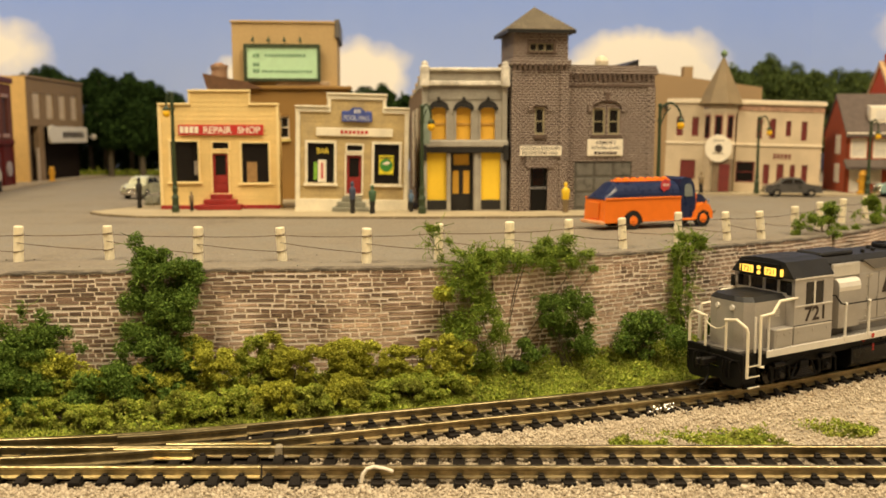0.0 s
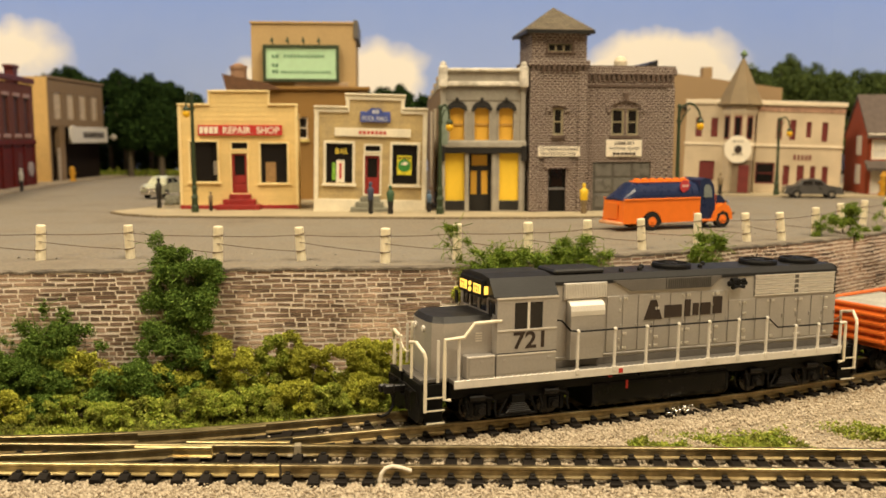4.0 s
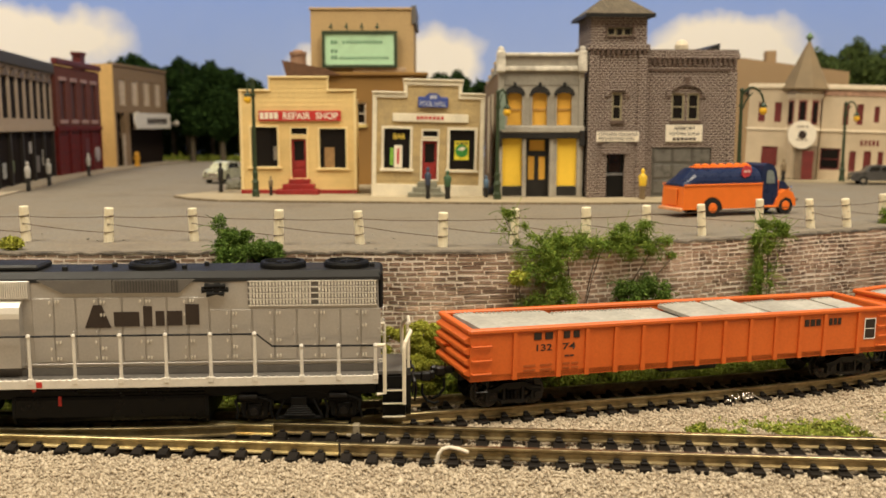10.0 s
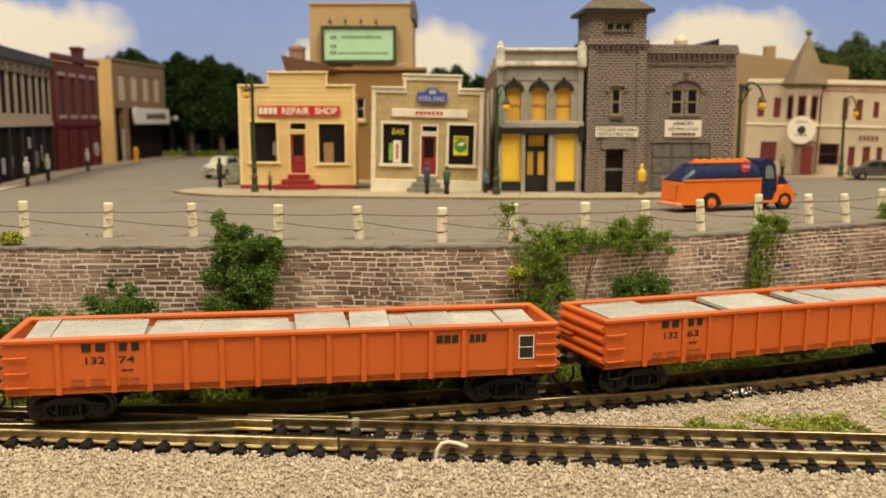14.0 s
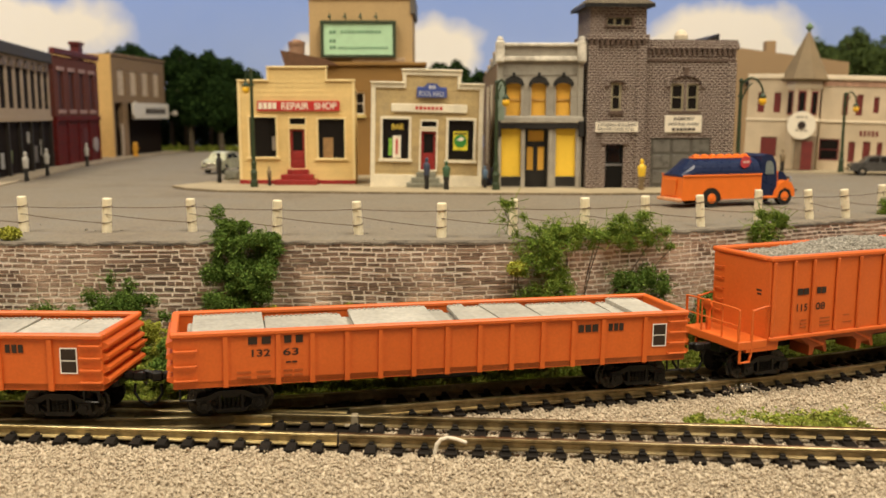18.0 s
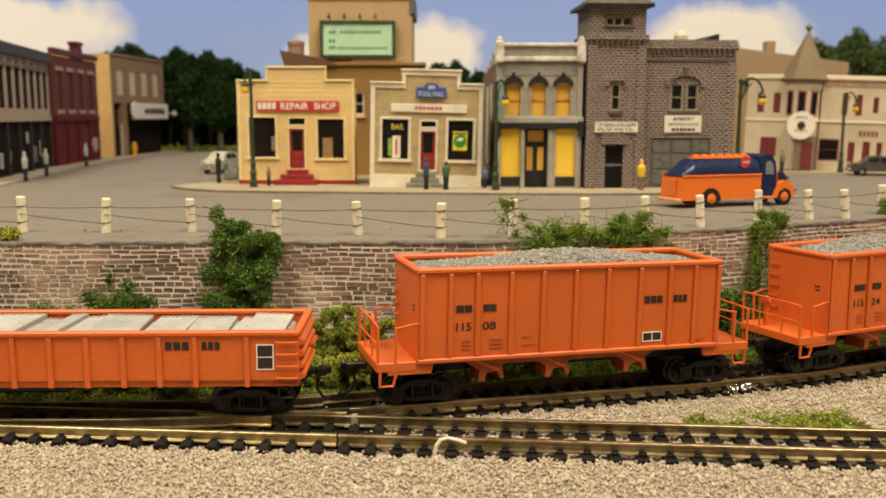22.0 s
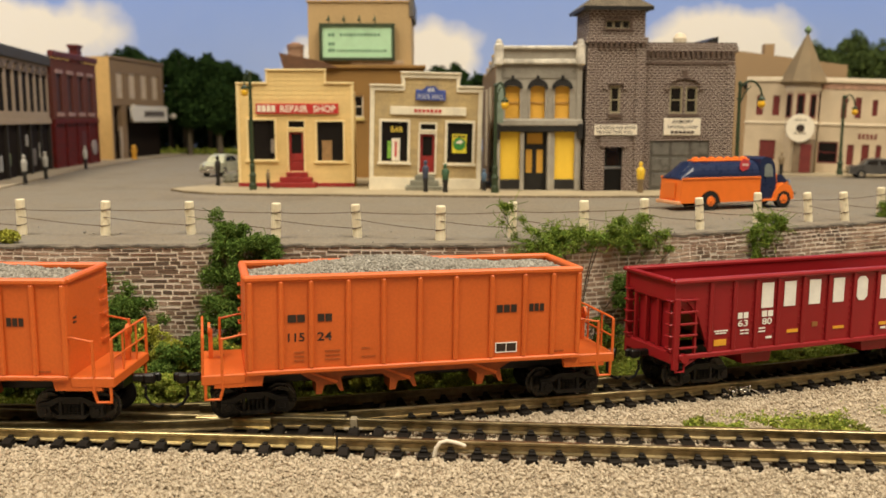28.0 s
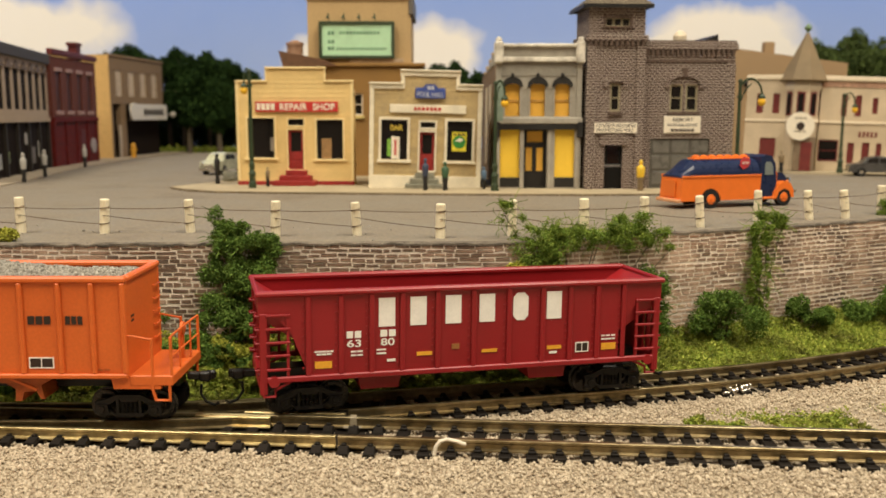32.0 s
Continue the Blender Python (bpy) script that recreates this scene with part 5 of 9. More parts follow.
def stencil_box(car, x0, x1, z0, z1, y):
    part("stencil_panel", G().box(x0, x1, y - 0.05, y + 0.02, z0, z1), MARKING, car, "black service panel with a white border")
    for a, b, c_, d in ((x0, x1, z1, z1 + 0.2), (x0, x1, z0 - 0.2, z0), (x0 - 0.2, x0, z0 - 0.2, z1 + 0.2), (x1, x1 + 0.2, z0 - 0.2, z1 + 0.2)):
        part("stencil_border", G().box(a, b, y - 0.07, y + 0.02, c_, d), WHITE_MARK, car)
    if x1 - x0 < z1 - z0:
        part("stencil_border", G().box(x0, x1, y - 0.07, y + 0.02, (z0 + z1) / 2 - 0.08, (z0 + z1) / 2 + 0.08), WHITE_MARK, car)
    else:
        part("stencil_border", G().box((x0 + x1) / 2 - 0.08, (x0 + x1) / 2 + 0.08, y - 0.07, y + 0.02, z0, z1), WHITE_MARK, car)


def gondola(numbers, seed):
    c = thing("gondola_car", "bright orange ribbed gondola car loaded with concrete slabs", "gondola car", group="orange gondola cars")
    L, W = 50.4, 9.2
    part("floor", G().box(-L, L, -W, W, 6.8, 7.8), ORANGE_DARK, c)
    for sy in (-1, 1):
        a, b = sorted((sy * (W - 0.7), sy * W))
        part("side_panel", G().box(-L, L, a, b, 6.6, 16.2, 0.08), ORANGE, c, "orange gondola side")
        a, b = sorted((sy * (W - 0.9), sy * (W + 0.55)))
        part("top_rail", G().box(-L - 0.4, L + 0.4, a, b, 15.9, 16.9, 0.25), ORANGE, c)
        a, b = sorted((sy * W, sy * (W + 0.45)))
        for x in (-41.3, -32.0, -25.8, -19.4, -13.1, -6.7, -0.2, 6.3, 12.8, 19.2, 25.6, 32.0, 41.2):
            part("rib", G().prism([(x - 0.46, 6.6), (x + 0.46, 6.6), (x + 0.40, 15.9), (x - 0.40, 15.9)], a, b + (0.15 if sy > 0 else 0)), ORANGE, c)
        for x in (-48.2, 48.4):
            for z in ((8.2, 10.8, 13.6) if x < 0 else (8.2, 10.4, 12.6, 14.8)):
                part("grab_iron", G().tube([(x - 1.9, sy * W, z), (x - 1.9, sy * (W + 0.55), z), (x + 1.9, sy * (W + 0.55), z), (x + 1.9, sy * W, z)], 0.22, 5), ORANGE, c)
    for sx in (-1, 1):
        a, b = sorted((sx * L, sx * (L - 0.8)))
        part("end_panel", G().box(a, b, -W + 0.7, W - 0.7, 6.6, 16.4, 0.08), ORANGE, c)
        a, b = sorted((sx * L - sx * 0.9, sx * (L + 0.5)))
        part("end_top_rail", G().box(a, b, -W + 0.85, W - 0.85, 15.95, 16.85, 0.2), ORANGE, c)
        for z in (7.6, 9.7, 11.8, 13.9):
            part("end_rib", G().prism([(sx * L, z), (sx * (L + 1.1), z + 0.5), (sx * (L + 1.1), z + 1.0), (sx * L, z + 1.5)], -W + 0.4, W - 0.4), ORANGE, c)
        part("brake_step", G().box(min(sx * L, sx * (L + 1.6)), max(sx * L, sx * (L + 1.6)), 2.4, 8.8, 11.2, 11.6), ORANGE, c)
        for sy in (-1, 1):
            x = sx * (L - 2.4)
            part("stirrup", G().tube([(x - 1.3, sy * 8.9, 6.8), (x - 1.3, sy * 8.9, 4.4), (x + 1.3, sy * 8.9, 4.4), (x + 1.3, sy * 8.9, 6.8)], 0.25, 5), SOOT, c, "dark bent stirrup step")
        coupler(c, sx * (L + 0.2), sx, 4.0)
    part("centre_sill", G().box(-L, L, -2.4, 2.4, 5.2, 6.9, 0.1).box(-6, 8, -5, 5, 4.4, 6.8, 0.3), SOOT, c)
    freight_truck(c, -40.4)
    freight_truck(c, 41.2)
    y = -W - 0.08
    bars("reporting_mark", c, MARKING, -37.3, -35.7, 14.2, 15.6, y, 1)
    bars("reporting_mark", c, MARKING, -34.9, -33.3, 14.2, 15.6, y, 1)
    bars("reporting_mark", c, MARKING, -30.9, -29.6, 14.2, 15.6, y, 1)
    bars("reporting_mark", c, MARKING, -28.8, -27.5, 14.2, 15.6, y, 1)
    lettering("car_number", numbers[0], 3.3, 1.35, MARKING, c, at(-36.7, y, 11.9), "dark car number")
    lettering("car_number", numbers[1], 2.8, 1.35, MARKING, c, at(-31.1, y, 11.9))
    bars("small_print", c, MARKING, -30.6, -28.6, 10.5, 10.8, y, 2, 0.2)
    for z in (8.0, 8.9):
        bars("small_print", c, FAINT_MARK, -39.4, -33.4, z, z + 0.4, y, 2, 1.0)
        bars("small_print", c, FAINT_MARK, -31.0, -27.6, z, z + 0.4, y, 2, 0.4)
    bars("side_mark", c, MARKING, 26.7, 30.9, 13.4, 14.9, y, 3, 0.3)
    bars("side_mark", c, MARKING, 33.2, 36.4, 13.4, 14.9, y, 3, 0.3)
    stencil_box(c, 43.1, 45.8, 9.9, 14.2, -W - 0.1)
    # the load, slab by slab
    ld = thing("slab_load", "pale concrete slabs lying in the gondola in overlapping rows", "concrete slabs", group="slab loads")
    r = random.Random(seed)
    part("slab", G().box(-48.0, 48.0, -7.4, 7.4, 7.9, 14.9, 0.3), CONCRETE, ld, "lower courses of concrete slabs")
    x = -47.2
    while x < 46:
        w = r.choice((3.2, 5.0, 7.5, 9, 13, 16, 4.2))
        e = min(x + w, 47.4)
        if 47.4 - e < 4:
            e = 47.4
        z, raised = 15.5 + r.uniform(-0.15, 0.15), r.random() < 0.45
        if raised:
            z += 0.65
        sk, tilt = r.uniform(-1.2, 1.0), r.uniform(-0.25, 0.3)
        g = G()
        g.add([(x, -7.7, z - 0.75), (e, -7.7, z - 0.75), (e, -7.7, z + tilt), (x, -7.7, z), (x + sk, 7.6, z - 0.6), (e + sk, 7.6, z - 0.6), (e + sk, 7.6, z + 0.2 + tilt), (x + sk, 7.6, z + 0.2)],
              [(0, 1, 2, 3), (4, 7, 6, 5), (0, 3, 7, 4), (1, 5, 6, 2), (3, 2, 6, 7), (0, 4, 5, 1)])
        # cast knobs in rows along both long edges
        n = int((e - x) / 0.95)
        for k in range(n):
            q = x + 0.5 + k * 0.95
            for yy in (-7.3, 7.0):
                zz = z + tilt * (q - x) / (e - x) + (0.2 if yy > 0 else 0)
                dx = sk * (yy + 7.7) / 15.3
                g.box(q + dx - 0.22, q + dx + 0.22, yy - 0.3, yy + 0.3, zz - 0.1, zz + 0.22)
        part("slab", g, CONCRETE, ld)
        x = e
        if r.random() < 0.3:
            x += 0.5
    return c, ld


def orange_hopper(numbers, seed):
    c = thing("ballast_hopper", "tall orange ribbed ballast hopper heaped with grey gravel", "hopper car", group="orange ballast hoppers")
    L, W, Z0, Z1 = 32.2, 9.1, 9.2, 27.0
    for sy in (-1, 1):
        a, b = sorted((sy * (W - 0.7), sy * W))
        part("side_panel", G().box(-L, L, a, b, Z0, Z1 - 0.4, 0.08), ORANGE, c, "orange hopper side")
        a, b = sorted((sy * (W - 1.1), sy * (W + 0.6)))
        part("top_rail", G().box(-L - 0.3, L + 0.3, a, b, Z1 - 0.9, Z1 + 0.2, 0.3), ORANGE, c)
        a, b = sorted((sy * W, sy * (W + 0.7)))
        part("bottom_rail", G().box(-L, L, a, b, Z0 - 0.2, Z0 + 0.7, 0.2), ORANGE, c)
        for x in (-31.4, -25.9, -20.5, -13.7, -7.1, -0.2, 6.8, 13.9, 20.6, 26.4, 31.8):
            a, b = sorted((sy * W, sy * (W + 0.65)))
            part("rib", G().box(x - 0.48, x + 0.48, a, b, Z0 + 0.6, Z1 - 0.8, 0.28), ORANGE, c)
    for sx in (-1, 1):
        a, b = sorted((sx * (L - 0.7), sx * L))
        part("end_panel", G().box(a, b, -W + 0.7, W - 0.7, Z0, Z1 - 0.3, 0.08), ORANGE, c)
        a, b = sorted((sx * (L - 1.0), sx * (L + 0.5)))
        part("end_top_rail", G().box(a, b, -W + 1.05, W - 1.05, Z1 - 0.85, Z1 + 0.15, 0.3), ORANGE, c)
        for z in (13, 15.5, 18, 20.5, 23):
            part("rung", G().tube([(sx * L, 5.6, z), (sx * (L + 0.55), 5.6, z), (sx * (L + 0.55), 8.3, z), (sx * L, 8.3, z)], 0.15, 5), ORANGE, c)
        part("end_marking", G().box(min(sx * L, sx * (L + 0.06)), max(sx * L, sx * (L + 0.06)), -6.5, -5.0, 19.4, 19.8).box(min(sx * L, sx * (L + 0.06)), max(sx * L, sx * (L + 0.06)), -6.5, -5.2, 18.6, 19.0), MARKING, c)
        # end platform with railings
        x0, x1 = sorted((sx * L, sx * (L + 7.8)))
        part("platform", G().box(x0, x1, -W, W, 7.6, 9.5, 0.2), ORANGE, c, "orange end platform")
        x0, x1 = sorted((sx * (L - 7.5), sx * (L + 4.5)))
        for sy in (-1, 1):
            a, b = sorted((sy * (W - 1.0), sy * (W - 0.1)))
            part("end_sill", G().prism([(sx * (L - 3.2), 9.1), (sx * (L + 5.6), 9.1), (sx * (L + 5.6), 7.0), (sx * (L - 2.8), 7.0)], a, b), ORANGE, c)
            e = sx * (L + 7.5)
            m = sx * (L + 4.2)
            part("railing_post", G().box(e - 0.24, e + 0.24, sy * (W - 0.4) - 0.24, sy * (W - 0.4) + 0.24, 9.3, 16.4, 0.08), ORANGE, c)
            part("railing_post", G().box(m - 0.24, m + 0.24, sy * (W - 0.2) - 0.24, sy * (W - 0.2) + 0.24, 6.6, 16.2, 0.08), ORANGE, c)
            part("side_rail", G().tube([(m, sy * (W - 0.2), 15.9), (sx * (L + 0.8), sy * (W - 0.2), 16.6), (sx * (L - 0.2), sy * (W - 0.1), 16.6)], 0.22, 6), ORANGE, c)
            part("stirrup", G().tube([(e - sx * 0.4, sy * (W - 0.3), 7.8), (e - sx * 0.4, sy * (W - 0.3), 4.9), (m + sx * 0.4, sy * (W - 0.3), 4.9), (m - sx * 0.3, sy * (W - 0.3), 7.6)], 0.32, 6), ORANGE, c)
        e = sx * (L + 7.5)
        for y in (-3.4, 3.4):
            part("railing_post", G().box(e - 0.17, e + 0.17, y - 0.17, y + 0.17, 9.3, 16.4, 0.05), ORANGE, c)
        part("end_rail", G().tube([(e, -W + 0.4, 16.4), (e, -5.6, 16.5), (e, 5.6, 16.5), (e, W - 0.4, 16.4)], 0.22, 6), ORANGE, c)
        part("end_rail", G().tube([(e, -W + 0.4, 12.8), (e, W - 0.4, 12.8)], 0.17, 6), ORANGE, c)
        part("brake_wheel", G().cyl((e - sx * 1.0, 3.0, 15.2), (e - sx * 1.5, 3.0, 15.2), 1.3, 1.3, 16), ORANGE, c)
        part("brake_stand", G().box(e - sx * 1.5 - 0.4, e - sx * 1.5 + 0.4, 2.6, 3.4, 9.4, 15.2), ORANGE, c)
        coupler(c, sx * (L + 7.8), sx, 4.4)
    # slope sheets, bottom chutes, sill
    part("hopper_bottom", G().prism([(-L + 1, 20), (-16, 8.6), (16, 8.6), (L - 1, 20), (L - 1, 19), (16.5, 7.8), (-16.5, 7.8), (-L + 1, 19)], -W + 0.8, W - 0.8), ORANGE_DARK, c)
    part("centre_sill", G().box(-39, 39, -2.2, 2.2, 5.4, 7.8, 0.1), SOOT, c)
    for x in (-17.8, -3.9, 13.3):
        for sy in (-1, 1):
            a, b = sorted((sy * 2.4, sy * 8.2))
            part("chute", G().prism([(x - 5.6, 9.2), (x + 6.0, 9.2), (x + 2.9, 7.4), (x + 3.4, 4.9), (x + 2.7, 4.9), (x + 2.0, 6.3), (x - 0.2, 6.2), (x - 0.7, 4.5), (x - 1.8, 4.5), (x - 1.7, 6.7)], a, b), CHUTE, c, "dark orange discharge chute")
            part("chute_gate", G().prism([(x - 3.8, 9.0), (x - 3.0, 9.0), (x + 2.3, 6.9), (x + 2.0, 6.4)], sy * 8.25 - 0.2, sy * 8.25 + 0.2), ORANGE, c)
    freight_truck(c, -30.6)
    freight_truck(c, 31.2)
    y = -W - 0.08
    for a, b in ((-24.7, -23.2), (-23.0, -21.6), (-19.3, -18.1), (-17.9, -16.7)):
        bars("reporting_mark", c, MARKING, a, b, 18.5, 19.9, y)
    lettering("car_number", numbers[0], 3.0, 1.6, MARKING, c, at(-24.7, y, 14.9), "dark car number")
    lettering("car_number", numbers[1], 2.7, 1.6, MARKING, c, at(-19.4, y, 14.9))
    for z in (11.2, 12.0, 12.8):
        bars("small_print", c, FAINT_MARK, -23.6, -21.8, z, z + 0.3, y)
        bars("small_print", c, FAINT_MARK, -18.0, -15.2, z, z + 0.3, y)
    bars("small_print", c, FAINT_MARK, -11.2, -9.6, 13.0, 13.3, y)
    bars("small_print", c, FAINT_MARK, -11.2, -8.6, 11.4, 11.7, y, 3, 0.15)
    bars("small_print", c, FAINT_MARK, 26.8, 29.0, 10.4, 10.7, y, 2, 0.15)
    bars("side_mark", c, MARKING, 15.0, 19.0, 18.7, 20.2, y, 3, 0.25)
    bars("side_mark", c, MARKING, 21.6, 24.6, 18.7, 20.2, y, 3, 0.25)
    stencil_box(c, 15.0, 19.0, 11.0, 12.6, y)
    # heaped gravel
    ld = thing("gravel_load", "heap of grey gravel in the hopper", "gravel", group="gravel loads")
    xs, ys = np.linspace(-L + 0.8, L - 0.8, 40), np.linspace(-W + 0.8, W - 0.8, 10)
    r = random.Random(seed)
    ph = r.uniform(0, 9)
    V, F = [], []

    def heap(x, y_):
        ex, ey = 1 - (x / L) ** 6, 1 - (y_ / W) ** 4
        return 25.4 + 2.9 * max(0, ex * ey) * (0.66 + 0.34 * math.sin(x * 0.12 + ph)) + 0.3 * hash_noise(x + seed * 7, y_, 0.4)
    for x in xs:
        for y_ in ys:
            V.append((x, y_, heap(x, y_)))
    n, m = len(xs), len(ys)
    F = [(i * m + j, (i + 1) * m + j, (i + 1) * m + j + 1, i * m + j + 1) for i in range(n - 1) for j in range(m - 1)]
    part("gravel_bed", big_mesh("gravel_bed", np.array(V), np.array(F), GRAVEL), GRAVEL, ld, kind="stuff")
    k = 9000
    px, py = RNG.uniform(-L + 0.9, L - 0.9, k), RNG.uniform(-W + 0.9, W - 0.9, k)
    pts = np.array([(a, b, heap(a, b) + 0.05) for a, b in zip(px, py)])
    part("gravel", strew("gravel", pts, 0.25, GRAVEL), GRAVEL, ld, kind="stuff")
    part("gravel_base", G().box(-L + 0.8, L - 0.8, -W + 0.8, W - 0.8, 20.2, 24.4), GRAVEL, ld)
    return c, ld


def maroon_hopper():
    c = thing("empty_hopper", "empty maroon ribbed open hopper with white lettering", "hopper car")
    L, W, Z0, Z1 = 39.9, 9.0, 7.8, 23.6
    for sy in (-1, 1):
        a, b = sorted((sy * (W - 0.6), sy * W))
        part("side_panel", G().prism([(-L, 19.6), (-37.0, 19.6), (-34.0, 16.0), (-30.8, 8.0), (30.8, 8.0), (30.8, 14.0), (35.0, 19.6), (L, 19.6), (L, Z1), (-L, Z1)], a, b), MAROON, c, "maroon hopper side")
        a, b = sorted((sy * (W - 1.0), sy * (W + 0.8)))
        part("top_rail", G().box(-L - 0.5, L + 0.5, a, b, Z1 - 0.6, Z1 + 0.4, 0.3), MAROON, c)
        a, b = sorted((sy * (W - 0.2), sy * (W + 0.6)))
        part("bottom_rail", G().box(-38.5, 38.5, a, b, Z0 - 0.6, Z0 + 0.5, 0.2), MAROON, c)
        for x in (-31.0, -25.0, -19.3, -13.5, -6.7, 0.4, 7.5, 14.4, 20.2, 26.0, 31.6):
            a, b = sorted((sy * W, sy * (W + 0.5)))
            rib = part("rib", G().box(x - 0.5, x + 0.5, a, b, Z0 + 0.3, Z1 - 0.6, 0.15), MAROON, c)
            g = G()
            for k in range(9):
                z = 9.5 + k * 1.45
                g.box(x - 1.05, x - 0.75, sy * W - 0.2, sy * W + 0.2, z, z + 0.3)
            part("rivet", g, MAROON, rib, kind="stuff")
        for sx in (-1, 1):
            part("corner_post", G().box(min(sx * 39.7, sx * 38.3), max(sx * 39.7, sx * 38.3), sy * (W - 0.3) - 0.5, sy * (W - 0.3) + 0.5, 5.0, 20.0, 0.15), MAROON, c)
            part("ladder_post", G().box(min(sx * 34.4, sx * 34.9), max(sx * 34.4, sx * 34.9), sy * W - 0.3, sy * W + 0.3, 8.0, 20.0), MAROON, c)
            for z in (9.4, 12.0, 14.4, 16.9, 19.4):
                part("rung", G().box(min(sx * 34.2, sx * 38.6), max(sx * 34.2, sx * 38.6), sy * (W + 0.2) - 0.3, sy * (W + 0.2) + 0.3, z, z + 0.45, 0.08), MAROON, c)
            part("jacking_pad", G().cyl((sx * 37.2, sy * (W - 0.6), 7.4), (sx * 37.2, sy * (W + 0.7), 7.4), 1.0, 1.0, 12), MAROON, c)
            part("stirrup", G().tube([(sx * 39.0, sy * W, 7.2), (sx * 39.0, sy * W, 4.6), (sx * 37.0, sy * W, 4.6), (sx * 37.0, sy * W, 5.8), (sx * 33.5, sy * W, 7.6)], 0.3, 6), MAROON, c)
    for sx in (-1, 1):
        a, b = sorted((sx * (L - 0.5), sx * (L + 0.4)))
        part("end_top_rail", G().box(a, b, -W + 0.95, W - 0.95, Z1 - 0.6, Z1 + 0.4, 0.3), MAROON, c)
        part("slope_sheet", G().prism([(sx * (L - 0.5), Z1 - 0.4), (sx * (L - 0.5), 19.0), (sx * 24.0, 8.4), (sx * 24.0, 9.0), (sx * 30.5, 14.5), (sx * 31.0, Z1 - 6.0)], -W + 0.6, W - 0.6), MAROON, c, "sloping maroon hopper end")
        part("end_sill", G().box(min(sx * 38.2, sx * 39.9), max(sx * 38.2, sx * 39.9), -W + 0.6, W - 0.6, 6.2, 8.6, 0.2), MAROON, c)
        for y in (-7.6, -4.6, 4.6, 7.6):
            for z in (9.4, 12.0, 14.4, 16.9, 19.4):
                if abs(y) > 5:
                    part("end_rung", G().tube([(sx * 39.2, y - 1.0, z), (sx * 40.3, y - 0.8, z), (sx * 40.3, y + 0.8, z), (sx * 39.2, y + 1.0, z)], 0.25, 5), MAROON, c)
        part("end_plate", G().box(min(sx * 37.6, sx * 38.1), max(sx * 37.6, sx * 38.1), -6.2, 6.2, 8.6, 20.4, 0.05), MAROON, c, "flat maroon end plate")
        for y in (-6.2, -2.2, 2.2, 6.2):
            part("end_strut", G().box(min(sx * 38.4, sx * 39.2), max(sx * 38.4, sx * 39.2), y - 0.4, y + 0.4, 8.5, 20.0), MAROON, c)
        coupler(c, sx * 39.8, sx, 4.4)
    part("hopper_bottom", G().box(-25, 25, -W + 0.6, W - 0.6, 8.0, 8.8), MAROON, c)
    part("ridge", G().prism([(-5, 8.8), (0, 15.0), (5, 8.8)], -W + 0.6, W - 0.6), MAROON, c)
    part("centre_sill", G().box(-38, 38, -2.2, 2.2, 5.6, 8.0, 0.1), SOOT, c)
    for x in (-17.5, 16.0):
        part("outlet_gate", G().prism([(x - 4.2, 7.6), (x + 4.2, 7.6), (x + 3.6, 4.6), (x - 3.6, 4.6)], -7.8, 7.8), MAROON, c, "maroon outlet gate")
    freight_truck(c, -30.6)
    freight_truck(c, 30.6)
    y = -W - 0.12
    # large white blocks in place of the owner's name
    for k, x in enumerate((-18.0, -12.0, -5.2, 1.5, 8.3, 15.2)):
        w = 3.1
        if k == 4:
            g = G().prism([(x, 17.6), (x + 0.8, 16.7), (x + w - 0.8, 16.7), (x + w, 17.6), (x + w, 21.2), (x + w - 0.8, 22.1), (x + 0.8, 22.1), (x, 21.2)], y - 0.05, y + 0.1)
        else:
            g = G().box(x, x + w, y - 0.05, y + 0.1, 16.7, 22.1)
        part("white_letter_block", g, WHITE_MARK, c, "large white lettering block")
    for x0, x1 in ((-24.0, -22.8), (-22.5, -21.3), (-17.7, -16.4), (-16.1, -14.8)):
        bars("reporting_mark", c, WHITE_MARK, x0, x1, 14.8, 16.1, y)
    lettering("car_number", "63", 2.6, 1.4, WHITE_MARK, c, at(-23.9, y - 0.05, 13.1), "white car number")
    lettering("car_number", "80", 2.6, 1.4, WHITE_MARK, c, at(-17.6, y - 0.05, 13.1))
    for z in (11.0, 11.7):
        bars("small_print", c, WHITE_MARK, -23.2, -21.0, z + 0.4, z + 0.7, y, 2, 0.2)
        bars("small_print", c, WHITE_MARK, -18.4, -16.6, z + 0.5, z + 0.8, y)
    bars("small_print", c, WHITE_MARK, -16.4, -14.8, 10.0, 10.5, y)
    bars("small_print", c, WHITE_MARK, -29.9, -26.4, 12.4, 12.7, y, 5, 0.12)
    bars("small_print", c, WHITE_MARK, -29.5, -26.8, 11.9, 12.2, y, 3, 0.12)
    bars("small_print", c, WHITE_MARK, 27.0, 30.0, 12.6, 12.9, y, 3, 0.3)
    bars("small_print", c, WHITE_MARK, 27.0, 30.0, 11.9, 12.2, y, 4, 0.15)
    bars("small_print", c, WHITE_MARK, 16.0, 17.6, 9.7, 10.2, y)
    for x0, x1, z0, z1 in ((-29.8, -26.7, 9.4, 10.7), (-10.7, -7.7, 10.8, 11.5), (2.1, 5.2, 10.7, 11.3), (15.5, 18.5, 10.6, 11.3), (27.1, 30.2, 9.9, 11.2)):
        part("yellow_marking", G().box(x0, x1, y - 0.04, y + 0.1, z0, z1), YELLOW_MARK, c, "yellow marking plate")
    part("yellow_marking", G().box(-3.9, -2.4, y - 0.04, y + 0.1, 11.7, 12.7), mat("faded_tan_marking", (0.4, 0.17, 0.05)), c)
    stencil_box(c, 21.7, 24.1, 9.9, 11.5, y)
    return c


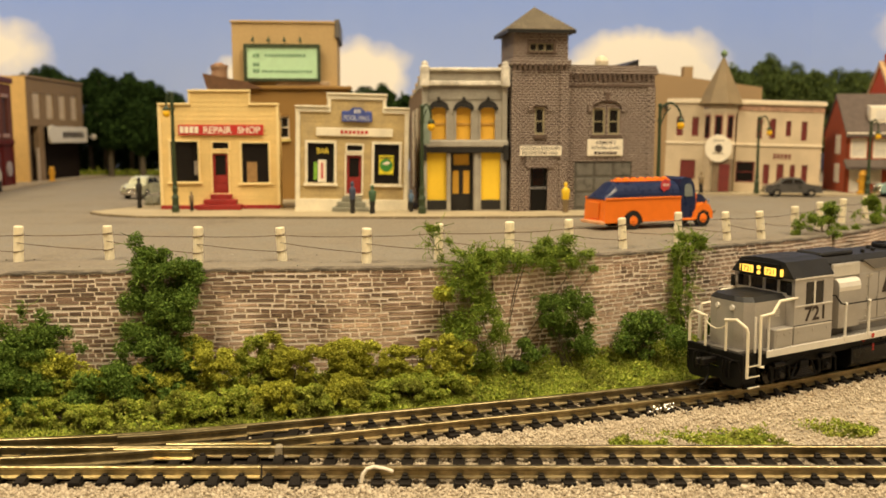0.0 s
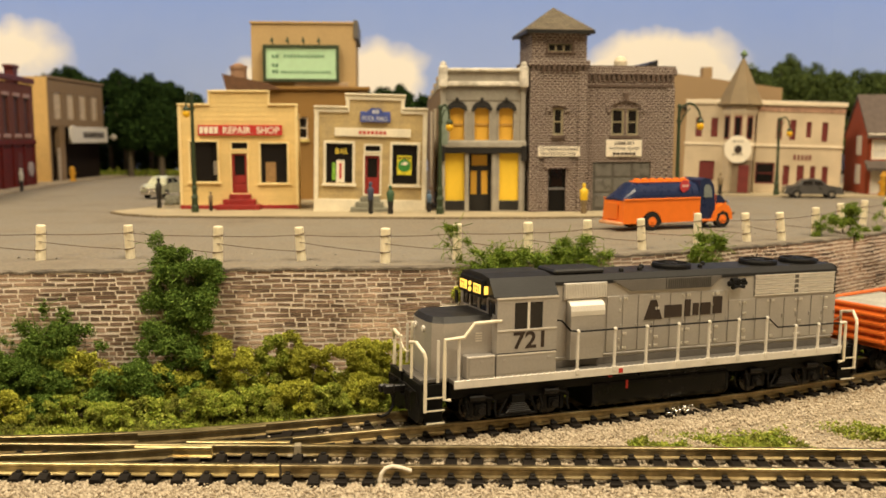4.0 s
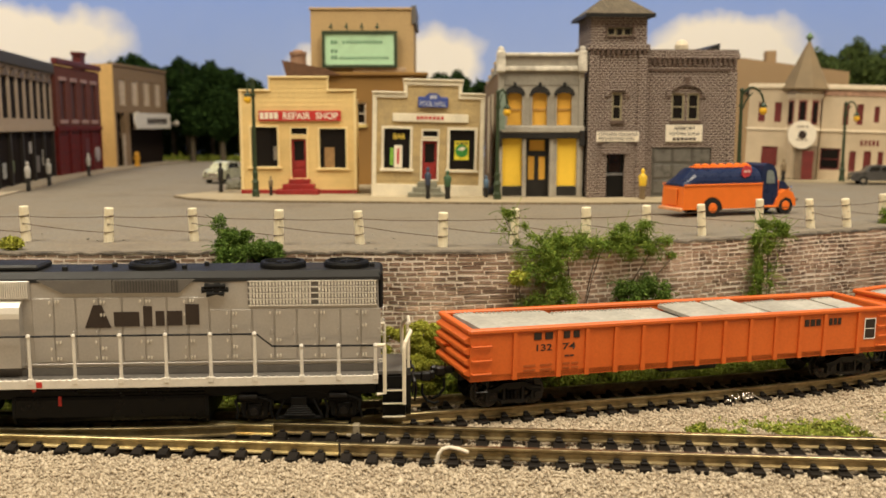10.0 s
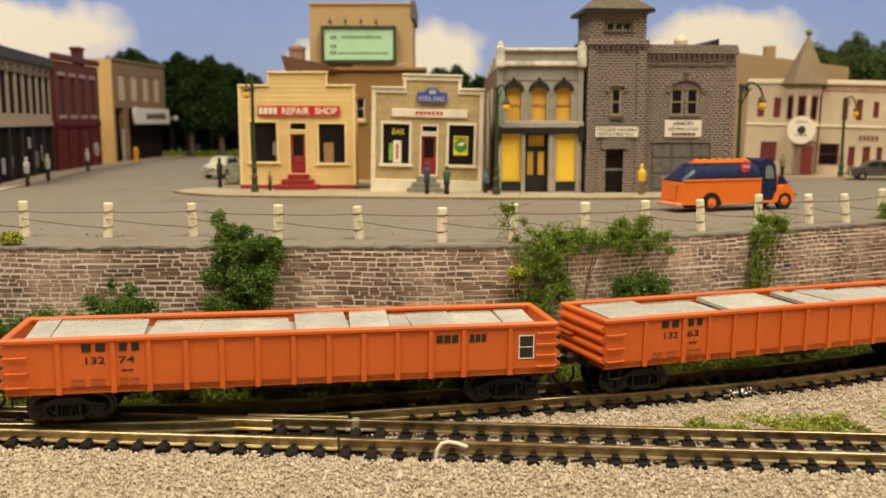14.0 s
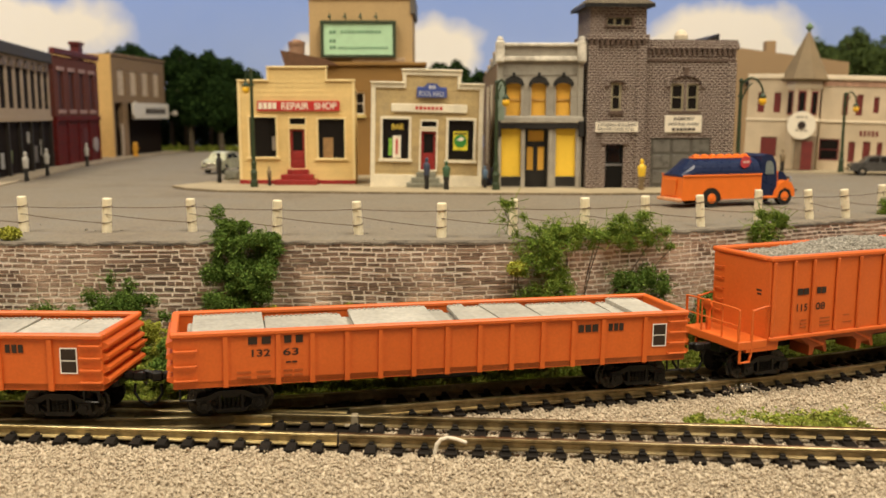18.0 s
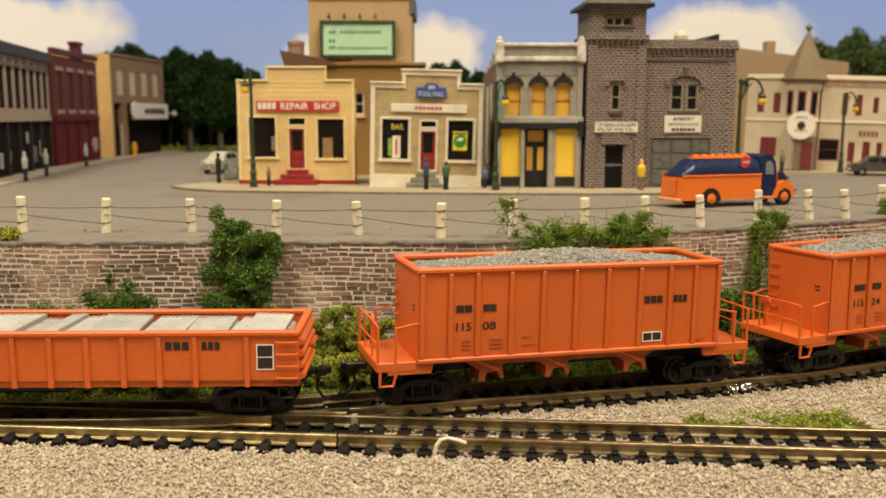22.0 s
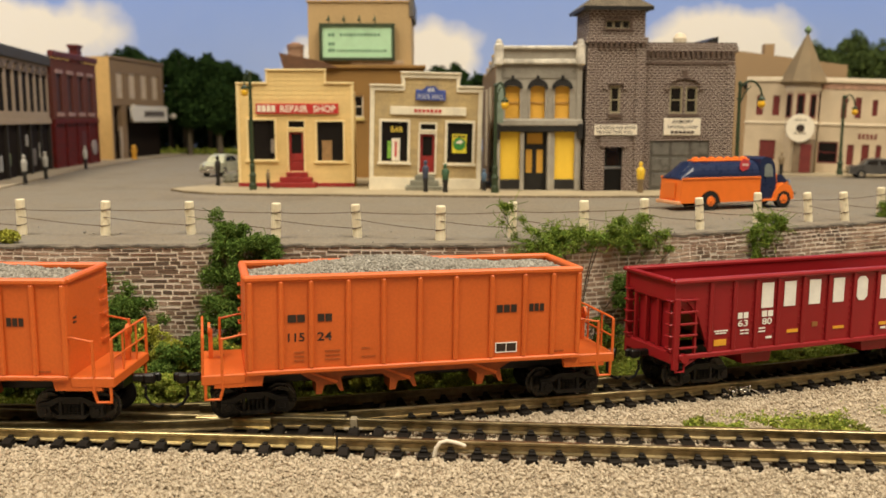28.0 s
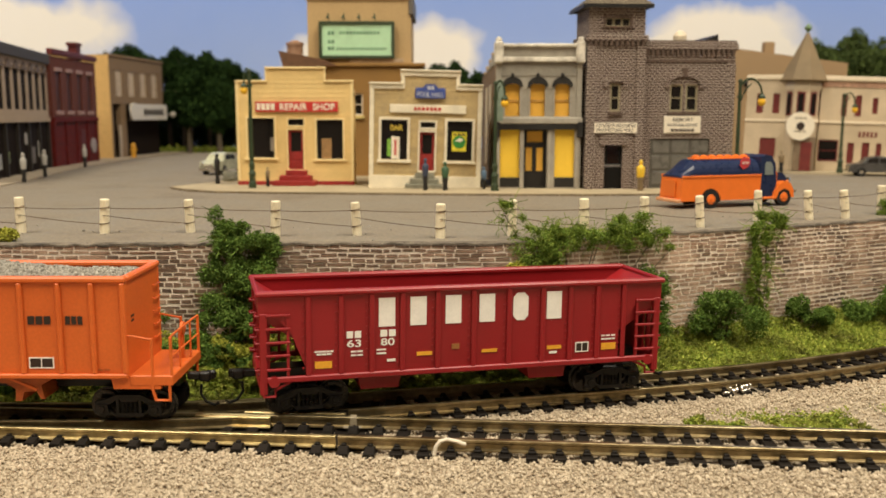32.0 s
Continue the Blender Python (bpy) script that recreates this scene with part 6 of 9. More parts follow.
CARS = []
lc = locomotive()
CARS.append((lc, 19.0, 34.3))
for nums, u, seed in ((("132", "74"), 134.25, 2), (("132", "63"), 244.35, 5)):
    ca, ld = gondola(nums, seed)
    CARS += [(ca, u, 40.8), (ld, u, 40.8)]
for nums, u, seed in ((("115", "08"), 346.65, 1), (("115", "24"), 439.05, 4)):
    ca, ld = orange_hopper(nums, seed)
    CARS += [(ca, u, 30.9), (ld, u, 30.9)]
CARS.append((maroon_hopper(), 531.05, 30.8))

# ---- sky backdrop ----
def cloudy_sky():
    m = bpy.data.materials.new("painted_sky")
    m.use_nodes = True
    N, L = m.node_tree.nodes, m.node_tree.links
    bs = N["Principled BSDF"]
    bs.inputs["Roughness"].default_value, bs.inputs["Specular IOR Level"].default_value = 0.9, 0.1
    tc = N.new("ShaderNodeTexCoord")
    sep = N.new("ShaderNodeSeparateXYZ")
    nz = N.new("ShaderNodeTexNoise")
    nz.inputs["Scale"].default_value, nz.inputs["Detail"].default_value = 30, 5
    L.new(tc.outputs["Object"], nz.inputs["Vector"])
    off = N.new("ShaderNodeVectorMath")
    off.operation = "MULTIPLY_ADD"
    L.new(nz.outputs["Color"], off.inputs[0])
    off.inputs[1].default_value = (0.034, 0.034, 0.034)
    L.new(tc.outputs["Object"], off.inputs[2])
    L.new(off.outputs[0], sep.inputs[0])

    def math_node(op, a, b):
        n = N.new("ShaderNodeMath")
        n.operation = op
        for i, q in enumerate((a, b)):
            if isinstance(q, (int, float)):
                n.inputs[i].default_value = q
            else:
                L.new(q, n.inputs[i])
        return n.outputs[0]
    best = None
    for cx, cz, rx, rz in ((-0.348, 0.128, 0.076, 0.027), (-0.40, 0.138, 0.060, 0.022), (-0.002, 0.108, 0.036, 0.033), (-0.06, 0.112, 0.05, 0.028), (-0.108, 0.102, 0.032, 0.020), (0.248, 0.122, 0.074, 0.028), (0.205, 0.112, 0.05, 0.018), (0.29, 0.110, 0.036, 0.016), (0.56, 0.15, 0.10, 0.03)):
        dx = math_node("POWER", math_node("MULTIPLY", math_node("SUBTRACT", sep.outputs[0], cx + 0.017), 1 / rx), 2)
        dz = math_node("POWER", math_node("ABSOLUTE", math_node("MULTIPLY", math_node("SUBTRACT", sep.outputs[2], cz + 0.017), 1 / rz), 0), 2)
        d = math_node("ADD", dx, dz)
        best = d if best is None else math_node("MINIMUM", best, d)
    mask = N.new("ShaderNodeMapRange")
    mask.inputs[1].default_value, mask.inputs[2].default_value = 1.35, 0.45
    L.new(best, mask.inputs[0])
    grad = N.new("ShaderNodeValToRGB")
    grad.color_ramp.elements[0].position, grad.color_ramp.elements[1].position = 0.0, 1.0
    grad.color_ramp.elements[0].color, grad.color_ramp.elements[1].color = (0.44, 0.54, 0.84, 1), (0.27, 0.395, 0.84, 1)
    hz_ = N.new("ShaderNodeMapRange")
    hz_.inputs[1].default_value, hz_.inputs[2].default_value = 0.06, 0.19
    L.new(sep.outputs[2], hz_.inputs[0])
    L.new(hz_.outputs[0], grad.inputs[0])
    mix = N.new("ShaderNodeMix")
    mix.data_type = "RGBA"
    L.new(mask.outputs[0], mix.inputs[0])
    L.new(grad.outputs[0], mix.inputs[6])
    mix.inputs[7].default_value = (0.92, 0.88, 0.82, 1)
    L.new(mix.outputs[2], bs.inputs["Base Color"])
    return m


def backdrop():
    g = G()
    g.weld = True
    pts = [(-900, 250), (-640, 420), (-575, 600), (-500, 720), (-400, 785), (-280, 810), (400, 810), (540, 780), (640, 700), (720, 560), (760, 420), (900, 250)]
    for k in range(len(pts) - 1):
        (a, b), (c, d) = pts[k], pts[k + 1]
        g.add([(a, b, -5), (c, d, -5), (c, d, 420), (a, b, 420), (a, b + 8, -5), (c, d + 8, -5), (c, d + 8, 420), (a, b + 8, 420)], [(0, 1, 2, 3), (5, 4, 7, 6), (3, 2, 6, 7)])
    tagged(part("backdrop", g, cloudy_sky()), "painted blue sky with soft cream clouds", "backdrop", "", "structure")


backdrop()

# ---- building materials ----
def masonry(name, brick, brick2, mortar, length, height, gap=0.16, bump=0.6):
    """Courses of small bricks on any upright face."""
    m = mat(name, brick, 0.9, var=0.2, scale=0.2, fine=2.0, bump=0)
    N, L = m.node_tree.nodes, m.node_tree.links
    tc = [n for n in N if n.type == "TEX_COORD"][0]
    sep, com, add = N.new("ShaderNodeSeparateXYZ"), N.new("ShaderNodeCombineXYZ"), N.new("ShaderNodeMath")
    L.new(tc.outputs["Object"], sep.inputs[0])
    L.new(sep.outputs[0], add.inputs[0])
    L.new(sep.outputs[1], add.inputs[1])
    L.new(add.outputs[0], com.inputs[0])
    L.new(sep.outputs[2], com.inputs[1])
    b = N.new("ShaderNodeTexBrick")
    L.new(com.outputs[0], b.inputs["Vector"])
    b.inputs["Color1"].default_value, b.inputs["Color2"].default_value, b.inputs["Mortar"].default_value = (*brick, 1), (*brick2, 1), (*mortar, 1)
    b.inputs["Scale"].default_value = 1000
    b.inputs["Brick Width"].default_value, b.inputs["Row Height"].default_value, b.inputs["Mortar Size"].default_value = length, height, gap
    b.inputs["Mortar Smooth"].default_value = 0.3
    hsv = [n for n in N if n.type == "HUE_SAT"][0]
    L.new(b.outputs["Color"], hsv.inputs["Color"])
    bp = N.new("ShaderNodeBump")
    bp.inputs["Strength"].default_value, bp.inputs["Distance"].default_value = bump, 0.0003
    bp.invert = True
    L.new(b.outputs["Fac"], bp.inputs["Height"])
    L.new(bp.outputs[0], N["Principled BSDF"].inputs["Normal"])
    return m


YELLOW_BOARD = mat("yellow_clapboard_paint", (0.76, 0.55, 0.225), 0.7, var=0.07, scale=0.1, fine=1.5, rnd=0.05)
YELLOW_TRIM = mat("pale_yellow_trim", (0.85, 0.67, 0.33), 0.65, var=0.05)
TAN_BOARD = mat("tan_clapboard_paint", (0.52, 0.385, 0.175), 0.75, var=0.16, scale=0.15, fine=1.5, rnd=0.08, col2=(0.41, 0.31, 0.155))
WHITE_TRIM = mat("weathered_white_trim", (0.82, 0.74, 0.56), 0.7, var=0.1, scale=0.2)
RED_PAINT = mat("dark_red_paint", (0.30, 0.022, 0.018), 0.6, var=0.15)
RED_SIGN = mat("red_sign_paint", (0.50, 0.03, 0.025), 0.55, var=0.06)
SIGN_WHITE = mat("cream_sign_board", (0.85, 0.77, 0.62), 0.6, var=0.06)
SIGN_BLUE = mat("blue_sign_paint", (0.06, 0.09, 0.32), 0.5, var=0.1)
STONE_STEP = mat("grey_stone_steps", (0.24, 0.23, 0.17), 0.85, var=0.2, bump=0.4)
GREY_WALL = mat("grey_stucco", (0.40, 0.365, 0.30), 0.8, var=0.14, scale=0.15, fine=1.5, bump=0.2)
CORNICE = mat("chalky_white_cornice", (0.80, 0.75, 0.64), 0.7, var=0.3, scale=0.25, col2=(0.45, 0.41, 0.34))
SHADE_YELLOW = mat("yellow_window_shade", (0.95, 0.62, 0.05), 0.7, var=0.08, scale=0.05)
AMBER = mat("amber_window_shade", (0.85, 0.47, 0.06), 0.6, var=0.1, scale=0.1)
IRON = mat("black_ironwork", (0.02, 0.018, 0.016), 0.55, var=0.2)
ARMORY_BRICK = masonry("armory_brick", (0.066, 0.041, 0.035), (0.098, 0.064, 0.052), (0.44, 0.37, 0.31), 2.0, 1.02, 0.15)
ARMORY_STONE = mat("armory_brown_brick_trim", (0.13, 0.088, 0.066), 0.85, var=0.2)
ROOF_SHINGLE = masonry("roof_shingles", (0.14, 0.115, 0.08), (0.20, 0.165, 0.11), (0.07, 0.055, 0.04), 1.6, 0.9)
OLIVE_FRAME = mat("olive_window_frame", (0.36, 0.31, 0.19), 0.6, var=0.1)
TAN_WALL = mat("tan_rendered_wall", (0.52, 0.36, 0.17), 0.85, var=0.08, scale=0.05, fine=1.0)
OCHRE_WALL = mat("ochre_brown_wall", (0.30, 0.165, 0.045), 0.85, var=0.1, scale=0.06)
BOARD_GREEN = mat("mint_green_billboard", (0.52, 0.78, 0.50), 0.5, var=0.04)
BOARD_FRAME = mat("dark_green_frame", (0.05, 0.07, 0.035), 0.5, var=0.1)
CREAM_WALL = mat("cream_stone_wall", (0.62, 0.50, 0.34), 0.8, var=0.12, scale=0.08)
CREAM_TRIM = mat("pale_cream_trim", (0.76, 0.65, 0.48), 0.75, var=0.06)
OXBLOOD = mat("oxblood_window_paint", (0.17, 0.028, 0.024), 0.6, var=0.15)
SLATE = mat("brown_green_turret_roof", (0.24, 0.175, 0.095), 0.7, var=0.15, scale=0.1)
BROWN_BACK = mat("plain_brown_rear_wall", (0.36, 0.245, 0.13), 0.9, var=0.06, scale=0.03)
RED_BRICK = masonry("far_red_brick", (0.10, 0.022, 0.014), (0.135, 0.030, 0.018), (0.12, 0.048, 0.034), 1.8, 0.8, 0.12, 0.3)
FAR_CREAM = mat("far_cream_front", (0.42, 0.325, 0.23), 0.8, var=0.08)
# Theatre front toned down as shaded; its side gets a lighter, lit tone.
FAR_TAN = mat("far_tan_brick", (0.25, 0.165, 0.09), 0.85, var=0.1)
FAR_TAN_LIT = mat("far_tan_lit_side", (0.66, 0.42, 0.15), 0.85, var=0.07)
DARK_FRONT = mat("dark_shopfront", (0.016, 0.010, 0.007), 0.8, var=0.25, spec=0.1)
AWNING = mat("white_awning", (0.72, 0.67, 0.58), 0.7, var=0.08)
BARN_RED = mat("barn_red_wall", (0.34, 0.066, 0.026), 0.8, var=0.12)
BRIGHT_RED = mat("bright_red_gable", (0.52, 0.07, 0.025), 0.8, var=0.08)


def wall_cells(outline, holes, y0, y1):
    """An upright slab in the x-z plane: the union of outline rectangles less the openings, with real reveals."""
    rects = outline + holes
    xs = sorted({r[0] for r in rects} | {r[1] for r in rects})
    zs = sorted({r[2] for r in rects} | {r[3] for r in rects})

    def solid(i, j):
        if not (0 <= i < len(xs) - 1 and 0 <= j < len(zs) - 1):
            return False
        x, z = (xs[i] + xs[i + 1]) / 2, (zs[j] + zs[j + 1]) / 2
        ins = lambda r: r[0] < x < r[1] and r[2] < z < r[3]
        return any(ins(r) for r in outline) and not any(ins(r) for r in holes)
    g = G()
    g.weld = True
    for i in range(len(xs) - 1):
        for j in range(len(zs) - 1):
            if not solid(i, j):
                continue
            a, b, c, d = xs[i], xs[i + 1], zs[j], zs[j + 1]
            g.add([(a, y0, c), (b, y0, c), (b, y0, d), (a, y0, d), (a, y1, c), (b, y1, c), (b, y1, d), (a, y1, d)], [(0, 1, 2, 3), (5, 4, 7, 6)])
            k = len(g.v) - 8
            for q, fc in (((i - 1, j), (0, 3, 7, 4)), ((i + 1, j), (1, 5, 6, 2)), ((i, j - 1), (0, 4, 5, 1)), ((i, j + 1), (3, 2, 6, 7))):
                if not solid(*q):
                    g.f.append(tuple(k + t for t in fc))
    return g


def clapboards(bld, w, holes, top_at, step, m, z0=0.0):
    """Boards lapped over one another, cut at the openings."""
    z = z0
    while True:
        spans = top_at(z + step * 0.5)
        if not spans:
            break
        for a, b in spans:
            cuts = sorted([(max(a, h[0]), min(b, h[1])) for h in holes if h[2] < z + step * 0.8 and h[3] > z + step * 0.2 and h[1] > a and h[0] < b])
            x = a
            for c, d in cuts + [(b, b)]:
                if c - x > 0.3:
                    part("clapboard", G().add([(x, -0.24, z), (c, -0.24, z), (c, -0.15, z + step), (x, -0.15, z + step), (x, 0.1, z), (c, 0.1, z), (c, 0.1, z + step), (x, 0.1, z + step)],
                                              [(0, 1, 2, 3), (0, 4, 5, 1), (3, 2, 6, 7), (0, 3, 7, 4), (1, 5, 6, 2)]), m, bld)
                x = max(x, d)
        z += step


def rect_frame(name, parent, m, x0, x1, z0, z1, t, y0, y1, sill=0.0, label=""):
    g = G()
    g.box(x0 - t, x1 + t, y0, y1, z1, z1 + t, 0.08).box(x0 - t - sill, x1 + t + sill, y0 - sill * 0.5, y1, z0 - t, z0, 0.08)
    g.box(x0 - t, x0, y0, y1, z0, z1, 0.08).box(x1, x1 + t, y0, y1, z0, z1, 0.08)
    return part(name, g, m, parent, label)


def sash(parent, x0, x1, z0, z1, m, y, pane=DARKGLASS, t=0.5, rows=2, cols=1):
    """A window: frame, glazing bars and each pane."""
    w = rect_frame("window", parent, m, x0 + t, x1 - t, z0 + t, z1 - t, t, y - 0.15, y + 0.35)
    for i in range(cols):
        for j in range(rows):
            a, b = x0 + t + (x1 - x0 - 2 * t) * i / cols, x0 + t + (x1 - x0 - 2 * t) * (i + 1) / cols
            c, d = z0 + t + (z1 - z0 - 2 * t) * j / rows, z0 + t + (z1 - z0 - 2 * t) * (j + 1) / rows
            part("pane", G().box(a, b, y + 0.2, y + 0.26, c, d), pane, w)
            if j:
                part("glazing_bar", G().box(a, b, y - 0.05, y + 0.3, c - 0.2, c + 0.2), m, w)
    return w


def repair_shop():
    b = thing("repair_shop", "yellow clapboard false-front shop with a red door and sign", "shop", at(-82.3, 366, 27.3, -1.2))
    W, D = 46.4, 9
    holes = [(4.2, 14.8, 10.9, 26.6), (31.8, 42.3, 10.4, 26.0), (20.4, 26.7, 23.8, 26.3), (20.3, 26.4, 6.2, 22.2)]
    outline = [(0, W, 0, 40.8), (11.9, 35.4, 40.8, 46.0)]
    part("front_wall", wall_cells(outline, holes, 0, 1.0), YELLOW_BOARD, b, "yellow clapboard front with a stepped top")
    part("side_wall", G().box(0, 1, 1, D, 0, 38), YELLOW_BOARD, b)
    part("side_wall", G().box(W - 1, W, 1, D, 0, 38), YELLOW_BOARD, b)
    part("back_wall", G().box(1, W - 1, D - 1, D, 0, 37), YELLOW_BOARD, b)
    part("roof", G().add([(0, 1, 38), (W, 1, 38), (W, D, 35), (0, D, 35), (0, 1, 37), (W, 1, 37), (W, D, 34), (0, D, 34)], [(0, 1, 2, 3), (7, 6, 5, 4), (0, 3, 7, 4), (1, 5, 6, 2), (2, 6, 7, 3)]), LOCO_DARK, b)
    part("room_floor", G().box(1, W - 1, 1, D - 1, 5.0, 5.6), BARK, b)
    clapboards(b, W, holes, lambda z: [(0.2, W - 0.2)] if z < 40.6 else ([(12.1, 35.2)] if z < 45.9 else []), 1.84, YELLOW_BOARD, 1.6)
    part("base_board", G().box(-0.3, W + 0.3, -0.7, 0.2, 0, 1.6, 0.1), RED_PAINT, b, "dark red base board")
    for x0, x1, z in ((-0.4, 11.9, 40.8), (11.5, 35.8, 46.0), (35.4, W + 0.4, 40.8)):
        part("cornice", G().box(x0, x1, -0.9, 1.3, z, z + 0.8, 0.15), YELLOW_TRIM, b, "pale yellow cap")
    for x in (-0.3, W - 0.9):
        part("corner_board", G().box(x, x + 1.2, -0.65, 0.1, 1.6, 40.8, 0.1), YELLOW_TRIM, b)
    for x in (11.6, 34.9):
        part("corner_board", G().box(x, x + 0.8, -0.65, 0.1, 40.8, 46.0, 0.1), YELLOW_TRIM, b)
    for h in holes[:2]:
        rect_frame("window_trim", b, YELLOW_TRIM, h[0], h[1], h[2], h[3], 0.8, -0.8, 0.1, 0.6)
        part("shop_window", G().box(h[0], h[1], 0.55, 0.7, h[2], h[3]), DARKGLASS, b, "dark shop window")
    part("blind", G().box(33.6, 37.6, 0.45, 0.52, 10.6, 18.6), mat("tan_paper", (0.34, 0.2, 0.08)), b)
    part("window_dummy", G().box(13.0, 14.6, 0.45, 0.52, 13.5, 19), mat("grey_paper", (0.3, 0.26, 0.22)), b)
    rect_frame("window_trim", b, YELLOW_TRIM, 20.4, 26.7, 23.8, 26.3, 0.6, -0.7, 0.1)
    part("transom", G().box(20.4, 26.7, 0.5, 0.6, 23.8, 26.3), DARKGLASS, b)
    rect_frame("door_trim", b, YELLOW_TRIM, 20.3, 26.4, 6.2, 22.2, 0.6, -0.7, 0.1)
    d = part("door", wall_cells([(20.3, 26.4, 6.2, 22.2)], [(21.3, 25.4, 13.4, 21.2)], 0.3, 0.8), RED_PAINT, b, "dark red panelled door")
    part("pane", G().box(21.3, 25.4, 0.5, 0.6, 13.4, 21.2), DARKGLASS, d)
    part("panel", G().box(21.4, 25.3, 0.15, 0.32, 7.4, 9.6, 0.1), RED_PAINT, d)
    part("panel", G().box(21.4, 25.3, 0.15, 0.32, 10.3, 12.5, 0.1), RED_PAINT, d)
    for k in range(3):
        part("step", G().box(14.8 + k * 2.3, 31.8 - k * 2.0, -6.6 + k * 2.2, -0.4, k * 2.0, (k + 1) * 2.0, 0.15), RED_PAINT, b, "red wooden step")
    sg = part("sign", G().box(7.6, 40.6, -1.2, -0.6, 29.1, 33.2, 0.12), RED_SIGN, b, "red shop sign with white letters")
    bars("owner_name", sg, SIGN_WHITE, 8.2, 15.4, 29.9, 32.5, -1.25, 4, 0.4)
    lettering("sign_letters", "REPAIR", 11.0, 2.7, SIGN_WHITE, sg, at(17.4, -1.26, 29.8))
    lettering("sign_letters", "SHOP", 8.9, 2.7, SIGN_WHITE, sg, at(30.6, -1.26, 29.8))


repair_shop()


def pool_hall():
    b = thing("pool_hall", "tan clapboard false-front pool hall with white trim", "shop", at(-28.4, 353, 28.0, 1.0, 1.3))
    W, D = 42.4, 40
    holes = [(4.1, 14.2, 10.2, 25.6), (29.6, 39.3, 10.2, 25.6), (19.2, 24.9, 22.9, 25.0), (19.0, 24.8, 6.3, 21.2)]
    part("front_wall", wall_cells([(0, W, -0.8, 39.0), (11.9, 33.6, 39.0, 44.0)], holes, 0, 1.0), TAN_BOARD, b, "tan clapboard front with a stepped top")
    part("side_wall", G().box(0, 1, 1, D, -0.8, 37), TAN_BOARD, b)
    part("side_wall", G().box(W - 1, W, 1, D, -0.8, 37), TAN_BOARD, b)
    part("back_wall", G().box(1, W - 1, D - 1, D, -0.8, 36), TAN_BOARD, b)
    part("roof", G().add([(0, 1, 37), (W, 1, 37), (W, D, 34), (0, D, 34), (0, 1, 36), (W, 1, 36), (W, D, 33), (0, D, 33)], [(0, 1, 2, 3), (7, 6, 5, 4), (0, 3, 7, 4), (1, 5, 6, 2), (2, 6, 7, 3)]), LOCO_DARK, b)
    part("room_floor", G().box(1, W - 1, 1, D - 1, 5.0, 5.6), BARK, b)
    clapboards(b, W, holes, lambda z: [(0.2, W - 0.2)] if z < 38.8 else ([(12.1, 33.4)] if z < 43.9 else []), 1.55, TAN_BOARD, 4.2)
    part("base_board", G().box(-0.5, W + 0.5, -0.9, 0.2, -0.8, 4.2, 0.1), WHITE_TRIM, b, "pale weathered base board")
    for x0, x1, z in ((-0.6, 11.9, 37.4), (11.2, 34.3, 42.4), (33.6, W + 0.6, 37.4)):
        part("cornice", G().box(x0, x1, -0.8, 0.2, z, z + 1.7, 0.1).box(x0 - 0.2, x1 + 0.2, -1.4, 1.4, z + 1.7, z + 2.4, 0.15), WHITE_TRIM, b, "white cornice board")
    for x in (-0.5, W - 1.2):
        part("corner_board", G().box(x, x + 1.7, -0.8, 0.1, 4.2, 37.4, 0.1), WHITE_TRIM, b, "white corner board")
    for x in (11.5, 32.6):
        part("corner_board", G().box(x, x + 1.4, -0.8, 0.1, 37.5, 42.4, 0.1), WHITE_TRIM, b)
    for h in holes[:2]:
        rect_frame("window_trim", b, WHITE_TRIM, h[0], h[1], h[2], h[3], 1.0, -0.9, 0.1, 0.5, "white window trim")
        part("shop_window", G().box(h[0], h[1], 0.6, 0.75, h[2], h[3]), DARKGLASS, b, "dark shop window")
    lettering("bar_sign", "BAR", 4.7, 2.2, mat("neon_yellow", (0.95, 0.72, 0.1), 0.5), b, at(7.6, 0.5, 21.6), "yellow bar lettering")
    part("window_poster", G().box(8.0, 11.2, 0.45, 0.55, 10.6, 19.2, 0.04), SIGN_WHITE, b, "white upright window poster")
    bars("poster_print", b, RED_SIGN, 9.2, 10.0, 12, 18, 0.44, 1)
    part("window_poster", G().box(6.4, 7.8, 0.45, 0.55, 11.5, 18.2, 0.04), mat("poster_green", (0.25, 0.5, 0.06)), b, "green window poster")
    p = part("window_poster", G().box(31.5, 37.1, 0.4, 0.55, 14.0, 21.4, 0.04), mat("poster_yellow", (0.85, 0.72, 0.04)), b, "yellow poster with a green disc")
    part("poster_disc", G().cyl((34.3, 0.4, 17.6), (34.3, 0.32, 17.6), 2.5, 2.5, 20), mat("poster_leaf", (0.05, 0.25, 0.04)), p)
    part("poster_shape", G().prism([(32.6, 18.0), (34.6, 19.2), (36.0, 18.6), (34.8, 17.6)], 0.25, 0.3), SIGN_WHITE, p)
    bars("poster_print", p, MARKING, 31.9, 36.7, 20.2, 20.8, 0.36, 3, 0.3)
    rect_frame("window_trim", b, WHITE_TRIM, 19.2, 24.9, 22.9, 25.0, 0.7, -0.8, 0.1)
    part("transom", G().box(19.2, 24.9, 0.5, 0.6, 22.9, 25.0), DARKGLASS, b)
    rect_frame("door_trim", b, WHITE_TRIM, 19.0, 24.8, 6.3, 21.2, 0.7, -0.8, 0.1)
    d = part("door", wall_cells([(19.0, 24.8, 6.3, 21.2)], [(20.0, 23.8, 12.8, 20.2)], 0.3, 0.8), RED_PAINT, b, "dark red door with a window")
    part("pane", G().box(20.0, 23.8, 0.5, 0.6, 12.8, 20.2), DARKGLASS, d)
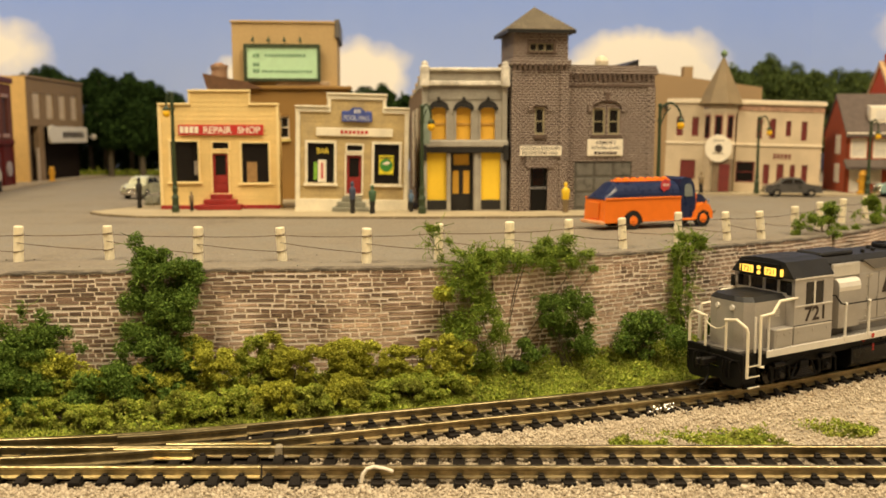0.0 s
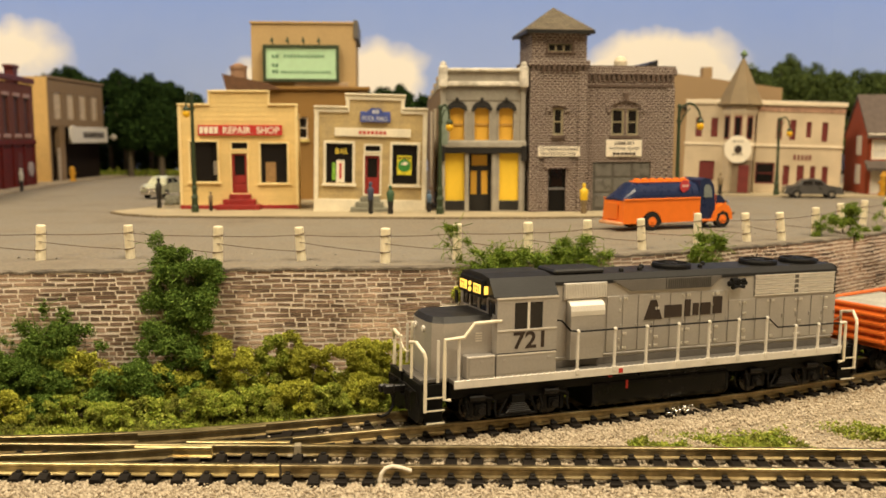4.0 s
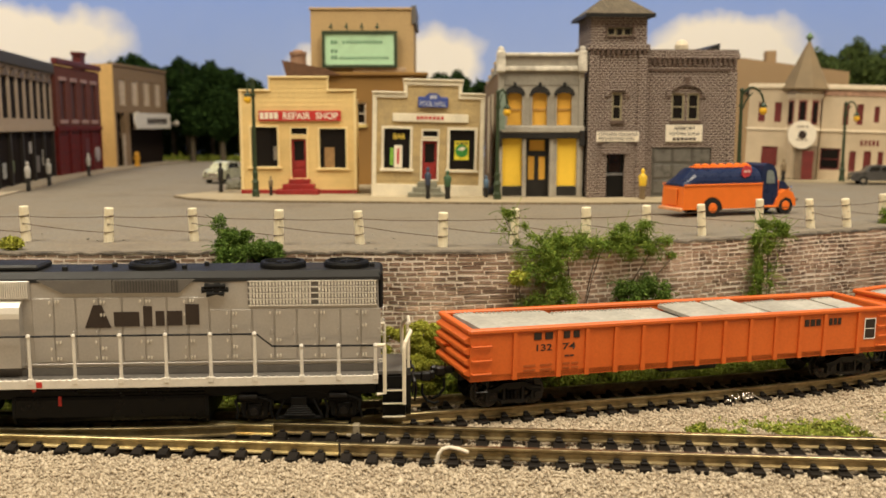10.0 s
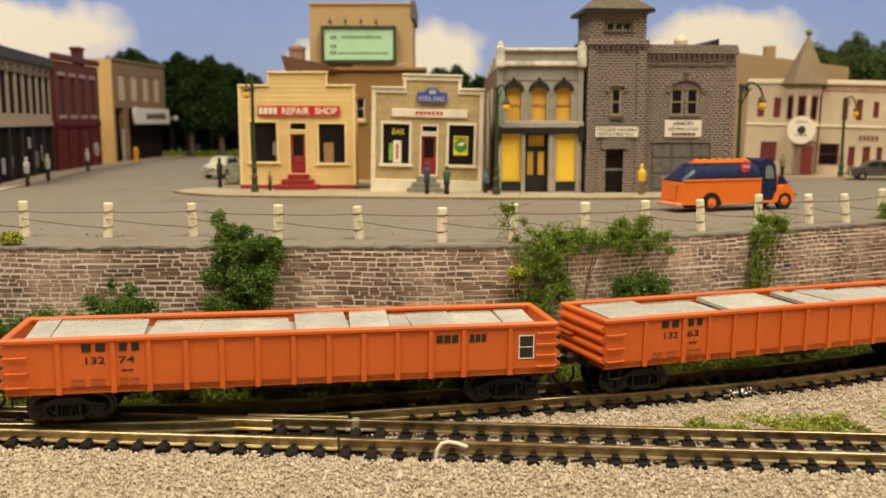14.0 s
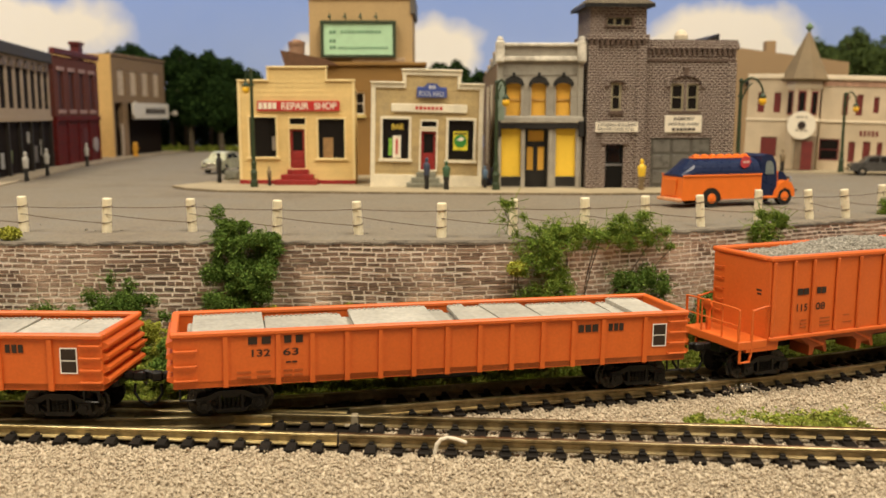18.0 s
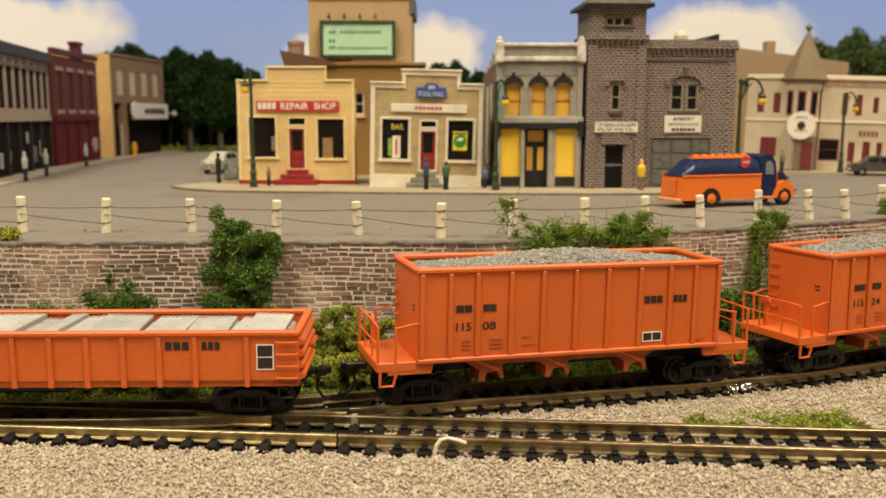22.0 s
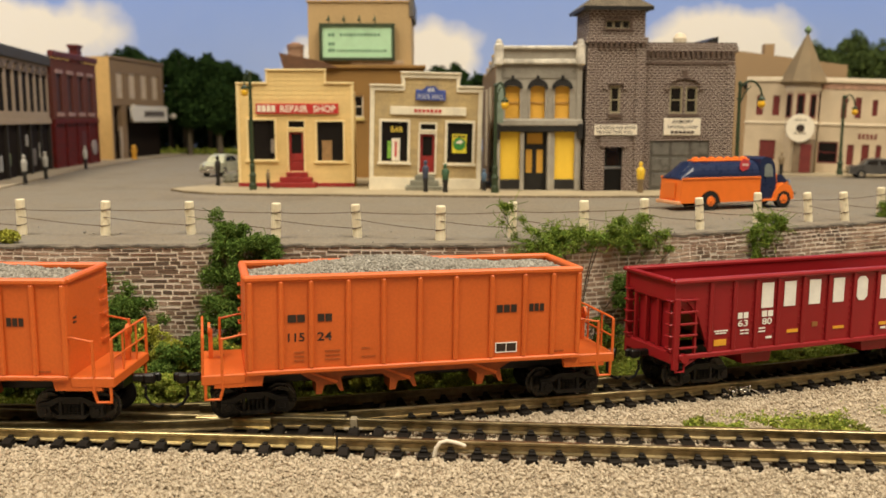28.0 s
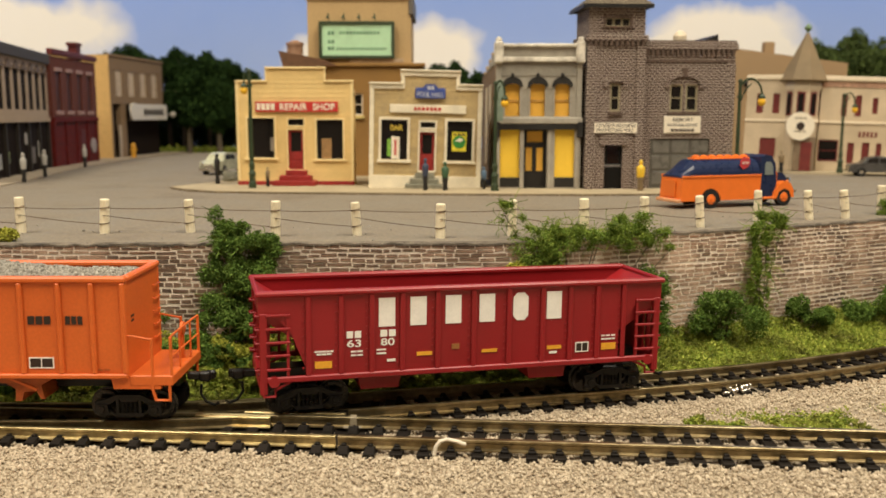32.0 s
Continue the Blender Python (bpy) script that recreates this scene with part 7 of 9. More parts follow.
    part("panel", G().box(20.1, 23.7, 0.15, 0.32, 7.4, 11.8, 0.1), RED_PAINT, d)
    for k in range(3):
        part("step", G().box(13.8 + k * 1.8, 28.0 - k * 1.5, -6.4 + k * 2.0, -0.4, -0.8 + k * 2.0, 1.3 + k * 2.0, 0.2), STONE_STEP, b, "mossy grey stone step")
    sg = part("sign", G().box(17.0, 28.6, -1.6, -0.9, 33.9, 38.0, 0.3).prism([(19.5, 37.9), (26, 37.9), (24.4, 39.4), (21.2, 39.4)], -1.6, -0.9), SIGN_BLUE, b, "blue hall sign with pale letters")
    lettering("sign_letters", "POOL HALL", 10.0, 1.9, mat("pale_blue_letters", (0.5, 0.52, 0.62)), sg, at(17.8, -1.66, 34.5))
    bars("sign_emblem", sg, mat("pale_blue_mark", (0.5, 0.52, 0.62)), 21.6, 24.2, 37.3, 38.7, -1.66, 2, 0.2)
    sg = part("sign", G().box(7.3, 36.6, -1.1, -0.5, 28.4, 31.6, 0.15), WHITE_TRIM, b, "long white sign with red script")
    bars("sign_script", sg, RED_SIGN, 16.6, 27.0, 29.4, 30.6, -1.15, 7, 0.5)


pool_hall()


def grey_store():
    b = thing("grey_store", "two-storey grey store with amber arched windows and a white cornice", "store", at(20.0, 346.6, 27.3, 0, 0.0))
    W, D = 32.4, 120
    wins = [(3.4, 9.0, 27.4, 39.5), (12.9, 18.5, 27.4, 39.5), (22.2, 27.8, 27.4, 39.5)]
    holes = wins + [(1.7, 9.2, 0.6, 22.8), (10.7, 19.6, 0, 22.6), (22.5, 30.0, 0.6, 22.8)]
    part("front_wall", wall_cells([(0, W, 0, 48)], holes, 0, 1.6), GREY_WALL, b, "grey front with pilasters")
    part("side_wall", G().box(0, 1.4, 1.6, D, 0, 47), FAR_TAN, b, "brown-grey side wall")
    part("side_wall", G().box(W - 1.4, W, 1.6, D, 0, 47), FAR_TAN, b)
    part("back_wall", G().box(1.4, W - 1.4, D - 1.4, D, 0, 47), FAR_TAN, b)
    part("roof", G().box(1.4, W - 1.4, 1.6, D - 1.4, 45.4, 46.2), LOCO_DARK, b)
    for k, y in enumerate((14, 36, 60, 86)):
        part("parapet_block", G().box(-0.4, 1.8, y, y + 12, 47, 51.5 - k * 1.6, 0.3), GREY_WALL, b)
        part("chimney", G().box(-0.2, 1.7, y + 13, y + 17, 47, 53 - k * 1.5, 0.3), TAN_WALL, b)
    for y in (30, 62):
        part("side_pilaster", G().box(-0.9, 0, y, y + 3, 6, 40, 0.2), WHITE_TRIM, b, "pale pilaster")
    # cornice
    part("cornice", G().box(0.4, W - 0.4, -1.6, 1.8, 47.6, 49.4, 0.3), CORNICE, b, "chalky white cornice")
    part("cornice", G().box(0.8, W - 0.8, -0.8, 1.6, 49.4, 53.0, 0.2), GREY_WALL, b)
    part("cornice", G().box(0.2, W - 0.2, -2.0, 1.8, 53.0, 54.3, 0.35), CORNICE, b)
    for x in (-0.8, W - 2.6):
        part("cornice_end", G().box(x, x + 3.4, -2.6, 2.0, 47.0, 55.2, 0.6).ball((x + 1.7, -0.8, 55.6), 1.3, 8), CORNICE, b, "white cornice end block")
    for k in range(11):
        z = 42.6 + k * 0.46
        part("siding_board", G().prism([(-0.32, z), (0.05, z), (0.05, z + 0.44), (-0.08, z + 0.44)], 2.2, W - 2.2, "x"), GREY_WALL, b)
    for x in (0, W - 2.0):
        part("pilaster", G().box(x, x + 2.0, -0.7, 0.1, 25, 47, 0.2), GREY_WALL, b)
    for x0, x1, z0, z1 in wins:
        part("window_shade", G().box(x0, x1, 0.9, 1.0, z0, z1), AMBER, b, "amber window blind")
        rect_frame("window_trim", b, GREY_WALL, x0, x1, z0, z1, 0.7, -0.5, 0.6, 0.3)
        part("meeting_rail", G().box(x0, x1, 0.5, 0.95, 33.0, 33.7), mat("amber_rail", (0.6, 0.33, 0.07)), b)
        c = (x0 + x1) / 2
        arc = [(c + 3.9 * math.cos(a), 38.6 + 3.6 * math.sin(a)) for a in [math.pi * k / 10 for k in range(11)]]
        inn = [(c + 2.8 * math.cos(a), 38.4 + 1.2 * math.sin(a)) for a in [math.pi * k / 10 for k in range(10, -1, -1)]]
        part("window_hood", G().prism(arc + inn, -1.2, 0.3).box(c - 0.5, c + 0.5, -1.5, 0.2, 41.6, 43.4, 0.15), IRON, b, "black arched window hood")
    part("ledge", G().box(-0.4, W + 0.4, -1.6, 0.4, 24.6, 27.0, 0.3), GREY_WALL, b, "grey stone ledge")
    part("lintel_beam", G().box(0.2, W - 0.2, -1.3, 0.4, 22.4, 24.6, 0.2), IRON, b, "black cornice beam")
    for x in (-0.6, W - 1.6):
        part("bracket", G().box(x, x + 2.2, -1.9, 0.2, 19.5, 25.4, 0.3), IRON, b)
    for x in (0.0, 9.2, 19.8, 30.2):
        part("pilaster", G().box(x, x + 1.6, -0.6, 0.6, 0, 22.4, 0.25), GREY_WALL, b, "grey cast pilaster")
    for x0, x1 in ((1.7, 9.2), (22.5, 30.0)):
        part("window_shade", G().box(x0, x1, 0.9, 1.0, 4.2, 22.6), SHADE_YELLOW, b, "bright yellow shop window shade")
        part("stall_riser", G().box(x0, x1, -0.2, 0.9, 0.6, 4.3, 0.2), IRON, b, "black stall riser")
    d = part("door", wall_cells([(10.7, 19.6, 0, 22.6)], [(11.8, 14.2, 6.6, 15.6), (15.9, 18.4, 6.6, 15.6), (12.2, 18.2, 17.6, 21.8)], 3.0, 3.6), IRON, b, "black double door with amber panes")
    for x0, x1, z0, z1 in ((11.8, 14.2, 6.6, 15.6), (15.9, 18.4, 6.6, 15.6), (12.2, 18.2, 17.6, 21.8)):
        part("pane", G().box(x0, x1, 3.3, 3.4, z0, z1), AMBER, d)
    sg = part("hanging_sign", G().box(-0.4, 2.4, -5.4, -5.0, 25.6, 40.5, 0.12), mat("pale_teal_sign_paint", (0.26, 0.33, 0.26), 0.6, var=0.15), b, "faded teal upright hanging sign")
    part("sign_bracket", G().cyl((1.0, -5.2, 40.2), (1.0, 0.2, 40.2), 0.25, 0.25, 6), IRON, sg)
    part("entry_side", G().box(10.3, 10.7, 1.6, 3.0, 0, 22.6), IRON, b)
    part("entry_side", G().box(19.6, 20.0, 1.6, 3.0, 0, 22.6), IRON, b)


grey_store()


def brick_hood(c, z, half, rise, y0, y1):
    """A hood of bricks over a window: a low arch with upright ears."""
    out = [(c + half * math.cos(a), z + 1.6 + (rise - 1.6) * math.sin(a)) for a in [math.pi * k / 12 for k in range(13)]]
    inn = [(c + (half - 1.7) * math.cos(a), z + 1.0 + (rise - 3.2) * math.sin(a)) for a in [math.pi * k / 12 for k in range(12, -1, -1)]]
    return G().prism([(c + half - 1.7, z - 0.6), (c + half, z - 0.6)] + out + [(c - half, z - 0.6), (c - half + 1.7, z - 0.6)] + inn, y0, y1)


def armory():
    b = thing("brick_armory", "dark brown brick armory with a square corner tower", "armory", at(53.8, 346.0, 27.3, 4.0))
    T, W, D = 22.1, 57.4, 70
    # tower
    holes = [(8.9, 12.9, 29.2, 39.5), (7.4, 14.4, 0, 17.9)]
    part("tower_wall", wall_cells([(0, T, 0, 55.2)], holes, -1.5, 0.5), ARMORY_BRICK, b, "dark brick tower front")
    part("tower_wall", G().box(0, 1.2, 0.5, T - 1.5, 0, 55.2), ARMORY_BRICK, b)
    part("tower_wall", G().box(T - 1.2, T, 0.5, T - 1.5, 0, 55.2), ARMORY_BRICK, b)
    part("tower_wall", G().box(1.2, T - 1.2, T - 2.7, T - 1.5, 0, 55.2), ARMORY_BRICK, b)
    for x in (0.0, T - 3.4):
        part("tower_pier", G().box(x, x + 3.4, -2.2, -1.4, 0, 53.5, 0.15), ARMORY_BRICK, b)
    part("corbel_band", G().box(-0.7, T + 0.7, -2.6, T - 0.8, 55.2, 57.4, 0.2), ARMORY_BRICK, b)
    for k in range(11):
        x = 0.3 + k * 2.0
        part("corbel", G().box(x, x + 1.0, -2.5, -1.4, 53.4, 55.3, 0.15), ARMORY_STONE, b)
    upper = [(6.6, 16.0, 60.6, 63.6)]
    part("belfry_wall", wall_cells([(0.4, T - 0.4, 57.4, 67.4)], upper, -1.3, 0.5), ARMORY_BRICK, b)
    for x0, x1, y0, y1 in ((0.4, 1.6, 0.5, T - 2), (T - 1.6, T - 0.4, 0.5, T - 2), (1.6, T - 1.6, T - 3, T - 2)):
        part("belfry_wall", G().box(x0, x1, y0, y1, 57.4, 67.4), ARMORY_BRICK, b)
    rect_frame("belfry_frame", b, ARMORY_STONE, 6.6, 16.0, 60.6, 63.6, 0.7, -1.7, -0.5, 0.4)
    for k in range(3):
        sash(b, 6.7 + k * 3.1, 9.7 + k * 3.1, 60.6, 63.6, OLIVE_FRAME, -0.6, rows=1, t=0.35)
    e, c, z = 2.0, T / 2, 67.4
    eave = [(-e, -1.5 - e, z), (T + e, -1.5 - e, z), (T + e, T - 1.5 + e, z), (-e, T - 1.5 + e, z)]
    up = [(x, y, z + 1.2) for x, y, _ in eave]
    part("tower_roof", G().add(eave + up + [(c, c - 1.5, 78.4)], [(3, 2, 1, 0), (0, 1, 5, 4), (1, 2, 6, 5), (2, 3, 7, 6), (3, 0, 4, 7), (4, 5, 8), (5, 6, 8), (6, 7, 8), (7, 4, 8)]), ROOF_SHINGLE, b, "brown shingled pyramid roof")
    part("eave_board", G().box(-e, T + e, -1.7 - e, -1.5 - e, z - 0.3, z + 1.1).box(-e - 0.2, -e, -1.5 - e, T - 1.5 + e, z - 0.3, z + 1.1), LOCO_DARK, b)
    # wing
    H = 55.2
    wh = [(32.5, 37.6, 29.2, 39.5), (38.7, 43.4, 29.2, 39.5), (25.4, 48.8, 0, 19.0)]
    part("wing_wall", wall_cells([(T, W, 0, H)], wh, 0.6, 2.0), ARMORY_BRICK, b, "dark brick wing front")
    part("wing_wall", G().box(W - 1.4, W, 2.0, D, 0, H - 3), ARMORY_BRICK, b)
    part("wing_wall", G().box(T, W - 1.4, D - 1.4, D, 0, H - 3), ARMORY_BRICK, b)
    part("wing_wall", G().box(0, 1.4, T - 1.5, D, 0, H - 3), ARMORY_BRICK, b)
    part("roof", G().box(1.4, W - 1.4, T, D - 1.4, H - 6, H - 5.2).box(T + 0.2, W - 1.4, 2.0, T, H - 6, H - 5.2), LOCO_DARK, b)
    part("wing_cornice", G().box(T, W + 0.8, -0.4, 2.2, H - 3.0, H - 0.6, 0.2).box(T, W + 0.4, 0.2, 2.4, H - 0.6, H + 0.6, 0.2), ARMORY_BRICK, b, "corbelled brick cornice")
    for k in range(18):
        x = T + 0.6 + k * 1.95
        part("corbel", G().box(x, x + 1.0, -0.3, 0.7, H - 5.0, H - 2.9, 0.15), ARMORY_STONE, b)
    part("string_course", G().box(T, W, 0.2, 0.7, H - 7.6, H - 6.8, 0.1), ARMORY_STONE, b)
    part("corner_pier", G().box(W - 2.6, W + 0.2, 0.0, 0.7, 0, H - 7.6, 0.15), ARMORY_BRICK, b)
    for x0, x1, z0, z1 in (holes[0], wh[0], wh[1]):
        y = 0.2 if x0 > T else -1.9
        sash(b, x0, x1, z0, z1, OLIVE_FRAME, y + 0.9, rows=2, t=0.7)
        part("window_sill", G().box(x0 - 0.7, x1 + 0.7, y - 0.5, y + 1.0, z0 - 1.3, z0, 0.15), ARMORY_STONE, b)
        if x0 < T:
            part("window_arch", brick_hood((x0 + x1) / 2, z1 - 0.6, 4.6, 3.6, y - 0.4, y + 0.5), ARMORY_BRICK, b, "flared brick window arch")
    part("window_arch", brick_hood(38.0, 38.9, 7.6, 5.6, -0.3, 0.7), ARMORY_BRICK, b, "wide brick arch over the paired windows")
    part("keystone", G().prism([(37.3, 42.6), (38.7, 42.6), (39.2, 45.6), (36.8, 45.6)], -0.5, 0.7), ARMORY_STONE, b)
    part("door_arch", G().prism([(5.6, 16.6), (16.2, 16.6), (16.4, 20.2), (10.9, 21.2), (5.4, 20.2)], -2.1, -1.3), ARMORY_BRICK, b)
    d = part("door", wall_cells([(7.4, 14.4, 0, 17.9)], [(8.6, 13.2, 9.6, 16.6)], -0.2, 0.4), BLACK, b, "black tower door")
    part("pane", G().box(8.6, 13.2, 0.0, 0.1, 9.6, 16.6), DARKGLASS, d)
    part("door_rail", G().box(7.6, 14.2, -0.35, -0.15, 8.4, 9.2, 0.05), mat("dull_steel", (0.3, 0.3, 0.3), 0.4, 0.6), d)
    sg = part("sign", G().box(3.0, 19.4, -2.5, -2.25, 21.2, 25.0, 0.1), SIGN_WHITE, b, "cream sign with grey writing")
    lettering("sign_letters", "CITIZENS SOLDIERS", 15.0, 1.15, MARKING, sg, at(3.7, -2.54, 23.4))
    lettering("sign_letters", "PROTECTING YOU", 13.6, 1.15, MARKING, sg, at(4.0, -2.54, 21.7))
    sg = part("sign", G().box(30.4, 44.8, -0.1, 0.4, 21.0, 27.6, 0.5), SIGN_WHITE, b, "cream armory sign with black writing")
    lettering("sign_letters", "ARMORY", 8.4, 1.4, MARKING, sg, at(33.5, -0.15, 25.5))
    lettering("sign_letters", "NATIONAL GUARD", 11.6, 1.15, MARKING, sg, at(31.9, -0.15, 23.6))
    bars("sign_print", sg, MARKING, 33.2, 42.2, 21.7, 22.7, -0.15, 6, 0.35)
    gd = part("garage_door", G().box(25.4, 48.8, 1.2, 1.6, 0, 19), mat("grey_garage_paint", (0.12, 0.11, 0.092), 0.6, var=0.2), b, "grey garage door with grey panes")
    for i in range(3):
        for j in range(3):
            x, zz = 26.0 + i * 7.7, 1.0 + j * 6.0
            pane = DARKGLASS if j else BLACK
            part("door_panel", G().box(x + 0.5, x + 7.0, 1.0, 1.25, zz + 0.5, zz + 5.4, 0.1), mat("grey_pane", (0.17, 0.16, 0.14), 0.3) if (i + j) == 0 else bpy.data.materials["grey_pane"], gd)
    part("roof_vent", G().lathe([(1.6, 0), (1.6, 1.6), (2.6, 2.4), (2.7, 4.0), (1.8, 5.6), (0.4, 6.2)], (38.4, 9, H - 1.2), 12).cyl((38.4, 9, H - 6.0), (38.4, 9, H - 1.0), 1.7), CREAM_TRIM, b, "pale round roof vent")
    part("roof_ridge", G().prism([(46, H - 5.2), (60, H - 5.2), (60, H + 5.2), (56.0, H + 3.6)], 26, 60), LOCO_DARK, b)


armory()


def billboard_block():
    b = thing("billboard_building", "tall tan building behind the shops with a green billboard", "building", at(-62, 425, 26.5))
    part("upper_wall", G().box(0, 47.3, 0, 40, 52, 80.5), TAN_WALL, b, "plain tan upper wall")
    part("parapet", G().box(-0.6, 48.0, -0.6, 1.2, 80.5, 81.6, 0.2), TAN_WALL, b)
    part("roof_edge", G().box(46.4, 48.6, -0.8, 40, 74, 82.4, 0.3), LOCO_MID, b, "dark roof edge")
    part("lower_wall", wall_cells([(3, 53, 0, 52)], [(21.0, 25.4, 28.5, 38.6), (30.0, 34.4, 28.5, 38.6)], -4, -2), OCHRE_WALL, b, "ochre brown lower wall")
    part("lower_block", G().box(3, 53, -2, 0, 0, 52), OCHRE_WALL, b)
    for x in (21.0, 30.0):
        sash(b, x, x + 4.4, 28.5, 38.6, CREAM_TRIM, -3.4, rows=2, t=0.7)
        part("window_sill", G().box(x - 0.6, x + 5.0, -5.0, -3.4, 27.0, 28.5, 0.2), mat("yellow_sill", (0.7, 0.55, 0.2)) if x < 25 else bpy.data.materials["yellow_sill"], b)
    part("ledge", G().box(2.4, 54, -5.2, -1.8, 50.6, 52.2, 0.3), OCHRE_WALL, b)
    part("roof", G().prism([(-12.6, 57.6), (-10.5, 50), (14, 51), (8, 53.6)], -6, 30), mat("brown_roof", (0.16, 0.08, 0.04), 0.8), b, "dark brown slanting roof")
    part("rear_shed", G().box(-9, 3, -4, 30, 0, 51), OCHRE_WALL, b)
    part("chimney", G().cyl((-6.6, 4, 50), (-6.6, 4, 61.6), 3.9, 3.6, 16).cyl((-6.6, 4, 60.4), (-6.6, 4, 61.9), 4.0, 4.0, 16).ball((-6.6, 4, 61.6), 3.0, 10, 0.5), masonry("chimney_brick", (0.26, 0.13, 0.075), (0.33, 0.18, 0.11), (0.40, 0.28, 0.18), 2.2, 1.0), b, "round brick chimney stack")
    bd = thing("billboard", "mint green billboard in a dark green frame", "billboard", at(-62, 425, 26.5))
    part("panel", G().box(6.8, 38.6, -3.0, -1.6, 55.6, 69.6, 0.1), BOARD_GREEN, bd, "mint green billboard face")
    rect_frame("border", bd, BOARD_FRAME, 6.8, 38.6, 55.6, 69.6, 1.3, -3.6, -1.4, 0, "dark green frame")
    for x in (9, 22, 36):
        part("bracket", G().box(x, x + 1.2, -1.7, 0.05, 57, 68), BOARD_FRAME, bd)
    for x in (10, 17, 24, 31):
        part("gooseneck_lamp", G().tube([(x, -1.6, 70.8), (x, -2.6, 73.6), (x, -5.0, 74.0), (x, -6.0, 72.8)], 0.25, 5).cyl((x, -6.0, 72.9), (x, -6.2, 72.0), 0.4, 1.0, 8), BOARD_FRAME, bd)
    bars("billboard_print", bd, mat("billboard_ink", (0.17, 0.33, 0.19)), 15.0, 33.0, 65.2, 66.5, -3.05, 12, 0.55)
    bars("billboard_print", bd, bpy.data.materials["billboard_ink"], 13.5, 36.0, 58.2, 59.2, -3.05, 16, 0.5)
    for z in (58.2, 61.0, 65.0):
        bars("billboard_print", bd, bpy.data.materials["billboard_ink"], 9.6, 12.4, z, z + 1.5, -3.05, 2, 0.4)
    part("name_board", G().box(19.5, 44.0, -2.4, -1.2, 52.4, 54.4, 0.15), mat("pale_board", (0.52, 0.38, 0.24)), b)


billboard_block()


def corner_hotel():
    b = thing("cream_corner_building", "cream two-storey corner building with a conical turret", "building", at(189.8, 463, 27.2, -3.0, 1.6))
    W, H = 45.5, 47
    ups = [(10.4, 13.4, 28.0, 38.5), (17.3, 20.5, 28.0, 38.5), (25.8, 28.6, 29.5, 37.5), (34.0, 37.2, 27.5, 37.5)]
    dn = [(0.6, 10.8, 5.0, 16.0), (15.2, 18.6, 4.5, 14.8), (22.4, 26.2, 0.6, 15.0), (29.4, 32.2, 4.5, 14.8), (35.6, 38.8, 4.5, 14.8)]
    part("east_wall", wall_cells([(0, W, 0, H)], ups + dn, 0, 1.5), CREAM_WALL, b, "cream facade with oxblood windows")
    part("side_wall", G().box(W - 1.5, W, 1.5, 60, 0, H), CREAM_WALL, b)
    part("back_wall", G().box(-20, W - 1.5, 58.5, 60, 0, H), CREAM_WALL, b)
    part("roof", G().box(-20, W - 1.5, 12, 58.5, H - 4, H - 3), LOCO_DARK, b)
    part("cornice", G().box(-0.5, W + 0.8, -1.2, 1.8, H - 1.6, H + 0.8, 0.3), CREAM_TRIM, b)
    part("frieze", G().box(0, W + 0.3, -0.3, 0.2, H - 4.8, H - 2.2, 0.15), mat("faded_pink_band", (0.50, 0.30, 0.20), 0.8, var=0.25, scale=0.4), b, "faded red frieze band")
    part("string_course", G().box(0, W + 0.3, -0.6, 0.2, 24.2, 25.4, 0.15), CREAM_TRIM, b)
    for x0, x1, z0, z1 in ups + dn:
        sash(b, x0, x1, z0, z1, OXBLOOD, 0.4, DARKGLASS if x1 - x0 > 5 else OXBLOOD, t=0.7)
    bars("wall_lettering", b, OXBLOOD, 20.2, 29.4, 17.6, 20.4, -0.05, 5, 0.8)
    # western face runs back from the corner
    ang = math.radians(152)
    dx, dy = math.cos(ang), math.sin(ang)

    def west(g):
        g.v = [(-16 + x * dx + y * dy, 2 + x * dy - y * dx, z) for x, y, z in g.v]
        return g
    wl = [(3.5, 7.0, 28.5, 38.5), (11.5, 15.0, 28.5, 38.5), (4.0, 12.0, 6.0, 16.0)]
    part("west_wall", west(wall_cells([(0, 20, 0, H)], wl, 0, 1.5)), CREAM_WALL, b)
    for x0, x1, z0, z1 in wl:
        part("window", west(G().box(x0, x1, 0.6, 0.8, z0, z1)), OXBLOOD, b)
    part("cornice", west(G().box(0, 20.5, -0.8, 1.6, H - 1.6, H + 0.8, 0.3)), CREAM_TRIM, b)
    part("string_course", west(G().box(0, 20.3, -0.5, 0.2, 24.2, 25.4, 0.15)), CREAM_TRIM, b)
    # turret
    tx, ty = -8.0, 3.5
    g = G().lathe([(8.6, 0), (8.6, 46)], (tx, ty, 0), 8)
    part("turret_wall", g, CREAM_WALL, b, "cream eight-sided corner bay")
    part("turret_band", G().lathe([(9.0, 24), (9.4, 24.6), (9.0, 26)], (tx, ty, 0), 8), CREAM_TRIM, b)
    part("turret_band", G().lathe([(9.0, 40.5), (9.6, 42.5), (9.0, 44)], (tx, ty, 0), 8), CREAM_TRIM, b)
    for k in (-2, -1, 0, 1):
        a = math.radians(-90 + 45 * k + 22.5)
        ca, sa = math.cos(a), math.sin(a)
        r = 8.6 * math.cos(math.pi / 8)
        g = G().box(-2.0, 2.0, -0.2, 0.35, 27.5, 39.5, 0.1)
        g.v = [(tx + ca * (r - y) - sa * x, ty + sa * (r - y) + ca * x, z) for x, y, z in g.v]
        tw = part("turret_window", g, OXBLOOD, b, "oxblood turret window")
        g = G().box(-1.3, 1.3, -0.3, 0.3, 28.4, 38.6)
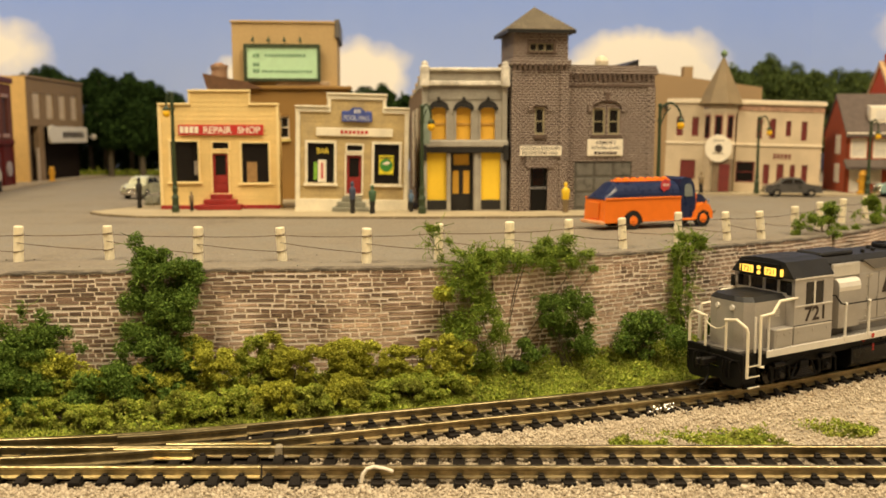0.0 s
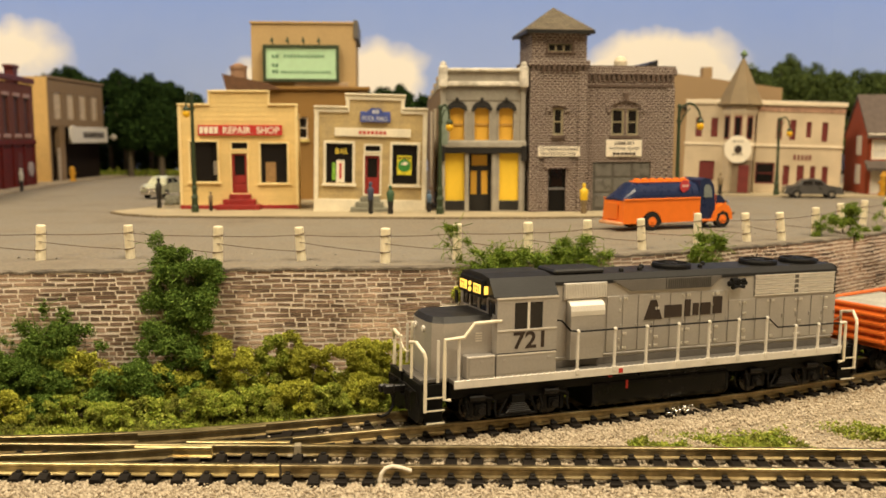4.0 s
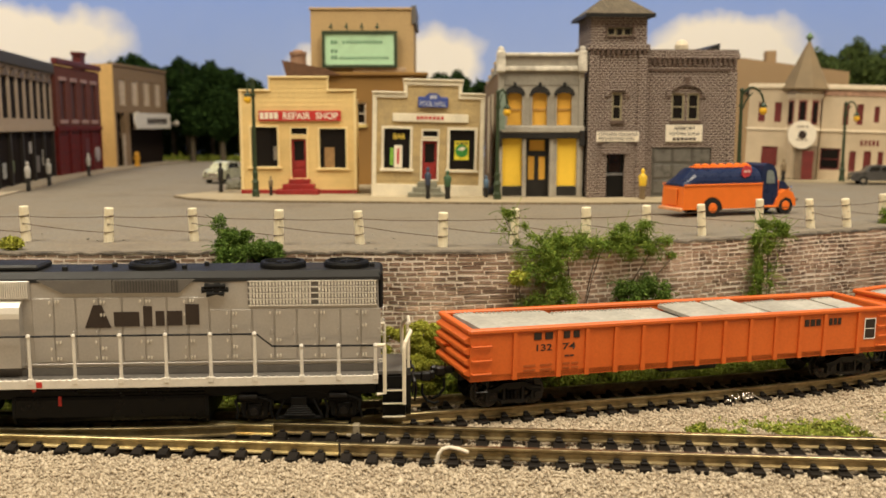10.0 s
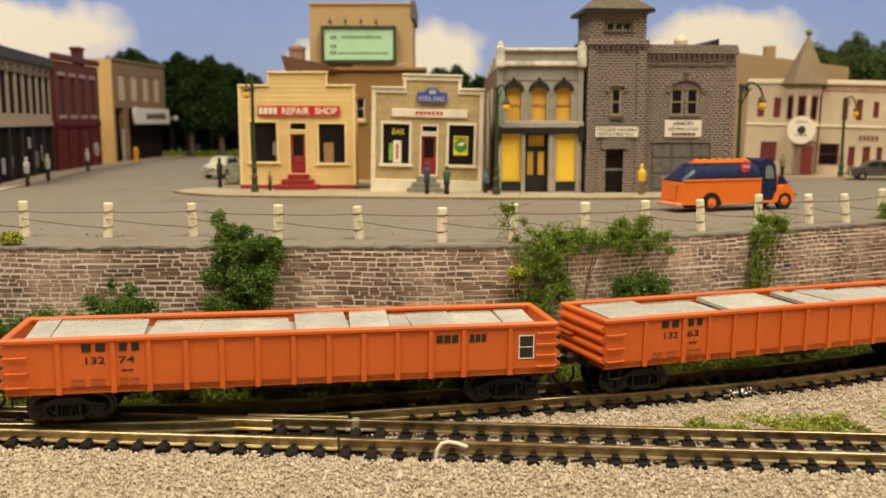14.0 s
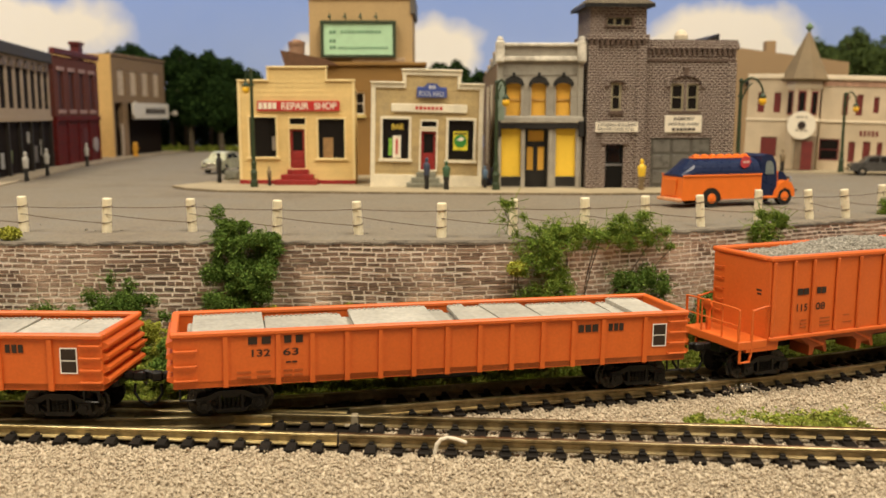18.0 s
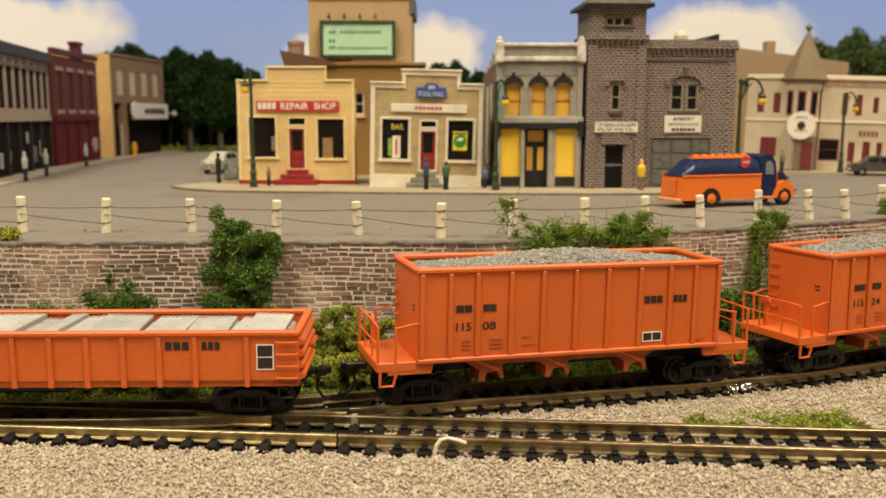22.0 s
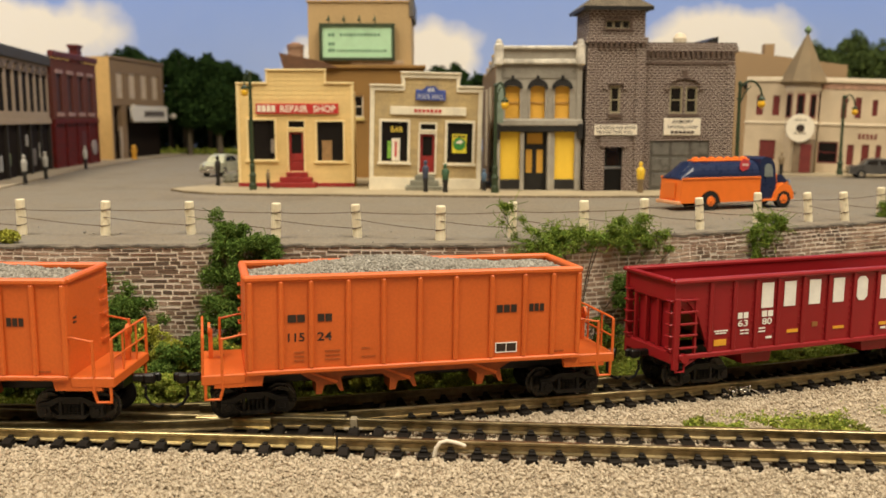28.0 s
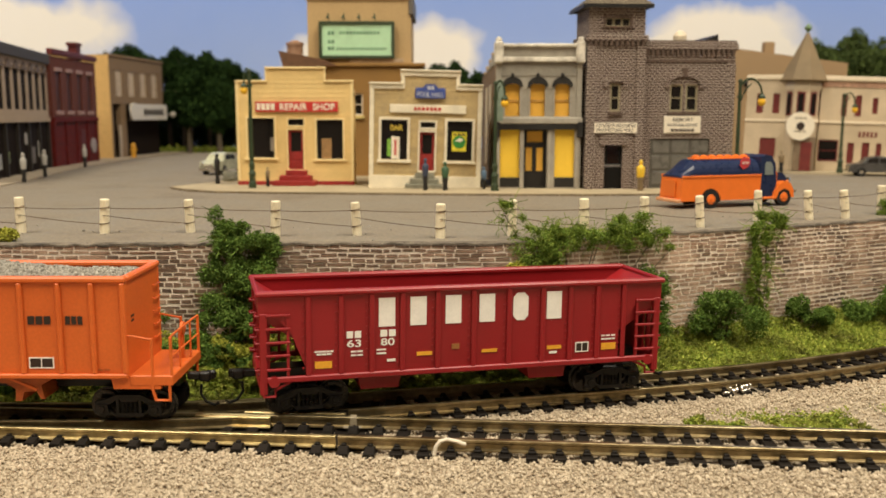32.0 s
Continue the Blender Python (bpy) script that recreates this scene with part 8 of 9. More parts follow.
        g.v = [(tx + ca * (r - y) - sa * x, ty + sa * (r - y) + ca * x, z) for x, y, z in g.v]
        part("pane", g, DARKGLASS, tw)
    part("turret_roof", G().lathe([(11.6, 44.6), (12.2, 45.4), (11.6, 46.4), (6.4, 57), (0.7, 69)], (tx, ty, 0), 8), SLATE, b, "conical olive turret roof")
    part("finial", G().lathe([(0.5, 68), (0.6, 69.5), (1.8, 70.8), (1.8, 71.6), (0.3, 73.4)], (tx, ty, 0), 10), mat("verdigris", (0.16, 0.24, 0.12)), b)
    part("door", G().box(tx - 2.0, tx + 3.6, ty - 9.2, ty - 8.4, 0, 14.5, 0.15), OXBLOOD, b, "dark corner door")
    # The entry has no recess: its shade is in the box's darker colour.
    part("entry", G().box(tx - 5.4, tx + 5.4, ty - 9.0, ty - 8.3, 0, 17, 0.15), mat("shaded_entry", (0.22, 0.16, 0.1)), b)
    s = part("round_sign", G().cyl((tx - 3.2, ty - 10.2, 22.4), (tx - 3.2, ty - 9.2, 22.4), 7.0, 7.0, 28), SIGN_WHITE, b, "round white sign with a dark emblem")
    part("emblem", G().lathe([(2.1, 0), (2.1, 0.3)], (0, 0, 0), 7), MARKING, s).matrix_basis = at(tx - 3.2, ty - 10.2, 22.4, 0, 0, 90)
    for z in (19.4, 26.0):
        bars("sign_print", s, mat("faint_ink", (0.4, 0.34, 0.25)) if z < 20 else bpy.data.materials["faint_ink"], tx - 6.0, tx - 0.4, z, z + 0.8, ty - 10.22, 3, 0.5)
    part("bay_bracket", G().box(tx - 3.6, tx - 2.8, ty - 9.3, ty - 8.2, 21, 24), IRON, b)


corner_hotel()


def rear_block():
    b = thing("plain_rear_building", "plain brown flat-roofed building behind the armory", "building", at(150, 560, 26.5))
    part("wall", G().add([(0, 0, 0), (96, 0, 0), (96, 0, 60.2), (0, 0, 72.4), (0, 60, 0), (96, 60, 0), (96, 60, 60.2), (0, 60, 72.4)], [(0, 1, 2, 3), (5, 4, 7, 6), (3, 2, 6, 7), (0, 3, 7, 4), (1, 5, 6, 2)]), BROWN_BACK, b)
    part("chimney", G().box(48, 54, 8, 14, 60, 73.5, 0.3), BROWN_BACK, b)
    part("wall_lamp", G().ball((35, -2, 48), 2.6, 8).box(33.5, 36.5, -2, 0.2, 47, 49), IRON, b)


rear_block()


def west_row():
    """Facades along the cross street; local x runs down the street, -y faces it."""
    def place(x, y, ang):
        return at(x, y, 26.9, ang)
    # pale front with tall windows
    b = thing("white_storefront", "cream two-storey front over a dark shop window", "store", place(-190, 372, 100.5), "cross street buildings")
    L, H = 124, 61
    wins = [(6.2 + k * 13.2, 15.2 + k * 13.2, 31, 50) for k in range(9)]
    part("front_wall", wall_cells([(0, L, 27, 55)], wins, 0, 0.6), FAR_CREAM, b, "cream upper wall with tall narrow windows")
    for x0, x1, z0, z1 in wins:
        part("pane", G().box(x0, x1, 0.5, 0.6, z0, z1), DARK_FRONT, b)
        part("window_hood", G().prism([(x0 - 1.5, z1), (x1 + 1.5, z1), ((x0 + x1) / 2, z1 + 4.0)], -0.8, 0.1), mat("hood_brown", (0.16, 0.11, 0.07)) if x0 < 9 else bpy.data.materials["hood_brown"], b)
    part("cornice", G().box(-0.5, L + 0.5, -2.0, 1.8, 55, 60.5, 0.5), mat("dark_cornice", (0.06, 0.05, 0.038)), b, "dark deep cornice")
    part("shopfront", G().box(0, L, 1.2, 2.2, 0, 27), DARK_FRONT, b, "dark glazed shopfront")
    for k in range(7):
        x = k * (L - 2) / 6
        part("shop_post", G().box(x, x + 1.8, -0.4, 1.3, 0, 27, 0.15), mat("post_brown", (0.02, 0.015, 0.011)) if k == 0 else bpy.data.materials["post_brown"], b)
    part("shop_beam", G().box(0, L, -0.8, 1.3, 24.8, 27.2, 0.2), FAR_CREAM, b)
    for k, (x, z, s) in enumerate(((30, 4, 5), (44, 6, 4), (62, 5, 5), (76, 14, 4), (88, 4, 6), (101, 7, 6), (110, 3, 5))):
        part("window_display", G().box(x, x + s, 0.6, 1.1, z, z + s * 1.4, 0.3), mat("display_%s" % "abcdefg"[k], [(0.4, 0.4, 0.38), (0.2, 0.24, 0.1), (0.3, 0.28, 0.26), (0.45, 0.42, 0.38), (0.16, 0.14, 0.12), (0.5, 0.47, 0.42), (0.35, 0.25, 0.12)][k]), b)
    part("body", G().box(0, L, 1.8, 60, 0, 54), FAR_TAN, b)
    # red brick front
    b = thing("red_brick_store", "dark red brick store with a low chimney", "store", place(-211.0, 496, 93.5), "cross street buildings")
    L, H = 75, 64
    wins = [(6 + k * 17.5, 14 + k * 17.5, 31, 52) for k in range(4)]
    part("front_wall", wall_cells([(0, L, 27, 60)], wins, 0, 1.5), RED_BRICK, b, "red brick upper wall")
    for x0, x1, z0, z1 in wins:
        part("pane", G().box(x0, x1, 0.9, 1.0, z0, z1), mat("red_dark_pane", (0.07, 0.02, 0.015)) if x0 < 7 else bpy.data.materials["red_dark_pane"], b)
        for z in (z0 - 2.4, z1):
            part("lintel", G().box(x0 - 1.5, x1 + 1.5, -0.6, 0.2, z, z + 2.2, 0.2), mat("pale_lintel", (0.42, 0.26, 0.22)) if x0 < 7 and z < 40 else bpy.data.materials["pale_lintel"], b)
    part("cornice", G().box(-0.5, L + 0.5, -1.4, 1.8, 60.6, 64.0, 0.5), mat("oxblood_cornice", (0.12, 0.018, 0.016)), b)
    part("shopfront", G().box(0, L, 0.6, 1.8, 0, 27), mat("red_shopfront", (0.13, 0.012, 0.010), 0.65, var=0.3, spec=0.2), b, "glossy red shopfront")
    for k in range(5):
        part("shop_post", G().box(k * 18.2, k * 18.2 + 2, -0.3, 0.7, 0, 27, 0.2), bpy.data.materials["red_shopfront"], b)
    part("shop_beam", G().box(0, L, -0.8, 0.8, 24.6, 27.2, 0.2), bpy.data.materials["red_shopfront"], b)
    part("shop_door", G().box(44, 52, 0.2, 0.7, 0, 20), mat("red_recess", (0.10, 0.015, 0.015)), b)
    part("white_disc", G().cyl((66, -0.2, 10), (66, 0.6, 10), 4.5, 4.5, 14), mat("pale_disc", (0.4, 0.34, 0.33)), b)
    part("chimney", G().box(52, 60, 3, 8, 58, 70.5, 0.3).box(51, 61, 2.4, 8.6, 69, 71, 0.3), bpy.data.materials["oxblood_cornice"], b)
    part("body", G().box(0, L, 1.8, 60, 0, 58), RED_BRICK, b)
    # tan building with an awning
    b = thing("tan_theatre", "tan brick building with a side wall coloured as lit and white awning", "building", place(-218, 602, 86.0), "cross street buildings")
    L, H = 92, 66.5
    wins = [(9 + k * 20.5, 20 + k * 20.5, 41, 58) for k in range(4)]
    part("front_wall", wall_cells([(0, L, 36, H)], wins, 0, 1.5), FAR_TAN, b, "tan brick upper wall")
    for x0, x1, z0, z1 in wins:
        part("blind", G().box(x0, x1, 0.7, 0.9, z0, z1), mat("pale_blind", (0.62, 0.49, 0.34)) if x0 < 10 else bpy.data.materials["pale_blind"], b)
    part("cornice", G().box(-0.5, L + 0.5, -1.0, 1.8, H, H + 1.6, 0.3), FAR_TAN, b)
    part("sun_side", G().box(-1.5, 0, 0, 45, 0, H + 1), FAR_TAN_LIT, b, "ochre side wall, coloured paler as lit")
    part("shopfront", G().box(0, L, 4, 5, 0, 36), DARK_FRONT, b)
    part("shop_post", G().box(16, 24, 0, 4, 0, 36, 0.3), FAR_TAN, b)
    part("corner_post", G().box(0, 3, 0, 4, 0, 36, 0.3), FAR_TAN, b)
    part("awning", G().box(28, 86, -5.0, -0.4, 25.0, 36.0, 0.4), AWNING, b, "white box canopy with dark writing")
    part("awning_disc", G().cyl((24, -5.0, 31), (24, -5.8, 31), 6.0, 6.0, 14), AWNING, b)
    bars("awning_print", b, MARKING, 42, 78, 28.5, 32.5, -5.1, 7, 1.2)
    part("pale_door", G().box(12, 15, -0.2, 0.8, 0, 22), mat("pale_door_paint", (0.5, 0.4, 0.3)), b)
    part("body", G().box(0, L, 5, 60, 0, H - 1), FAR_TAN, b)
    part("globe_lamp", G().ball((95, -6, 29), 2.3, 10).cyl((95, -6, 29), (91.5, -1, 29), 0.5, 0.5, 6), mat("milk_glass", (0.55, 0.5, 0.42)), b)


west_row()


def red_house():
    b = thing("red_gabled_house", "dark red gabled house with white windows and a porch roof", "house", at(243, 449, 26.9, -12))
    W, D = 46, 40
    part("front_wall", wall_cells([(0, W, 0, 31)], [(2, 10, 18, 28), (13, 21, 18, 28), (24, 32, 18, 28), (35, 43, 18, 28), (2, 7.5, 0.5, 14), (11, 18, 5, 15), (21, 28, 5, 15), (34, 41, 5, 15)], 0, 1.2), BARN_RED, b)
    part("gable_wall", G().prism([(0, 0), (D, 0), (D, 31), (D / 2, 50), (0, 31)], 0, 1.2, "x"), BARN_RED, b, "dark red gable wall")
    part("gable_wall", G().prism([(0, 0), (D, 0), (D, 31), (D / 2, 50), (0, 31)], W - 1.2, W, "x"), BARN_RED, b)
    part("roof", G().prism([(-2, 30), (D / 2, 51.5), (D + 2, 30), (D + 2, 28.6), (D / 2, 50), (-2, 28.6)], -0.6, W + 1, "x"), mat("grey_brown_shingles", (0.12, 0.09, 0.075), 0.85), b, "grey-brown shingle roof")
    part("cornice", G().box(-0.4, W + 0.4, -1.6, 0.2, 29, 31, 0.2), SIGN_WHITE, b)
    for x0, x1, z0, z1 in ((2, 10, 18, 28), (13, 21, 18, 28), (24, 32, 18, 28), (35, 43, 18, 28), (11, 18, 5, 15), (21, 28, 5, 15), (34, 41, 5, 15)):
        sash(b, x0, x1, z0, z1, SIGN_WHITE, 0.3, AWNING, t=0.9)
    part("door", G().box(2, 7.5, 0.5, 0.8, 0.5, 14), AWNING, b)
    part("porch_roof", G().prism([(0.1, 17.5), (-5.5, 13.6), (-5.5, 12.4), (0.1, 15.6)], -1, W, "x"), mat("brown_porch_roof", (0.10, 0.075, 0.06)), b, "brown sloping porch roof")
    part("dormer", G().prism([(3.0, 36), (9, 36), (9, 45), (3.0, 44)], 12, 22, "x"), SIGN_WHITE, b, "white roof dormer")
    part("dormer_window", G().box(14.5, 19.5, 2.7, 3.1, 37.5, 42.5), AWNING, b)
    for y0, z0 in ((18, 20), (18, 5)):
        g = G().box(-0.4, 0.3, y0 - 8, y0, z0, z0 + 10, 0.1)
        part("side_window", g, AWNING, b, "white side window")
    b = thing("tall_red_house", "tall red house with an orange plastered front", "house", at(300, 505, 26.9, -12))
    part("gable_wall", G().prism([(0, 0), (60, 0), (60, 40), (25, 72), (0, 50)], 0, 2, "x"), BRIGHT_RED, b, "bright red gable")
    part("roof", G().prism([(-3, 48), (25, 74), (63, 38), (63, 36), (25, 71.5), (-3, 46)], -1, 60, "x"), mat("tan_roof", (0.62, 0.40, 0.2)), b, "tan roof slope")
    part("front_wall", G().box(2, 58, 0, 2, 0, 50), BARN_RED, b)
    part("chimney", G().box(2, 8, 20, 26, 66, 78, 0.3), BRIGHT_RED, b)


red_house()


# ---- pavements ----
def pavements():
    front = [(-107, 357), (-99, 346), (-84, 336), (-60, 332.5), (-31, 329.5), (0, 326.5), (17, 325), (50, 324), (90, 326), (125, 330), (134, 345), (135, 440), (-70, 440)]
    g = G().prism(front, STREET_Z - 0.6, STREET_Z + 0.8, "z")
    walk_ = tagged(part("pavement", g, PAVING), "worn cream sidewalk in front of the shops", "sidewalk", "", "structure")
    # Dark brown kerb; its tone also holds the shadow line below the pavement.
    stone = mat("dark_kerb_with_shade", (0.21, 0.155, 0.09), 0.9, var=0.3, scale=0.3, rnd=0.15)
    for (xa, ya), (xb, yb) in zip(front[:10], front[1:11]):
        d = math.hypot(xb - xa, yb - ya)
        n = max(1, round(d / 9))
        for k in range(n):
            a, b = k / n + 0.15 / d, (k + 1) / n - 0.15 / d
            g = G().box(0, (b - a) * d, -0.75, -0.02, STREET_Z - 0.5, STREET_Z + 0.62, 0.12)
            ob = part("kerb_stone", g, stone, walk_)
            ob.matrix_basis = at(xa + (xb - xa) * a, ya + (yb - ya) * a, 0, math.degrees(math.atan2(yb - ya, xb - xa)))
    g = G().prism([(-172, 330), (-183, 400), (-199, 494), (-203, 569), (-207, 607), (-198, 720), (-200, 760), (-300, 760), (-300, 330)], STREET_Z - 0.6, STREET_Z + 0.7, "z")
    tagged(part("pavement_west", g, mat("old_grey_paving", (0.44, 0.36, 0.25), 0.85)), "grey-brown sidewalk along the cross street", "sidewalk", "", "structure")
    g = G().prism([(150, 462), (172, 448), (240, 432), (330, 425), (500, 430), (500, 560), (150, 560)], STREET_Z - 0.6, STREET_Z + 0.7, "z")
    tagged(part("pavement_east", g, PAVING), "cream sidewalk before the corner building", "sidewalk", "", "structure")


pavements()

# ---- plants along the wall and the line ----
def shrub(name, label, blobs, n, size, m, shape="leaf", stems=6, base_z=0.0, category="shrub", group="", shell=0.45, gaps=-0.30, strands=0):
    """Stems and a loose crown of many small leaves."""
    t = thing(name, label, category, group=group)
    cx, cy = np.mean([b[0] for b in blobs]), np.mean([b[1] for b in blobs])
    r = random.Random(int(abs(cx * 10) + n))
    for k in range(stems):
        b = blobs[r.randrange(len(blobs))]
        x0, y0 = cx + r.uniform(-1.5, 1.5), cy + r.uniform(-0.6, 0.6)
        p = [(x0, y0, base_z - 1.0)]
        for q in (0.35, 0.7, 1.0):
            p.append((x0 + (b[0] - x0) * q + r.uniform(-0.6, 0.6), y0 + (b[1] - y0) * q + r.uniform(-0.5, 0.5), base_z + (b[2] - base_z) * q))
        part("stem", G().tube(p, 0.13, 4), BARK, t)
    pts = cloud_points(blobs, n, shell)
    # small tufts and hollows at two scales make the outline uneven
    keep = np.array([hash_noise(p[0] * 1.3, p[2] * 1.3 + p[1], 0.28) + 0.7 * hash_noise(p[0] + p[1], p[2], 0.75) > gaps for p in pts])
    if strands:
        g = G()
        for k in range(strands):
            b, d = blobs[r.randrange(len(blobs))], Vector((r.uniform(-1, 1), r.uniform(-0.8, 0.3), r.uniform(-0.6, 1.0)))
            p = Vector((b[0] + r.uniform(-0.5, 0.5) * b[3], b[1] + r.uniform(-0.5, 0.5) * b[4], b[2] + r.uniform(-0.5, 0.5) * b[5]))
            q = [p.copy()]
            for j in range(6):
                d = (d + Vector((r.uniform(-0.6, 0.6), r.uniform(-0.5, 0.4), r.uniform(-0.6, 0.5)))).normalized()
                p = p + d * r.uniform(0.5, 1.0)
                q.append(p.copy())
            g.tube(q, r.uniform(0.05, 0.09), 3)
        part("twig", g, m, t, "fine curling twigs", kind="stuff")
    part("crown", strew("crown", pts[keep], size, m, shape), m, t, kind="stuff" if n > 300 else "")
    return t


def clump(x, y, z, w, h, n, r, lean=0.0, taper=0.65, fat=1.0):
    """Ragged blobs heaped up to a height."""
    bl = []
    for j in range(n):
        q = r.random() ** 0.8
        s = 1.1 - taper * q
        k = r.uniform(0.55, 1.15)
        bl.append((x + r.uniform(-w, w) * s + lean * q, y + r.uniform(-0.5, 0.4) * w * s, z + h * q, k * fat * w * 0.38, k * fat * w * 0.34, k * fat * max(h * 0.17, w * 0.30)))
    return bl


def wall_side(x, off):
    return float(wall_y(x)) - off


def plants():
    r = random.Random(21)
    ivy = clump(-46, 195, 0, 7.4, 12, 30, r, taper=0.2, fat=0.85) + clump(-45.5, 198, 9, 6.6, 14, 40, r, taper=0.1, fat=0.85) + clump(-44.5, 201, 19, 6.8, 9.5, 34, r, taper=0.2, fat=0.85) + clump(-47.5, 202, 25, 5.0, 6.5, 14, r, fat=0.85) + [(-51.0, 202, 33.0, 1.8, 1.8, 2.2), (-38.5, 201, 25.5, 2.4, 2, 2.6)]
    shrub("ivy_column", "tall dark green bush climbing the brick wall", ivy, 72200, 0.27, LEAF, stems=10, base_z=1, shell=0.25, gaps=-0.5, strands=200)
    shrub("wall_bush", "feathery dark green bush against the wall", clump(-72, 196, 1, 9, 14, 22, r) + clump(-79, 196, 1, 6, 8, 8, r) + [(-74.5, 198, 18.5, 1.0, 1, 2.6), (-76.5, 196.5, 13.0, 2.6, 2.2, 3.2), (-68.5, 196.5, 12.0, 3.0, 2.4, 3.4), (-72.5, 196, 9.0, 4.2, 2.6, 4.0), (-80.5, 196, 7.5, 3.0, 2.4, 3.0), (-66.0, 196, 6.5, 2.6, 2.4, 3.0), (-79.0, 197, 15.0, 2.2, 1.6, 2.0), (-70.0, 197.5, 17.0, 1.8, 1.4, 2.2), (-65.5, 197, 14.0, 2.4, 1.6, 1.6), (-82.5, 197, 11.5, 2.0, 1.6, 1.8), (-62.5, 197, 10.5, 1.8, 1.5, 1.6)], 42000, 0.27, LEAF, strands=120, stems=12, base_z=1, shell=0.1)
    shrub("wall_bush", "feathery dark green bush against the wall", clump(-93, 196, 1, 8, 12, 16, r) + clump(-100, 196, 1, 5, 8, 8, r), 17100, 0.27, LEAF, strands=80, stems=8, base_z=1, shell=0.1)
    shrub("wall_bush", "dark green bush in front of the wall", clump(-55, 189, 0, 8, 7, 16, r) + clump(-47, 189, 0, 5, 6, 8, r), 20900, 0.28, LEAF, stems=5)
    # foam bushes, lower and greener towards the track
    for k in range(52):
        back_row = k % 2
        x = -113 + k * 2.62 + r.uniform(-1.5, 1.5)
        front, back = branch_y(x) + 12, wall_side(x, 3.2)
        if x > 20 or front > back:
            continue
        q = r.uniform(0.6, 0.95) if back_row else r.uniform(0.1, 0.4)
        y = front + (back - front) * q
        h = r.uniform(9.0, 12.8) if back_row else r.uniform(3.5, 5.0)
        if -64 < x < -40:
            h *= 0.55
        m = (MOSS, MOSS, MOSS, MOSS, TURF)[r.randrange(5)] if back_row and x > -66 else ((TURF, TURF, MOSS, TURF) if x > -66 else ((LEAF, TURF, LEAF, MOSS) if x < -78 else (MOSS, TURF, TURF, LEAF)))[r.randrange(4)]
        names = {"yellow_green_foam": "low mustard-green foam bush beside the track", "green_turf": "low fresh green foam bush beside the track", "dark_green_leaf": "low dark green foam bush beside the track"}
        w = r.uniform(5.0, 6.8) if back_row else r.uniform(4.0, 5.5)
        shrub("foam_bush", names[m.name], clump(x, y, -0.5 + branch_z(x) * (1 - q), w, h, 26, r, fat=0.74), 19000, 0.235, m, stems=2, group="foam bushes", shell=0.5, gaps=-0.33)
    r = random.Random(5)
    vine = clump(25, 202, 0, 6.6, 14, 26, r, taper=0.3) + clump(23, 203, 12, 5.4, 15, 26, r, taper=0.2) + clump(24, 206.5, 23, 7, 7, 22, r, taper=0.3) + clump(17.5, 210, 27, 3.4, 9.5, 12, r, -2.0)
    vine += clump(30, 208.5, 24, 6, 5, 16, r, taper=0.3) + clump(38, 212.5, 23.5, 6, 7, 22, r, taper=0.4) + clump(45, 216, 23.5, 6, 8, 22, r, taper=0.4) + clump(51.5, 218.5, 22, 4.5, 7, 14, r, taper=0.4)
    shrub("climbing_vine", "stringy light green vine hanging over the wall", vine, 110000, 0.21, VINE, stems=9, base_z=1, category="vine", strands=420, shell=0.05, gaps=-0.22)
    shrub("wall_sprig", "small yellow-green sprig on the wall", [(16.5, 201.5, 20.5, 2.4, 1.4, 1.8)], 1400, 0.31, MOSS, stems=3, base_z=15, category="vine")
    shrub("wall_bush", "round dark green bush on the brick wall", clump(46.5, 212.0, 3, 7.2, 15, 34, r, taper=0.3, fat=0.85), 26000, 0.25, LEAF, strands=160, stems=8, base_z=1, shell=0.15, gaps=-0.32)
    shrub("wall_bush", "small dark bush at the wall's foot", clump(35.5, 206, 1, 4, 7, 8, r), 4940, 0.28, LEAF, stems=4)
    shrub("wall_bush", "dark green bush at the wall's foot", clump(69.5, 219, 1, 8.5, 10, 20, r), 18050, 0.30, LEAF, stems=6, base_z=1, shell=0.4)
    shrub("climbing_vine", "thin green vine climbing the wall", clump(80.5, 227.5, 2, 2.6, 14, 20, r, taper=0.2) + clump(81.5, 229, 14, 2.8, 13, 20, r, taper=0.2) + clump(84.5, 232.5, 25.5, 4.4, 4.5, 10, r), 24000, 0.24, VINE, stems=9, base_z=1, category="vine", strands=320, shell=0.05, gaps=-0.24)
    shrub("wall_bush", "dark green bush at the wall's foot", clump(94, 231, 1, 7.5, 6, 12, r), 9500, 0.33, LEAF, stems=5, base_z=1)
    shrub("wall_bush", "dark green bush at the wall's foot", clump(118, 241.5, 1.5, 8.5, 6.5, 13, r) + clump(127, 246, 1.5, 7, 6, 8, r), 11400, 0.34, LEAF, stems=5, base_z=1)
    shrub("roadside_weed", "loose green weeds at the top of the wall", clump(132, 262, 26.5, 6, 6, 9, r) + clump(141, 270, 26.5, 6, 8, 9, r) + clump(150, 275, 26, 5, 5, 6, r), 16720, 0.27, VINE, stems=9, base_z=26, shell=0.05, gaps=-0.25)
    shrub("roadside_weed", "loose green weeds at the top of the wall", clump(164, 286, 26.5, 5, 10, 9, r) + clump(172, 292, 26.5, 5, 12, 9, r) + clump(180, 300, 26, 6, 7, 8, r), 16720, 0.27, VINE, stems=9, base_z=26, shell=0.05, gaps=-0.25)
    shrub("roadside_weed", "tuft of yellowish weed at the wall's edge", [(-99.5, 205, 28.0, 2.6, 2, 1.6)], 1600, 0.31, MOSS, stems=3, base_z=26)
    # turf on the bank and between the lines
    n = 210000
    x = RNG.uniform(-125, 175, n)
